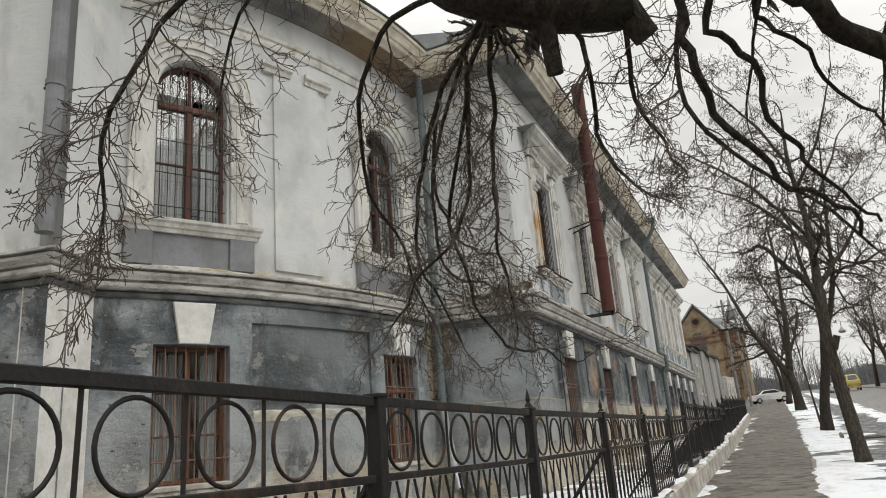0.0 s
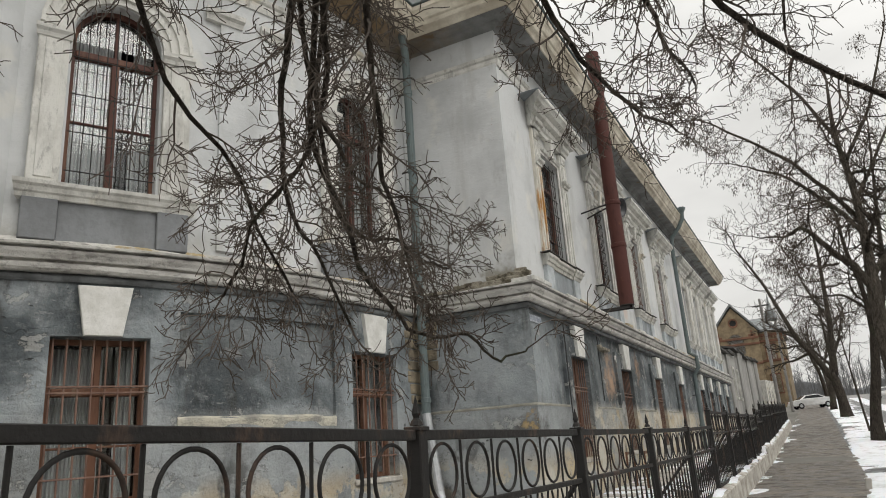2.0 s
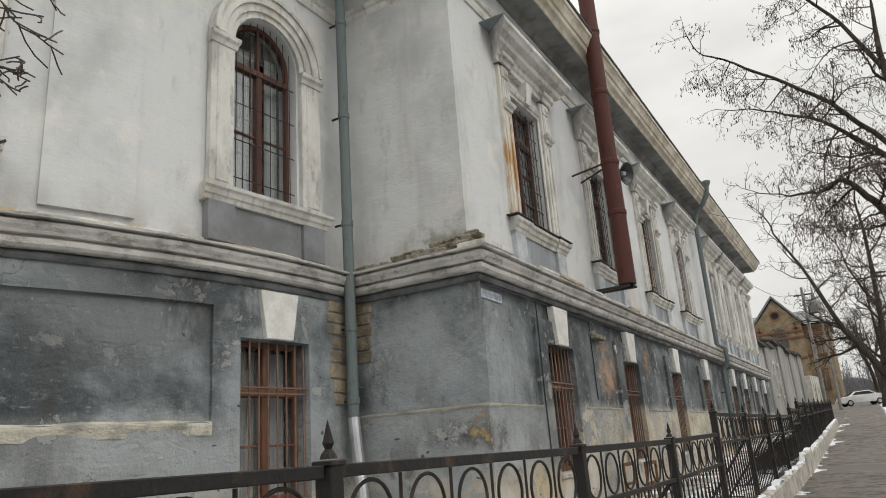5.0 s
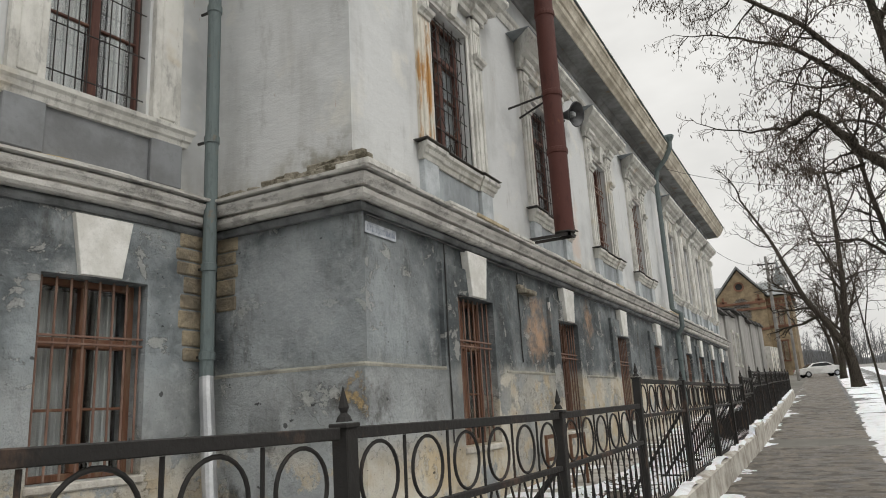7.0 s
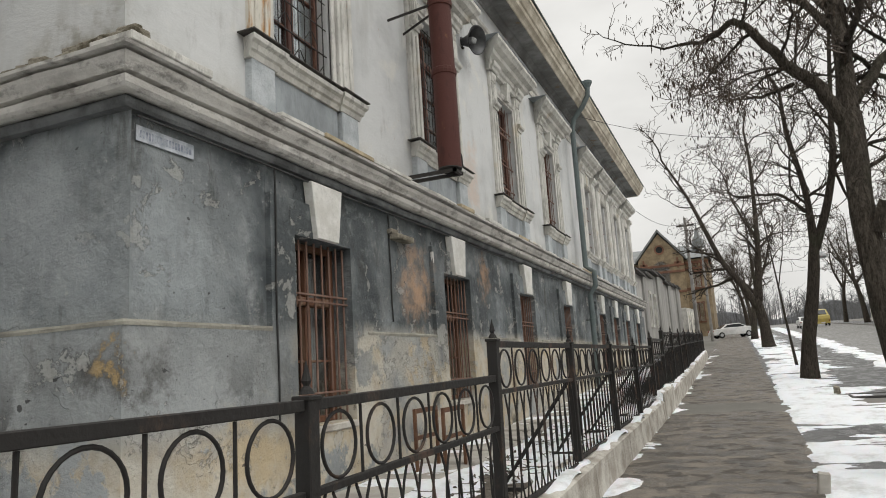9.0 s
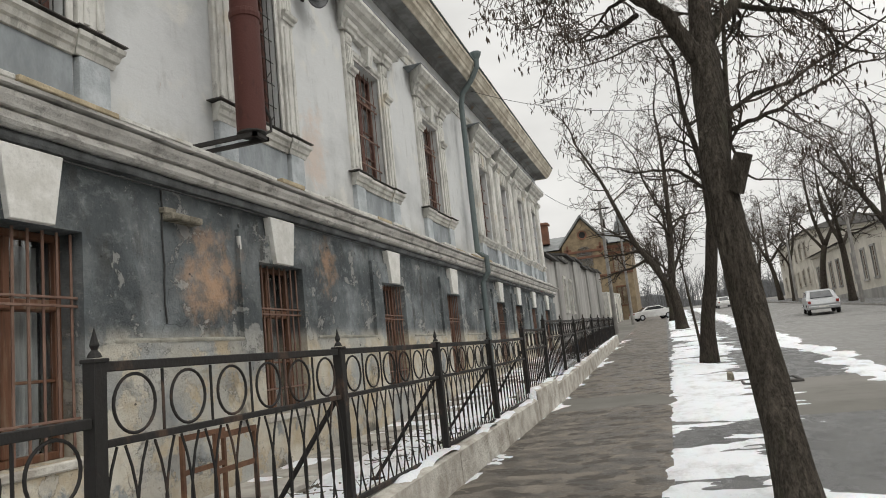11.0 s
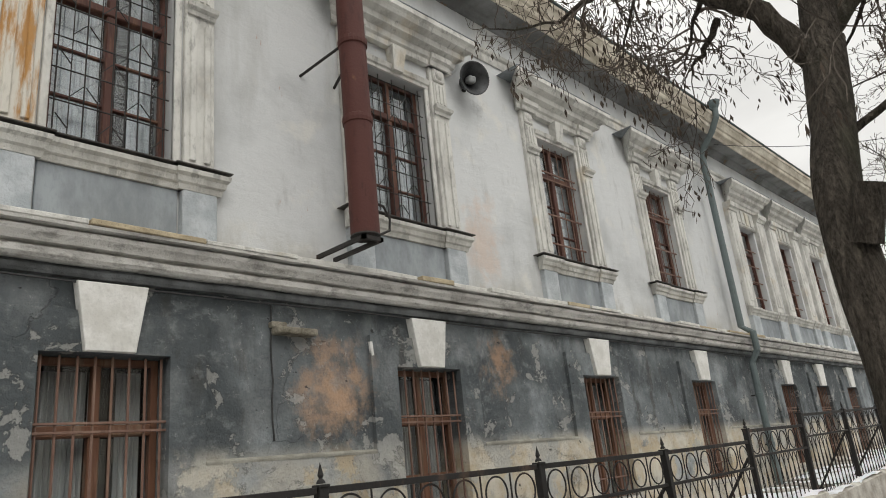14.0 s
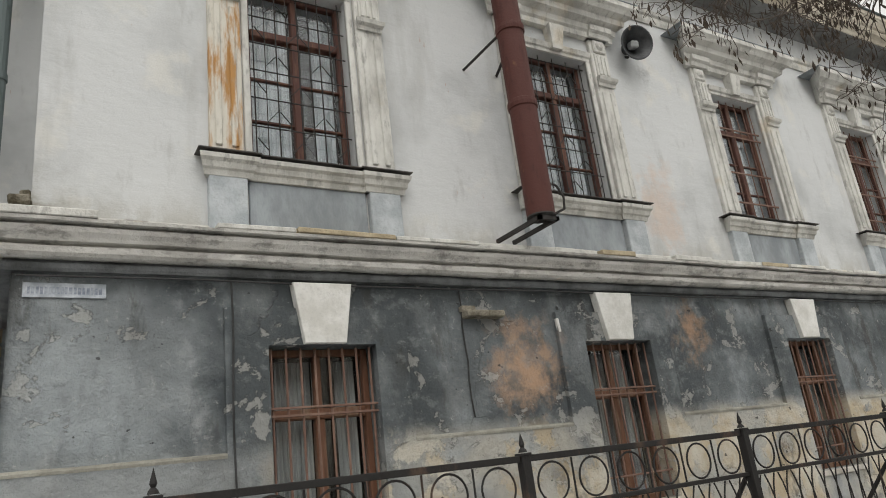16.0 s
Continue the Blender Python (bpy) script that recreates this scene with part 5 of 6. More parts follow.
    part("foot", Shape().box(FENCE_X - 0.92, FENCE_X - 0.06, y - 0.06, y - 0.02, gz(y) + 0.09, gz(y) + 0.13), M["fence"], b)

# low limewashed wall that carries the fence, in uneven lengths, with snow on it
for k in range(-3, len(POST_Y) - 1):
    y0 = POST_Y[k] if k >= 0 else POST_Y[0] + 2.45 * k
    y1 = POST_Y[k + 1] if k >= -1 else y0 + 2.45
    tier = 0.37 + (0.06 if k >= 10 else 0.0)
    s = Shape()
    nseg, prof = 10, [(-0.22, -0.3), (-0.22, 0.96), (-0.17, 1.0), (0.10, 1.0), (0.155, 0.93), (0.17, 0.0), (0.20, -0.3)]
    for i in range(nseg + 1):
        y = y0 + (y1 - y0 - 0.012) * i / nseg
        for o, f in prof:
            w = 0.018 * noise.noise((o * 9, y * 3.1, f * 5))
            s.v.append((FENCE_X + o + w, y, gz(y) + tier * f + w * 0.8 + (0.1 if k == 10 and f > 0.5 else 0)))
    n = len(prof)
    s.f = [(i * n + j, (i + 1) * n + j, (i + 1) * n + j + 1, i * n + j + 1) for i in range(nseg) for j in range(n - 1)] + [tuple(range(n)), tuple(range(nseg * n, nseg * n + n))[::-1]]
    tagged(part("parapet", s, M["parapet"]), "low flaking limewashed parapet carrying the fence", "low wall", "", "structure")


# ---- snow ----
def snow_sheet(name, x0, x1, y0, y1, dx, dy, mask, thick, label, base=None):
    nx, ny = int((x1 - x0) / dx), int((y1 - y0) / dy)
    hs_, keep, idx, v, f = {}, set(), {}, [], []
    for j in range(ny + 1):
        for i in range(nx + 1):
            x, y = x0 + i * dx, y0 + j * dy
            hs_[i, j] = mask(x, y)
    for j in range(ny):
        for i in range(nx):
            cs = [(i, j), (i + 1, j), (i + 1, j + 1), (i, j + 1)]
            if max(hs_[c] for c in cs) <= -0.06:
                continue
            q = []
            for c in cs:
                if c not in idx:
                    x, y = x0 + c[0] * dx, y0 + c[1] * dy
                    h = hs_[c]
                    z = thick * (1 - math.exp(-max(h, 0) * 5)) + min(h, 0) * 0.35
                    idx[c] = len(v)
                    v.append((x, y, (base(x, y) if base else gz(y)) + z + 0.006 * noise.noise((x * 7, y * 7, 1))))
                q.append(idx[c])
            f.append(tuple(q))
    s = Shape()
    s.v, s.f = v, f
    return tagged(part(name, s, M["snow"], smooth=True, fix=False), label, "snow", "", "stuff")


def verge_mask(x, y):
    edge = 2.15 + 0.012 * (y - 20) + 0.8 * vnoise(x * 0.35, y * 0.6, 0.8, 4.0, 4)
    left = min(0.8, 0.46 + 0.016 * (y - 19)) + 0.15 * vnoise(x * 0.5, y, 1.3, 9.0)
    streak = 0.55 * vnoise(x * 0.45, y * 2.4, 1.1, 7.0, 4)
    gap = min(1.0, 0.03 + abs(y - 20.1 - 0.06 * x) * 2.2)
    return min(min(edge + streak - x, (x - left) * 1.2), 0.24 + 0.9 * vnoise(x * 0.5, y * 0.9, 0.95, 2.0, 5) + 0.5 * streak, gap - 0.17)


snow_sheet("snow_verge", 0.15, 4.0, 6, 42, 0.055, 0.05, verge_mask, 0.035, "patchy old snow along the tree verge", lambda x, y: gz(y) - 0.008)
snow_sheet("snow_verge_far", 0.35, 4.2, 42, 130, 0.16, 0.16, verge_mask, 0.04, "patchy old snow along the tree verge", lambda x, y: gz(y) - 0.008)
snow_sheet("snow_kerb", 3.7, 5.9, 16, 130, 0.09, 0.11, lambda x, y: 0.30 + 0.004 * (y - 20) - abs(x - 4.55 - 0.006 * (y - 30) - 0.3 * vnoise(x * 0.3, y, 0.4, 6.0)) + 0.34 * vnoise(x, y, 1.2, 3.0, 3), 0.06,
           "dirty ridge of snow along the road edge", lambda x, y: gz(y) - 0.015)
snow_sheet("snow_yard", -7.0, -1.97, 0, 49, 0.06, 0.06, lambda x, y: 0.33 + 0.8 * vnoise(x * 1.3, y * 0.6, 0.9, 8.0, 4) - 0.35 * max(0, 6 - y) - 0.9 * max(0, -5.4 - x), 0.05,
           "melting snow over the soil strip in front of the building", lambda x, y: gz(y) + 0.06)
snow_sheet("snow_parapet", -1.93, -1.58, 9, 48, 0.035, 0.05, lambda x, y: 0.10 + 0.5 * vnoise(x * 0.7, y, 1.0, 12.0, 3) - 3.0 * max(0, abs(x + 1.78) - 0.10), 0.045,
           "snow lying on the parapet", lambda x, y: gz(y) + 0.375 + (0.06 if y > 25.4 else 0) + (0.1 if 25.4 < y < 27.8 else 0))
snow_sheet("snow_pavement", -1.62, -0.9, 6, 60, 0.05, 0.06, lambda x, y: -0.03 + 0.35 * vnoise(x, y * 0.6, 1.6, 15.0, 2) - 0.6 * (x + 1.55), 0.016,
           "crumbs of snow along the parapet foot", lambda x, y: gz(y) + 0.0)
# concrete apron along the wall foot
s = Shape()
for k in range(28):
    y = SY + 0.3 + k * 1.2
    w = 0.9 + 0.25 * noise.noise((k * 1.7, 2, 3))
    s.box(FX - 0.1, FX + w, y, y + 1.15, gz(y) - 0.1, gz(y) + 0.12 + 0.02 * noise.noise((k * 3.3, 1, 1)), 0.02)
tagged(part("wall_apron", s, M["concrete"]), "broken concrete apron along the wall foot", "paving", "", "structure")


# a rusty metal stand left in the yard
st = thing("metal_stand", "small rusty iron frame stand on the yard snow", "stand", m=Matrix.Translation((-4.12, 19.0, gz(19) + 0.10)))
for a in (0, 0.7):
    for b in (0, 0.4):
        part("leg", Shape().box(b, b + 0.04, a, a + 0.04, 0, 0.80), M["amber"], st)
for b in (0, 0.4):
    part("rail", Shape().box(b, b + 0.04, 0.04, 0.7, 0.74, 0.80), M["amber"], st)
    part("rail", Shape().box(b, b + 0.04, 0.04, 0.7, 0.40, 0.45), M["amber"], st)

# bits left lying in the verge
def rough_stub():
    s = Shape().tube([(0, 0, -0.03), (0.004, 0, 0.08), (0.0, 0.004, 0.15), (0.002, 0, 0.16)], [0.075, 0.068, 0.066, 0.058], 14)
    s.v = [(a * (1 + 0.12 * noise.noise((a * 30, b * 30, q * 8))), b * (1 + 0.12 * noise.noise((b * 30, a * 30, q * 8))), q + 0.01 * noise.noise((a * 40, b * 40, 1))) for a, b, q in s.v]
    return s


bs = thing("timber_stub", "weathered brown post stub standing in the verge snow", "stub", m=Matrix.Translation(g3v(1.9, 29.6)))
part("stub", rough_stub(), M["mossy"], bs)
cs = thing("concrete_stub", "small concrete stub at the pavement edge", "stub", m=Matrix.Translation(g3v(0.5, 18.4)) @ Matrix.Rotation(radians(7), 4, "Y"))
part("stub", Shape().box(-0.055, 0.055, -0.05, 0.05, -0.05, 0.2, 0.012), M["concrete"], cs)
hf = thing("hatch_frame", "square iron hatch frame in the verge asphalt", "hatch", m=Matrix.Translation(g3v(2.6, 28.9)))
for k_ in range(4):
    b_ = part("edge_bar", Shape().box(-0.55, 0.55, 0.5, 0.56, -0.02, 0.03, 0.008), M["tarmac_roof"], hf)
    b_.rotation_euler = (0, 0, math.pi / 2 * k_)

rk = random.Random(21)
heap = Shape()
for _ in range(420):
    y_ = rk.uniform(14, 25)
    x_ = -2.75 + rk.gauss(0, 0.38)
    r_ = rk.uniform(0.015, 0.05)
    b0 = Vector((x_, y_, gz(y_) + 0.08 + rk.uniform(0, 0.03)))
    vs_ = [b0 + Vector((rk.uniform(-r_, r_), rk.uniform(-r_, r_), rk.uniform(-r_, r_) * 0.8)) for _k in range(4)]
    heap.add(vs_, [(0, 1, 2), (0, 2, 3), (0, 3, 1), (1, 3, 2)])
    if rk.random() < 0.35:
        heap.tube([b0, b0 + Vector((rk.gauss(0, 0.2), rk.gauss(0, 0.2), rk.uniform(0, 0.08)))], [0.008, 0.004], 3, False)
tagged(part("leaf_litter", heap, M["soil"], fix=False), "dark litter of clods and dead twigs on the yard snow", "litter", "", "stuff")


# ---- trees ----
class Tree:
    """A bare tree: hand-laid trunk and limbs, with branches, twigs and pods grown on them."""

    def __init__(self, seed, rmin=0.004, sag=0.0, twig_mat="twig"):
        self.r = random.Random(seed)
        self.rmin, self.sag = rmin, sag
        self.branches, self.twigs, self.pods = Shape(), Shape(), Shape()
        self.tips = []

    def line(self, p, d, L, n, bend, pull):
        pts, d, p = [p.copy()], d.normalized(), p.copy()
        for _ in range(n):
            d = (d + Vector((self.r.gauss(0, bend), self.r.gauss(0, bend), self.r.gauss(0, bend) + pull / n))).normalized()
            p = p + d * (L / n)
            pts.append(p.copy())
        return pts

    def grow(self, p, d, L, r, lvl, depth, pull, kids, bend=0.22):
        n = 7 if lvl == 0 else (5 if lvl == 1 else 3)
        pts = self.line(p, d, L, n, bend, pull)
        radii = [max(self.rmin, r * (1 - 0.72 * i / n)) for i in range(n + 1)]
        (self.branches if r > 0.016 else self.twigs).tube(pts, radii, 6 if r > 0.03 else (4 if r > 0.012 else 3), False)
        if lvl == depth:
            self.tips.append(pts[-1])
            return
        k = kids[min(lvl, len(kids) - 1)]
        k = max(1, int(k * self.r.uniform(0.75, 1.25)))
        for i in range(k):
            f = 0.15 + 0.85 * (i + self.r.random()) / k
            j = min(n - 1, int(f * n))
            a = pts[j].lerp(pts[j + 1], f * n - j)
            ax = (pts[j + 1] - pts[j]).normalized()
            s = ax.orthogonal().normalized()
            s.rotate(Matrix.Rotation(self.r.uniform(0, math.tau), 3, ax))
            nd = ax * self.r.uniform(0.35, 0.9) + s * self.r.uniform(0.6, 1.0) + Vector((0, 0, 0.18 if pull >= 0 else -0.05))
            self.grow(a, nd, L * self.r.uniform(0.32, 0.58) * (1.15 - 0.45 * f), r * self.r.uniform(0.38, 0.55), lvl + 1, depth, pull * 0.6 + self.sag, kids, bend * 1.1)

    def hang_pods(self, share):
        for p in self.tips:
            if self.r.random() > share:
                continue
            for _ in range(self.r.randint(1, 3)):
                q = p + Vector((self.r.gauss(0, 0.05), self.r.gauss(0, 0.05), -self.r.uniform(0, 0.05)))
                L, w = self.r.uniform(0.06, 0.105), self.r.uniform(0.008, 0.013)
                t = Vector((self.r.gauss(0, 0.25), self.r.gauss(0, 0.25), -1)).normalized() * L
                s = Vector((math.cos(self.r.uniform(0, 6)), math.sin(self.r.uniform(0, 6)), 0)) * w
                m = q + t * 0.5
                self.pods.add([q, m + s, m - s, q + t, m + s.cross(t).normalized() * w * 0.5], [(0, 1, 4), (0, 4, 2), (3, 4, 1), (3, 2, 4), (0, 2, 1), (3, 1, 2)])


def spline(pts, k=5):
    """A smooth line through the points (Catmull-Rom)."""
    P = [Vector(p) for p in pts]
    P = [P[0] * 2 - P[1]] + P + [P[-1] * 2 - P[-2]]
    out = []
    for i in range(1, len(P) - 2):
        a, b, c, d = P[i - 1:i + 3]
        for j in range(k):
            t = j / k
            out.append(0.5 * ((2 * b) + (c - a) * t + (2 * a - 5 * b + 4 * c - d) * t * t + (3 * b - a - 3 * c + d) * t ** 3))
    return out + [P[-2]]


def rough_tube(pts, radii, n, seed, amp):
    """A trunk or limb with an uneven, furrowed girth and a flared root where it is thickest."""
    s = Shape().tube(pts, radii, n)
    m = len(pts)
    for i in range(m):
        c = pts[i]
        for k in range(n):
            v = Vector(s.v[i * n + k])
            f = noise.noise((math.cos(k * math.tau / n) * 2.2 + seed, math.sin(k * math.tau / n) * 2.2, i * 0.22))
            g = abs(noise.noise((k * 1.9 + seed, i * 0.12, 3.3)))
            s.v[i * n + k] = tuple(c + (v - c) * (1 + amp * (f * 0.9 - g * 0.7)))
    return s


def radii_of(pts, r0, r1, flare=0.0):
    n = len(pts) - 1
    return [r0 + (r1 - r0) * i / n + flare * math.exp(-i / n * 9) for i in range(n + 1)]


def make_tree(label, trunk, limbs, seed, r0, r1, mat, depth=3, rmin=0.004, kids=(9, 6, 5), length=2.2, pods=0.0, pull=0.25, sag=0.0, stubs=(), per=7, side=None, rest_on=None):
    t = thing("street_tree", label, "tree", "street trees")
    tr = Tree(seed, rmin, sag)
    tp = spline(trunk, 6)
    part("trunk", rough_tube(tp, radii_of(tp, r0, r1, r0 * 0.35), 22, seed, 0.16), M[mat], t, smooth=True)
    for i, (pts, ra, rb, kids_n) in enumerate(limbs):
        lp = spline(pts, 5)
        wob = 0.0 if ra > 0.11 else 0.05 + length * 0.02
        lp = [q + Vector([wob * min(1, j_ / 4) * noise.noise((j_ * 0.42 + i * 7.1, a * 5.3, seed * 0.7)) for a in range(3)]) for j_, q in enumerate(lp)]
        part("limb", rough_tube(lp, radii_of(lp, ra, rb), 12, seed + i, 0.12), M[mat], t, smooth=True)
        for k in range(kids_n):
            f = 0.22 + 0.78 * (k + tr.r.random()) / kids_n
            j = min(len(lp) - 2, int(f * (len(lp) - 1)))
            p = lp[j].lerp(lp[j + 1], f * (len(lp) - 1) - j)
            ax = (lp[j + 1] - lp[j]).normalized()
            s = ax.orthogonal().normalized()
            s.rotate(Matrix.Rotation(tr.r.uniform(0, math.tau), 3, ax))
            d = ax * tr.r.uniform(0.3, 0.8) + s + Vector((0, 0, 0.15 if pull > 0 else -0.1))
            if side:
                d += Vector(side) * tr.r.uniform(0.2, 0.8)
            rb_ = (ra + (rb - ra) * f) * tr.r.uniform(0.35, 0.6)
            tr.grow(p, d, length * tr.r.uniform(0.6, 1.2) * (1.1 - 0.35 * f), max(rb_, rmin * 2), 0, depth - 1, pull, kids)
        if not kids_n:
            continue
        ax = (lp[-1] - lp[-2]).normalized()
        tr.grow(lp[-1], ax, length * 0.9, rb, 0, depth - 1, pull, kids)
    for p, d, r in stubs:
        p, d = Vector(p), Vector(d)
        part("cut_stub", rough_tube([p, p + d * 0.6, p + d], [r * 1.15, r, r * 0.95], 12, seed, 0.12), M[mat], t, "sawn-off branch stub")
    if tr.branches.v:
        tagged(part("branches", tr.branches, M["bark_dark"], t, smooth=True, fix=False), kind="stuff")
    tagged(part("twigs", tr.twigs, M["twig"], t, "fine bare twigs", fix=False), kind="stuff")
    if pods:
        tr.hang_pods(pods)
        if tr.pods.v:
            tagged(part("pods", tr.pods, M["pod"], t, "dry brown seed pods", fix=False), kind="stuff")
    return t


def g3(x, y, z=0.0):
    return (x, y, gz(y) + z)


# the tree whose limbs hang over the start of the walk
make_tree("old tree with drooping bare branches over the pavement", [g3(1.75, 2.0, -0.1), (1.7, 2.05, 1.2), (1.62, 2.2, 2.3), (1.5, 2.3, 3.2), (1.45, 2.2, 4.6), (1.3, 1.6, 6.4)],
          [([(1.55, 2.30, 2.75), (0.9, 2.50, 3.35), (0.1, 2.75, 3.70), (-0.65, 3.00, 3.88), (-1.15, 3.90, 4.4), (-1.5, 4.70, 4.7), (-1.7, 5.18, 4.9)], 0.16, 0.05, 9),
           ([(-1.3, 4.20, 4.5), (-1.75, 4.70, 4.1), (-1.95, 4.99, 3.3), (-2.4, 5.07, 2.85), (-2.8, 5.23, 2.5)], 0.02232, 0.007, 23),
           ([(-1.4, 4.40, 4.6), (-1.65, 4.96, 4.0), (-1.8, 5.23, 3.3), (-1.85, 5.45, 2.8), (-1.8, 5.67, 2.4)], 0.02356, 0.007, 23),
           ([(-0.9, 3.6, 4.2), (-0.85, 4.9, 4.4), (-0.95, 5.8, 3.85), (-0.8, 6.7, 3.7), (-0.6, 7.6, 3.75)], 0.02604, 0.0084, 26),
           ([(-1.0, 3.40, 4.1), (-2.0, 3.80, 4.2), (-2.5, 4.30, 3.7), (-2.6, 5.07, 3.1), (-2.55, 5.50, 2.5)], 0.02356, 0.007, 24),
           ([(-0.3, 2.9, 3.8), (-0.45, 4.2, 4.4), (-0.55, 5.2, 4.05), (-0.5, 6.2, 3.9), (-0.4, 7.2, 3.9)], 0.0279, 0.0084, 26),
           ([(1.5, 2.3, 4.2), (0.5, 4.8, 5.5), (-0.2, 6.2, 5.0), (-0.2, 6.5, 4.2), (0.3, 6.7, 3.6), (1.0, 6.9, 2.85)], 0.0372, 0.0126, 24),
           ([(-0.6, 3.0, 3.9), (-1.6, 2.6, 4.1), (-2.3, 2.3, 3.7), (-2.7, 2.2, 3.0), (-2.75, 2.3, 2.5)], 0.0248, 0.007, 23),
           ([(-1.5, 4.60, 4.7), (-2.2, 5.12, 4.3), (-2.6, 5.45, 3.6), (-2.75, 5.78, 3.0), (-2.5, 6.00, 2.4)], 0.0279, 0.0084, 25),
           ([(-0.8, 3.1, 4.0), (-1.8, 3.0, 4.6), (-2.8, 3.3, 4.4), (-3.5, 3.8, 3.8)], 0.02232, 0.007, 22),
           ([(-1.5, 4.70, 4.7), (-1.9, 5.23, 4.9), (-2.1, 5.62, 4.6), (-2.25, 5.95, 4.2)], 0.0279, 0.0084, 21),
           ([(1.5, 2.3, 3.6), (1.3, 3.8, 4.9), (0.9, 5.6, 5.5), (0.5, 7.2, 5.4), (0.3, 8.6, 4.9)], 0.0372, 0.0112, 26),
           ([(1.6, 2.3, 3.8), (1.9, 4.2, 5.2), (1.9, 6.2, 5.5), (1.7, 7.8, 5.2), (1.7, 9.0, 4.6)], 0.0372, 0.0112, 26),
           ([(-1.75, 4.70, 4.1), (-2.2, 5.3, 3.3), (-2.2, 5.75, 2.55), (-2.03, 5.94, 2.27), (-1.73, 5.98, 2.19), (-1.56, 6.09, 2.07), (-1.42, 6.13, 2.11)], 0.018, 0.005, 2),
           ([(-1.9, 5.23, 4.9), (-2.6, 5.8, 4.0), (-2.69, 6.17, 3.17), (-2.39, 6.37, 2.95), (-2.22, 6.47, 2.83), (-2.1, 6.55, 2.77)], 0.02, 0.006, 14),
           ([(-2.2, 5.12, 4.3), (-2.55, 5.7, 3.75), (-2.48, 6.08, 3.38), (-2.30, 6.2, 3.25), (-2.1, 6.32, 3.15)], 0.018, 0.005, 11),
           ([(0.1, 2.72, 3.66), (0.0, 2.45, 3.2), (-0.03, 2.42, 2.95), (-0.07, 2.47, 2.73), (0.03, 2.61, 2.43), (0.25, 2.76, 2.26), (0.4, 2.89, 2.08)], 0.024, 0.007, 0),
           ([(0.3, 2.68, 3.6), (0.04, 2.81, 3.16), (0.12, 2.92, 2.92), (0.23, 3.06, 2.62), (0.34, 3.17, 2.41), (0.51, 3.31, 2.21)], 0.02, 0.006, 0),
           ([(0.5, 2.63, 3.5), (0.2, 3.13, 3.29), (0.34, 3.25, 3.09), (0.57, 3.44, 2.81), (0.71, 3.56, 2.61)], 0.016, 0.005, 0),
           ([(1.66, 2.2, 2.15), (1.2, 2.75, 2.4), (0.79, 2.9, 2.56), (0.58, 2.76, 2.74), (0.37, 2.61, 2.91), (0.2, 2.6, 3.2)], 0.055, 0.035, 0),
           ([(-0.3, 2.86, 3.76), (-0.75, 2.3, 3.4), (-0.78, 2.03, 3.08), (-0.5, 2.19, 2.96), (-0.22, 2.3, 2.93)], 0.12, 0.095, 0)],
          11, 0.19, 0.11, "bark_dark", 3, 0.0028, (7, 5, 3), 0.62, 0.0, -0.45, -0.01,
          [((-0.49, 2.18, 2.90), (0.0, 0.05, -0.20), 0.032), ((-0.24, 2.29, 2.92), (0.06, 0.05, -0.12), 0.05)], side=(-0.15, 0.35, -0.3))

# the leaning tree beside the end of the walk
make_tree("leaning robinia with furrowed bark and dry pods beside the pavement", [g3(1.56, 19.08, -0.1), (1.53, 19.2, 0.9), (1.49, 19.4, 1.5), (1.44, 19.52, 2.3), (1.40, 19.6, 3.2), (1.45, 19.8, 3.85), (1.49, 20.0, 4.5)],
          [([(1.47, 19.95, 4.3), (1.21, 19.85, 4.80), (0.91, 19.7, 5.12), (0.61, 19.6, 5.48), (0.34, 19.6, 5.80), (-0.01, 19.8, 5.75), (-0.36, 20.0, 5.85)], 0.095, 0.018, 9),
           ([(1.47, 19.95, 4.3), (1.54, 20.1, 5.2), (1.59, 20.4, 6.6), (1.49, 20.6, 8.2), (1.59, 20.8, 9.6)], 0.13, 0.03, 14),
           ([(1.51, 20.1, 4.6), (1.94, 20.3, 5.1), (2.39, 20.6, 5.7), (3.09, 21.0, 6.8)], 0.085, 0.025, 11),
           ([(1.45, 19.8, 3.7), (1.84, 19.9, 3.9), (2.29, 20.0, 4.05), (2.99, 20.0, 4.4)], 0.03, 0.012, 8),
           ([(1.55, 20.2, 5.6), (0.99, 20.4, 6.5), (0.29, 20.6, 7.3), (-0.51, 20.8, 7.9)], 0.06, 0.02, 11),
           ([(1.57, 20.4, 6.4), (2.19, 20.4, 7.4), (2.79, 20.5, 8.6)], 0.05, 0.02, 9),
           ([(0.91, 19.8, 4.92), (0.59, 20.3, 5.0), (0.29, 20.8, 5.2)], 0.03, 0.012, 6),
           ([(1.55, 20.4, 6.0), (0.7, 20.3, 7.3), (-0.4, 20.2, 8.4), (-1.4, 20.1, 9.2)], 0.055, 0.018, 12),
           ([(1.52, 20.6, 8.0), (1.0, 20.5, 9.2), (0.2, 20.4, 10.4), (-0.5, 20.3, 11.4)], 0.045, 0.016, 12),
           ([(1.55, 20.6, 7.4), (2.4, 20.4, 8.9), (3.0, 20.3, 10.6)], 0.045, 0.016, 10)],
          23, 0.15, 0.135, "bark", 3, 0.0034, (8, 6, 4), 1.35, 0.9, -0.05, 0.0,
          [((1.49, 19.5, 2.95), (0.13, -0.06, 0.32), 0.085)])

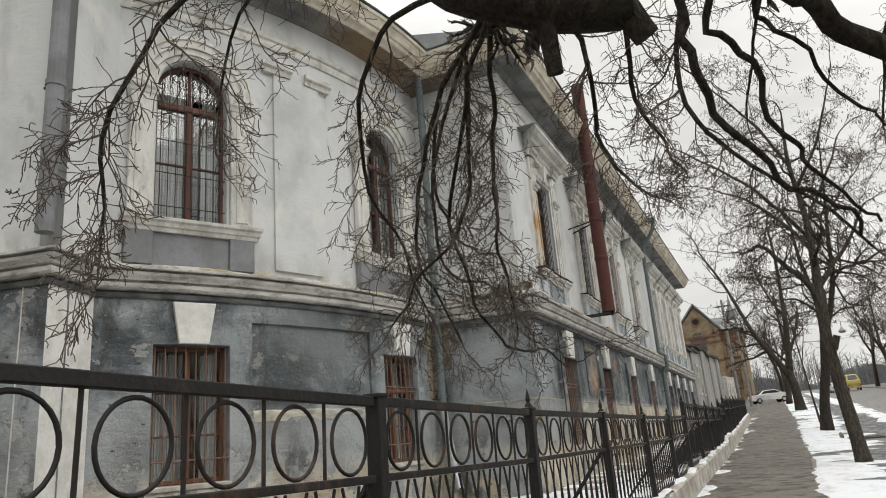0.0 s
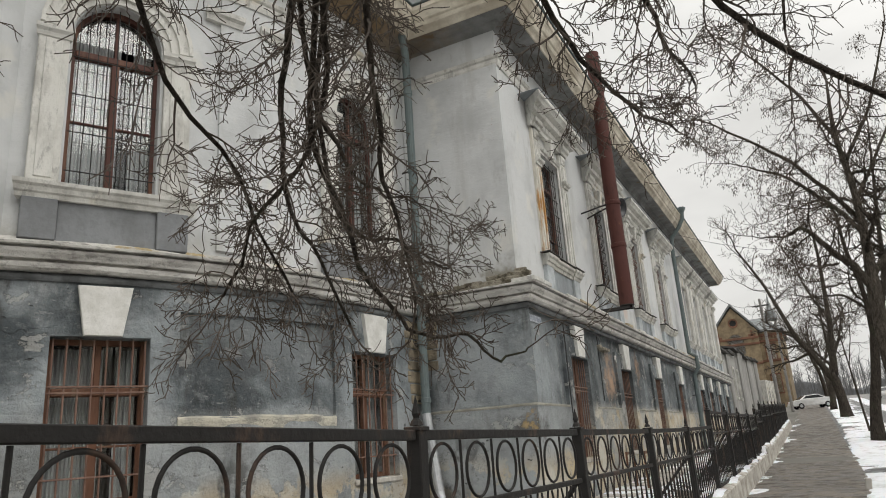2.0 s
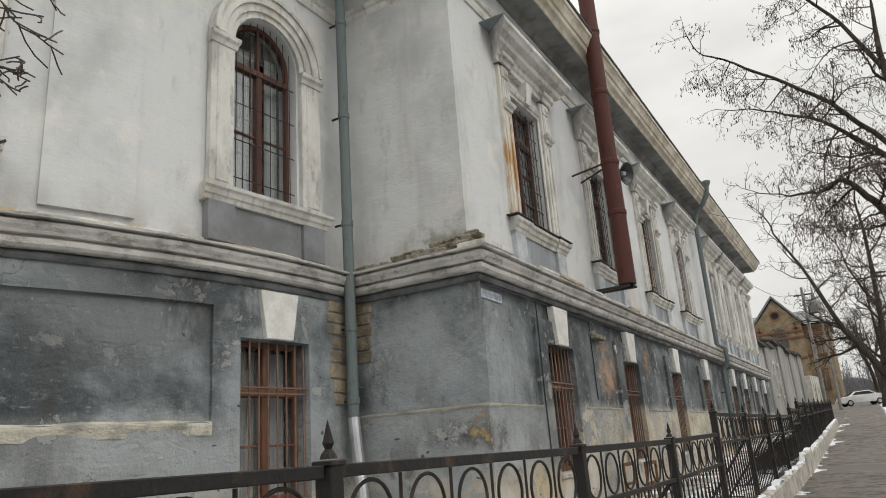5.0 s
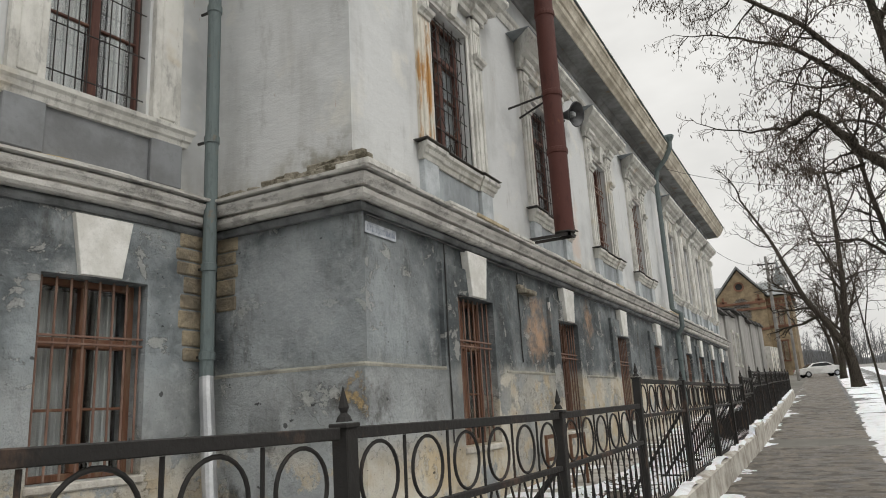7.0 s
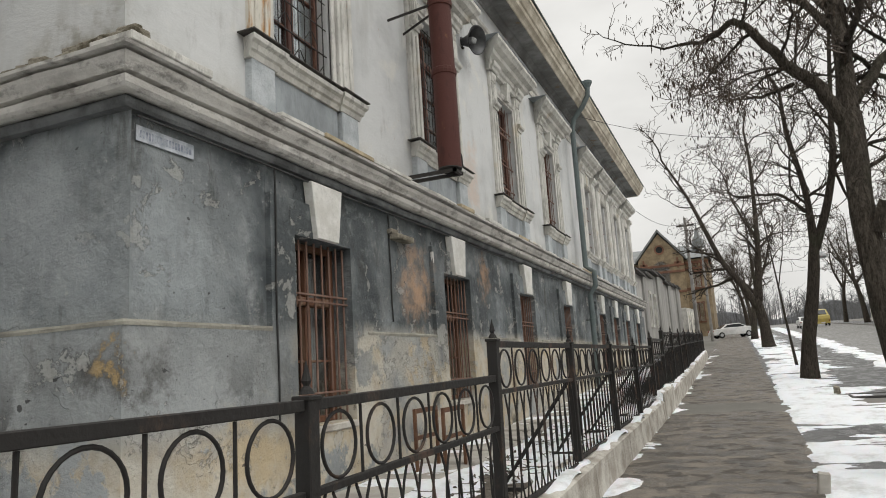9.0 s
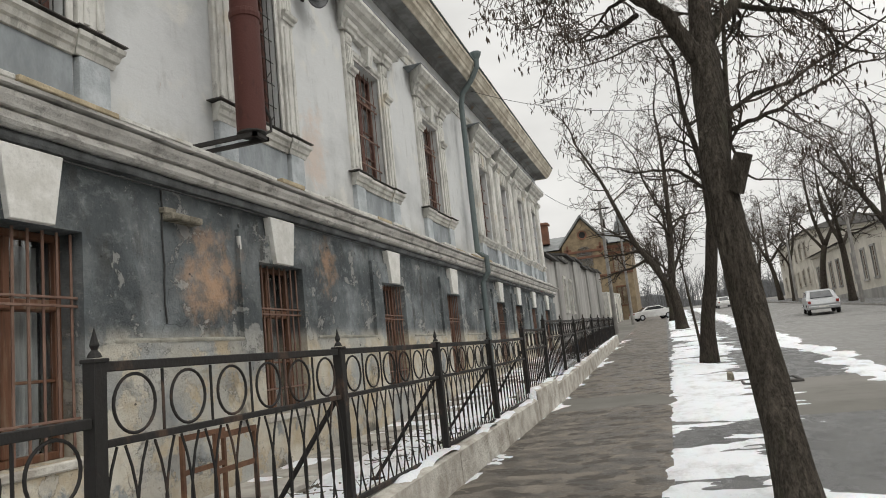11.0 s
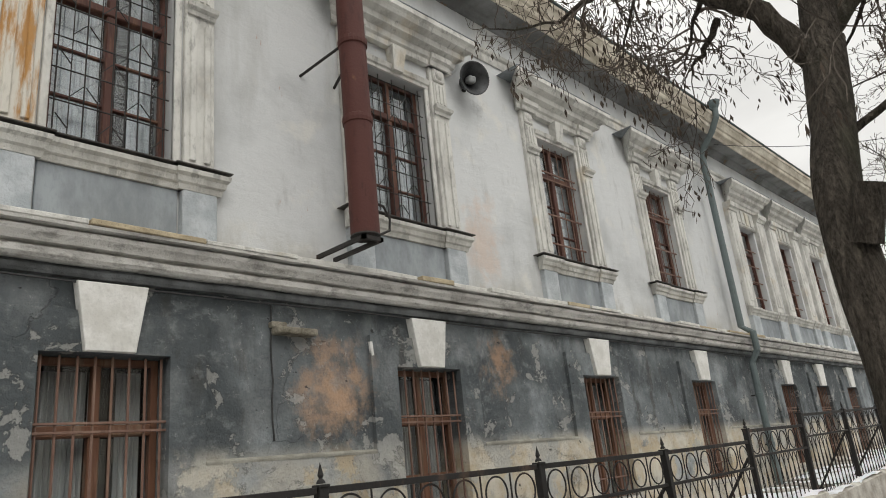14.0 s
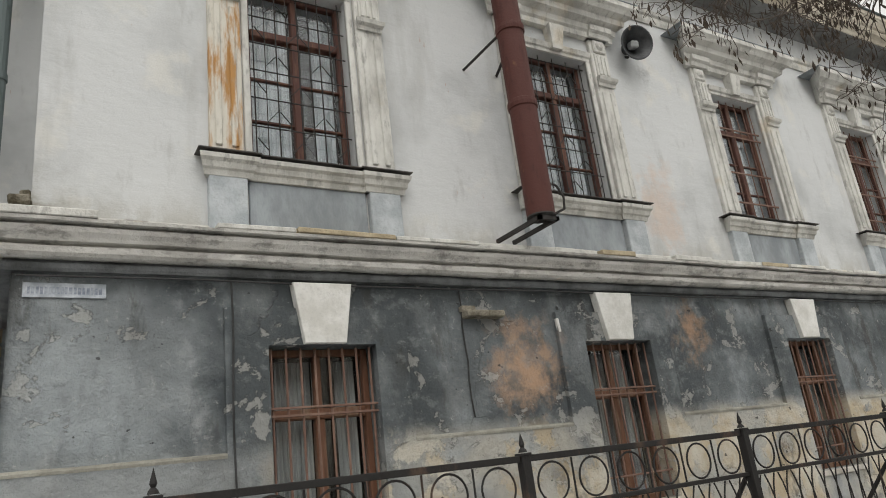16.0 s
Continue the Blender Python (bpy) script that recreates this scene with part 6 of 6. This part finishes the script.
# the next tree up the street
make_tree("forked robinia with dark bark standing in the snowy verge", [g3(1.72, 34.2, -0.1), (1.85, 34.2, 1.9), (2.1, 34.2, 3.1), (2.28, 34.2, 4.2), (2.38, 34.2, 4.8)],
          [([(2.36, 34.2, 4.6), (2.36, 34.1, 5.6), (2.3, 34.0, 6.6), (2.05, 33.9, 8.2), (2.0, 33.8, 9.6)], 0.13, 0.05, 10),
           ([(2.38, 34.2, 4.6), (2.9, 34.2, 6.0), (3.22, 34.2, 7.3), (3.35, 34.3, 8.6), (3.5, 34.4, 9.8), (3.7, 34.4, 11.6)], 0.14, 0.05, 12),
           ([(3.22, 34.2, 7.3), (3.9, 34.0, 7.45), (4.7, 33.8, 7.65), (5.6, 33.6, 8.0), (6.6, 33.4, 8.3)], 0.075, 0.03, 10),
           ([(2.35, 34.1, 5.7), (1.7, 33.7, 6.2), (1.1, 33.4, 6.35), (0.3, 33.0, 6.3)], 0.06, 0.025, 8),
           ([(3.4, 34.3, 9.0), (2.6, 33.8, 10.0), (1.6, 33.4, 10.2), (0.4, 32.9, 9.8)], 0.06, 0.025, 9),
           ([(3.2, 34.2, 7.0), (3.6, 34.4, 5.9), (4.3, 34.4, 5.7)], 0.045, 0.02, 5),
           ([(3.5, 34.4, 10.0), (4.4, 34.4, 11.0), (5.4, 34.6, 12.2)], 0.05, 0.02, 8)],
          31, 0.21, 0.15, "bark_dark", 3, 0.007, (7, 6, 4), 2.6, 0.32, 0.1)

# sapling and the leaning pair further on
make_tree("thin bare sapling in the verge", [g3(1.8, 40, -0.1), (1.62, 40, 3.0), (1.5, 40, 4.6), (1.25, 40, 8.0)], [([(1.55, 40, 4.0), (1.9, 40, 5.5), (2.1, 40, 7.0)], 0.025, 0.012, 5)], 5, 0.05, 0.02, "bark_dark", 2, 0.008, (5, 4), 1.2)
make_tree("leaning pollarded tree with two stems", [g3(1.55, 58, -0.1), (1.45, 58, 3.2), (1.2, 58, 4.8)],
          [([(1.25, 58, 4.2), (0.4, 58, 5.9), (-0.5, 58, 7.4), (-1.3, 58, 9.6), (-2.1, 58, 11.8), (-3.4, 58, 14.5)], 0.24, 0.06, 12),
           ([(1.35, 58, 4.6), (1.6, 58, 7.0), (1.75, 58, 9.0), (1.9, 58, 13), (1.8, 58, 15.5)], 0.24, 0.06, 12),
           ([(1.7, 58, 8.6), (0.8, 58, 10.5), (0.2, 58, 13)], 0.10, 0.04, 8)],
          41, 0.36, 0.26, "bark_dark", 3, 0.012, (6, 5, 4), 3.2, 0.0, 0.2)
far = make_tree("bare street tree across the road", [g3(15.2, 62, -0.1), g3(14.9, 62, 3), g3(14.4, 62, 5.2)],
                [([g3(14.4, 62, 5), g3(13.2, 62, 7.5), g3(12.4, 62.5, 10.5)], 0.2, 0.06, 9), ([g3(14.4, 62, 5), g3(14.9, 63, 8.2), g3(15.0, 63, 12)], 0.2, 0.06, 9),
                 ([g3(14.5, 62, 4.6), g3(16.2, 61, 7.2), g3(17.6, 60, 9)], 0.15, 0.05, 8), ([g3(13.2, 62, 7.3), g3(11.8, 61, 8.3), g3(10.6, 60, 9.5)], 0.1, 0.04, 7)],
                51, 0.3, 0.22, "bark_dark", 3, 0.013, (6, 5, 3), 3.4, 0.0, 0.15)
for k, (x, y, sc, rot) in enumerate(((15.0, 76, 0.95, 70), (15.3, 88, 1.05, 160), (14.8, 101, 0.9, 250), (15.4, 115, 1.1, 20), (15.0, 131, 1.0, 110), (1.2, 78, 0.85, 200), (1.5, 94, 0.8, 300), (1.3, 112, 0.9, 45))):
    m = Matrix.Translation(g3(x, y)) @ Matrix.Rotation(radians(rot), 4, "Z") @ Matrix.Scale(sc, 4) @ Matrix.Translation((-15.2, -62, -gz(62)))
    c = copy_thing(far, m)
    c.matrix_basis = m
    c["label"] = "bare street tree further up the climbing street"


# ---- the far end of the street ----
def block(name, label, x0, x1, y0, y1, z0, z1, mat, roof_mat, over=0.3, pitch=1.2):
    h = thing(name, label, "house")
    part("wall", Shape().box(x0, x1, y0, y1, z0, z1), M[mat], h)
    xm, s = (x0 + x1) / 2, Shape()
    s.add([(x0 - over, y0 - over, z1), (x1 + over, y0 - over, z1), (x1 + over, y1 + over, z1), (x0 - over, y1 + over, z1), (xm, y0 + 1, z1 + pitch), (xm, y1 - 1, z1 + pitch)],
          [(0, 1, 4), (1, 2, 5, 4), (2, 3, 5), (3, 0, 4, 5), (0, 3, 2, 1)])
    part("roof", s, M[roof_mat], h)
    part("cornice", Shape().box(x0 - 0.2, x1 + 0.2, y0 - 0.2, y1 + 0.2, z1 - 0.35, z1 - 0.01, 0.05), M[mat], h)
    return h


def far_window(h, x, y, z, w, hgt, face="x", frame_mat="trim", arch=False):
    """A recessed far window with frame and sill; face says which way it looks."""
    def put(a0, a1, b0, b1, c0, c1, mat, nm, par):
        if face == "x":
            return part(nm, Shape().box(x + a0, x + a1, y + b0, y + b1, z + c0, z + c1), M[mat], par)
        if face == "-x":
            return part(nm, Shape().box(x - a1, x - a0, y + b0, y + b1, z + c0, z + c1), M[mat], par)
        return part(nm, Shape().box(x + b0, x + b1, y - a1, y - a0, z + c0, z + c1), M[mat], par)
    win = put(-0.1, 0.02, -w / 2, w / 2, 0, hgt, "glass", "window", h)
    put(0.0, 0.10, -w / 2 - 0.12, -w / 2, -0.05, hgt + 0.12, frame_mat, "jamb", win)
    put(0.0, 0.10, w / 2, w / 2 + 0.12, -0.05, hgt + 0.12, frame_mat, "jamb", win)
    put(0.0, 0.12, -w / 2 - 0.16, w / 2 + 0.16, hgt, hgt + 0.18, frame_mat, "head", win)
    put(0.0, 0.16, -w / 2 - 0.16, w / 2 + 0.16, -0.16, 0, frame_mat, "sill", win)
    put(0.02, 0.05, -0.04, 0.04, 0, hgt, "frame_brown", "mullion", win)
    return win


# low stained outbuilding just beyond
ob_ = thing("outbuilding", "long low stained outbuilding with a lean-to felt roof", "house")
for k in range(8):
    y0, y1 = 49.0 + k * 4.2, 49.0 + (k + 1) * 4.2
    z = 6.35 + 0.22 * k + (0.35 if k in (2, 3) else 0)
    part("wall_bay", Shape().box(-12, -5.0 + (0.12 if k % 2 else 0), y0, y1, gz(y0) - 0.5, z), M["far_wall"], ob_)
for k in range(8):
    y0, y1 = 49.0 + k * 4.2 - 0.1, 49.0 + (k + 1) * 4.2
    z = 6.35 + 0.22 * k + (0.35 if k in (2, 3) else 0)
    part("roof_bay", Shape().add([(-12.2, y0, z + 1.3), (-4.7, y0, z), (-4.7, y1, z), (-12.2, y1, z + 1.3), (-12.2, y0, z + 1.45), (-4.7, y0, z + 0.12), (-4.7, y1, z + 0.12), (-12.2, y1, z + 1.45)],
          [(0, 1, 2, 3), (4, 5, 6, 7), (0, 1, 5, 4), (1, 2, 6, 5), (2, 3, 7, 6), (3, 0, 4, 7)]), M["tarmac_roof"], ob_)
for y in (55.5, 58.2):
    far_window(ob_, -4.9, y, 3.6, 0.7, 1.9)
# garden wall with gates
gw = thing("garden_wall", "pale rendered street wall with dark doorways", "wall")
for k in range(9):
    y = 83 + k * 3.2
    part("panel", Shape().box(-4.9, -4.5, y, y + 3.1, gz(y) - 0.4, gz(y) + 3.0 - 0.2 * (k % 2), 0.03), M["far_plaster"], gw)
    part("pier", Shape().box(-4.95, -4.4, y - 0.25, y + 0.25, gz(y) - 0.4, gz(y) + 3.3, 0.03), M["trim"], gw)
    if k in (1, 3, 6):
        # flat near-black panels, the doorways' shade is put into their colour
        part("gate", Shape().box(-4.5, -4.46, y + 0.9, y + 2.2, gz(y), gz(y) + 2.2), M["dark"], gw)

# yellow brick house with a gable
GY = 105.0
hz = thing("brick_house", "yellow brick house with an ornate gable and red brick bands", "house")
zb = gz(GY) - 1
body = Shape().box(-26, -2.6, GY, GY + 16, zb, 13.6)
part("wall", body, M["brick"], hz)
gb = Shape().prism([(-11.0, zb), (-5.4, zb), (-5.4, 13.9), (-8.2, 17.2), (-11.0, 13.9)], GY - 0.9, GY + 3, 1)
part("gable_wall", gb, M["brick"], hz)
gr = Shape()
for a, b in (((-11.35, 13.6), (-8.2, 17.45)), ((-8.2, 17.45), (-5.05, 13.6))):
    gr.prism([a, b, (b[0], b[1] + 0.35), (a[0], a[1] + 0.35)], GY - 1.15, GY + 8, 1)
part("gable_roof", gr, M["roof"], hz)
rf = Shape().add([(-26.4, GY - 0.5, 13.7), (-2.2, GY - 0.5, 13.7), (-2.2, GY + 16, 13.7), (-26.4, GY + 16, 13.7), (-24, GY + 7, 16.4), (-5, GY + 7, 16.4)], [(0, 1, 5, 4), (1, 2, 5), (2, 3, 4, 5), (3, 0, 4)])
part("roof", rf, M["roof"], hz, "grey metal roof")
for z in (9.6, 12.2, 13.0):
    part("band", Shape().box(-26.1, -2.5, GY - 0.12, GY, z, z + 0.35, 0.03), M["brick_red"], hz, "red brick band")
    part("band", Shape().box(-11.05, -5.35, GY - 1.02, GY - 0.9, z - 0.2, z + 0.1, 0.03), M["brick_red"], hz)
dn = Shape()
for k in range(60):
    x = -25.9 + k * 0.4
    if not -11.2 < x < -5.3:
        part("dentil", Shape().box(x, x + 0.2, GY - 0.2, GY - 0.02, 12.7, 12.98), M["brick_red"], hz)
part("round_vent", Shape().lathe([(0.42, GY - 1.0), (0.62, GY - 1.05), (0.62, GY - 0.9), (0.42, GY - 0.9)], 16, 1, (-8.2, 0, 15.1)), M["brick_red"], hz)
part("vent_pane", Shape().lathe([(0.001, GY - 0.95), (0.42, GY - 0.95)], 16, 1, (-8.2, 0, 15.1)), M["dark"], hz)
o = [(-9.2 + 2.0 * (0.5 + 0.5 * math.cos(math.pi * (1 - k / 12))), 12.6 + math.sin(math.pi * k / 12)) for k in range(13)]
part("arched_window", Shape().prism([(-9.2, 10.9), (-7.2, 10.9)] + o[::-1], GY - 0.96, GY - 0.9, 1), M["glass"], hz)
for x in (-10.3, -6.1):
    part("brick_cross", Shape().box(x - 0.12, x + 0.12, GY - 1.0, GY - 0.9, 12.6, 13.9).box(x - 0.45, x + 0.45, GY - 1.0, GY - 0.9, 13.1, 13.4), M["brick_red"], hz)
for x in (-21, -18, -15, -4.2):
    far_window(hz, x, GY, 9.9, 1.1, 2.0, "-y", "brick_red")
for x in (-21, -18, -15, -9, -4.2):
    far_window(hz, x, GY - (0.9 if x == -9 else 0), 5.6, 1.1, 2.3, "-y", "brick_red")
part("chimney", Shape().box(-14.2, -13.0, GY + 2, GY + 3.2, 15.0, 18.0, 0.05).box(-14.4, -12.8, GY + 1.8, GY + 3.4, 17.6, 17.9, 0.03), M["brick_red"], hz)
part("spire", Shape().lathe([(0.9, 15.5), (0.7, 16.6), (0.35, 17.2), (0.1, 18.4), (0.001, 19.4)], 8, 2, (-3.6, GY + 4, 0)), M["roof"], hz)

# houses further up and across the road
h = block("cream_house", "low cream house at the top of the street", -9.5, -3.6, 124, 140, gz(120) - 1, gz(124) + 6.5, "far_plaster", "roof")
for y in (127, 131, 135):
    far_window(h, -3.6, y, gz(124) + 2.2, 1.1, 2.0)
far_window(h, -6.5, 124, gz(124) + 2.4, 1.1, 2.0, "-y")
h = block("street_house", "single-storey cream house with arched windows across the road", 18.2, 28, 78, 106, gz(78) - 1, gz(90) + 5.6, "far_plaster", "tarmac_roof", 0.5, 2.2)
for k in range(8):
    far_window(h, 18.2, 80.5 + k * 3.3, gz(90) + 1.4, 1.1, 2.6, "-x", "far_wall")
part("plinth", Shape().box(18.0, 18.2, 77.9, 106.1, gz(78) - 1, gz(90) + 0.5, 0.03), M["far_wall"], h)
h = block("yellow_house", "two-storey yellow house across the road", 18.8, 30, 110, 134, gz(110) - 1, gz(118) + 8.2, "far_plaster", "tarmac_roof", 0.5, 1.6)
for k in range(6):
    for z in (1.6, 5.0):
        far_window(h, 18.8, 112.5 + k * 3.6, gz(118) + z, 1.1, 1.9, "-x", "far_plaster")
h = block("corner_house", "pale house beside the road, seen past the trees", 18.4, 28, 44, 70, gz(44) - 1, gz(57) + 5.0, "far_plaster", "tarmac_roof", 0.4, 1.5)
for k in range(7):
    far_window(h, 18.4, 47 + k * 3.3, gz(57) + 1.3, 1.1, 2.0, "-x", "far_wall")
h = block("opposite_house", "long pale house opposite the building", 18.4, 30, -30, 40, gz(0) - 1.5, gz(10) + 8.0, "far_plaster", "roof", 0.4, 1.8)
for k in range(20):
    for z in (1.4, 5.0):
        far_window(h, 18.4, -27 + k * 3.4, gz(10) + z, 1.1, 2.0, "-x", "far_wall")
# woods at the end, the haze put into their grey
wd = Shape()
rw = random.Random(9)
for k in range(520):
    x, y = rw.uniform(-50, 60), rw.uniform(195, 235)
    hgt = rw.uniform(5, 11)
    b = Vector((x, y, gz(170) - 0.5))
    wd.tube([b, b + Vector((rw.gauss(0, 0.4), 0, hgt))], [0.16, 0.05], 4, False)
    for _ in range(9):
        q = b + Vector((0, 0, hgt * rw.uniform(0.35, 0.95)))
        wd.tube([q, q + Vector((rw.gauss(0, 1.5), rw.gauss(0, 1), rw.uniform(0.6, 2.4)))], [0.06, 0.02], 3, False)
# added ridge for the far tree mass, its blue-grey is painted haze
rdg = Shape()
for k in range(121):
    x = -180 + 3 * k
    h = gz(170) + 5.5 + 3.2 * vnoise(x, 1.0, 0.05, 4.0, 4) + 1.0 * vnoise(x, 5.0, 0.5, 2.0, 3)
    rdg.v += [(x, 240 + 6 * vnoise(x, 2.0, 0.08, 1.0), gz(170) - 6), (x, 240 + 6 * vnoise(x, 2.0, 0.08, 1.0), h), (x, 256, h + 1.0)]
rdg.f = [(3 * k + j, 3 * k + 3 + j, 3 * k + 4 + j, 3 * k + 1 + j) for k in range(120) for j in range(2)]
tagged(part("backdrop", rdg, M["far_ridge"], fix=False), "backdrop ridge for the far trees, haze painted in as blue-grey", "hill", "", "structure")
tagged(part("far_woods", wd, M["far_twig"], fix=False), "bare woods at the end of the street, greyed for haze", "woods", "", "stuff")


# ---- vehicles ----
CAR_SIDE = [(-2.15, 0.32), (-2.18, 0.62), (-2.05, 0.86), (-1.35, 0.95), (-0.72, 1.36), (0.55, 1.42), (1.25, 1.05), (2.0, 0.98), (2.14, 0.72), (2.12, 0.32)]


def car(label, m, paint, tall=1.0):
    c = thing("car", label, "car", "parked cars", m=m)
    s = Shape()
    n = len(CAR_SIDE)
    for w, k in ((-0.84, 1.0), (-0.78, 1.0), (0.78, 1.0), (0.84, 1.0)):
        edge_ = abs(w) > 0.8
        for x, z in CAR_SIDE:
            tz = z * tall
            inset = 0.16 * max(0, (z - 0.95) / 0.45)
            s.v.append((x * (0.985 if edge_ else 1), w - math.copysign(inset, w), tz - (0.03 if edge_ and z > 0.9 else 0)))
    s.f = [(i * n + j, i * n + (j + 1) % n, (i + 1) * n + (j + 1) % n, (i + 1) * n + j) for i in range(3) for j in range(n)] + [tuple(range(n)), tuple(range(3 * n, 4 * n))]
    part("body", s, paint, c)
    for sgn in (-1, 1):
        part("side_window", Shape().prism([(-1.15, 0.97 * tall), (-0.66, 1.30 * tall), (0.5, 1.35 * tall), (1.05, 1.05 * tall)], sgn * 0.74, sgn * 0.80, 1), M["car_glass"], c)
        for x in (-1.35, 1.32):
            wh = part("wheel", Shape().lathe([(0.12, -0.09), (0.29, -0.1), (0.31, -0.06), (0.31, 0.06), (0.29, 0.1), (0.12, 0.09)], 16, 1, (x, sgn * 0.76, 0.31)), M["rubber"], c)
            part("rim", Shape().lathe([(0.001, sgn * 0.09), (0.16, sgn * 0.095), (0.19, sgn * 0.07)], 12, 1, (x, sgn * 0.77, 0.31)), M["zinc"], wh)
        part("tail_light", Shape().box(-2.20, -2.08, sgn * 0.80 - 0.16 * (sgn > 0), sgn * 0.80 + 0.16 * (sgn < 0), 0.66, 0.82, 0.02), M["tail"], c)
        part("headlight", Shape().box(2.04, 2.16, sgn * 0.78 - 0.2 * (sgn > 0), sgn * 0.78 + 0.2 * (sgn < 0), 0.66, 0.8, 0.02), M["horn_inner"], c)
    part("rear_window", Shape().add([(-1.39, -0.6, 0.99 * tall), (-1.39, 0.6, 0.99 * tall), (-0.80, 0.52, 1.34 * tall), (-0.80, -0.52, 1.34 * tall), (-1.36, -0.6, 0.95 * tall), (-1.36, 0.6, 0.95 * tall), (-0.76, 0.52, 1.30 * tall), (-0.76, -0.52, 1.30 * tall)],
                                     [(0, 1, 2, 3), (4, 5, 6, 7), (0, 1, 5, 4), (1, 2, 6, 5), (2, 3, 7, 6), (3, 0, 4, 7)]), M["car_glass"], c)
    part("bumper", Shape().box(-2.24, -2.08, -0.8, 0.8, 0.34, 0.52, 0.03), paint, c)
    part("number_plate", Shape().box(-2.255, -2.24, -0.26, 0.26, 0.42, 0.53), M["key"], c)
    return c


M["tail"] = plain("red_lamp", (0.25, 0.02, 0.015), (0.2, 0.02, 0.015), 5, 0.3)
M["silver"] = plain("silver_car_paint", (0.42, 0.43, 0.44), (0.36, 0.37, 0.38), 2, 0.35, 0.4, spec=0.5)
M["white_paint"] = plain("white_car_paint", (0.62, 0.62, 0.61), (0.5, 0.5, 0.49), 2, 0.4, spec=0.5)
M["yellow_paint"] = plain("yellow_van_paint", (0.5, 0.4, 0.1), (0.42, 0.33, 0.1), 2, 0.4, spec=0.5)


def on_road(x, y, rz):
    return Matrix.Translation((x, y, gz(y) - 0.005)) @ Matrix.Rotation(radians(rz), 4, "Z") @ Matrix.Rotation(-0.04 * math.sin(radians(rz)), 4, "Y")


car("silver saloon car on the far side of the road", on_road(9.6, 60, 84), M["silver"])
car("pale saloon parked beside the street wall", on_road(-0.6, 88, 20), M["white_paint"])
car("pale hatchback far up the road", on_road(8.0, 112, 92), M["white_paint"])
v = car("yellow and white minibus far up the road", on_road(10.4, 118, 92), M["yellow_paint"], 1.6)

# ---- poles, wires and the hanging lamp ----
for x, y, hgt in ((-2.6, 62.0, 9.2), (-2.3, 80.0, 9.0), (14.2, 70.0, 9.0), (14.2, 96.0, 9.0)):
    p = thing("utility_pole", "weathered concrete utility pole beside the pavement", "pole", "utility poles")
    part("shaft", Shape().tube([g3(x, y, -0.3), g3(x, y, hgt)], [0.15, 0.09], 10), M["pole"], p)
    part("crossarm", Shape().box(x - 0.6, x + 0.6, y - 0.05, y + 0.05, gz(y) + hgt - 0.6, gz(y) + hgt - 0.5), M["grille"], p)


def wire(label, a, b, sagging, r=0.012):
    a, b = Vector(a), Vector(b)
    pts = [a.lerp(b, k / 16) - Vector((0, 0, sagging * 4 * (k / 16) * (1 - k / 16))) for k in range(17)]
    tagged(part("overhead_wire", Shape().tube(pts, r, 4, False), M["wire"], fix=False), label, "wire")


wire("black overhead wire from the eaves to a pole", (-4.2, 47.5, 9.2), g3(-2.6, 62.0, 8.9), 0.5)
wire("black overhead wire from the eaves to a tree", (-4.1, 33.6, 9.9), (2.1, 33.9, 8.2), 0.35, 0.009)
for k, y in enumerate((60.0, 88.0)):
    wire("black overhead wire spanning the road", g3(-2.6, y, 6.7), g3(14.2, y + 4, 6.7), 0.5, 0.014)
wire("black overhead wire along the street", g3(14.2, 70.0, 8.6), g3(14.2, 96.0, 8.6), 0.4)
lp_ = thing("hanging_lamp", "grey street lamp hung on a wire over the road", "street lamp", m=Matrix.Translation((5.6, 61.95, 7.48)))
part("shade", Shape().lathe([(0.03, 0.28), (0.10, 0.24), (0.16, 0.1), (0.30, -0.05), (0.28, -0.06)], 14), M["horn_inner"], lp_, smooth=True)
part("bulb_cover", Shape().lathe([(0.27, -0.05), (0.2, -0.17), (0.001, -0.2)], 14), M["glass_pale"], lp_)
part("hook", Shape().tube([(0, 0, 0.25), (0, 0, 0.75)], 0.02, 6), M["grille"], lp_)
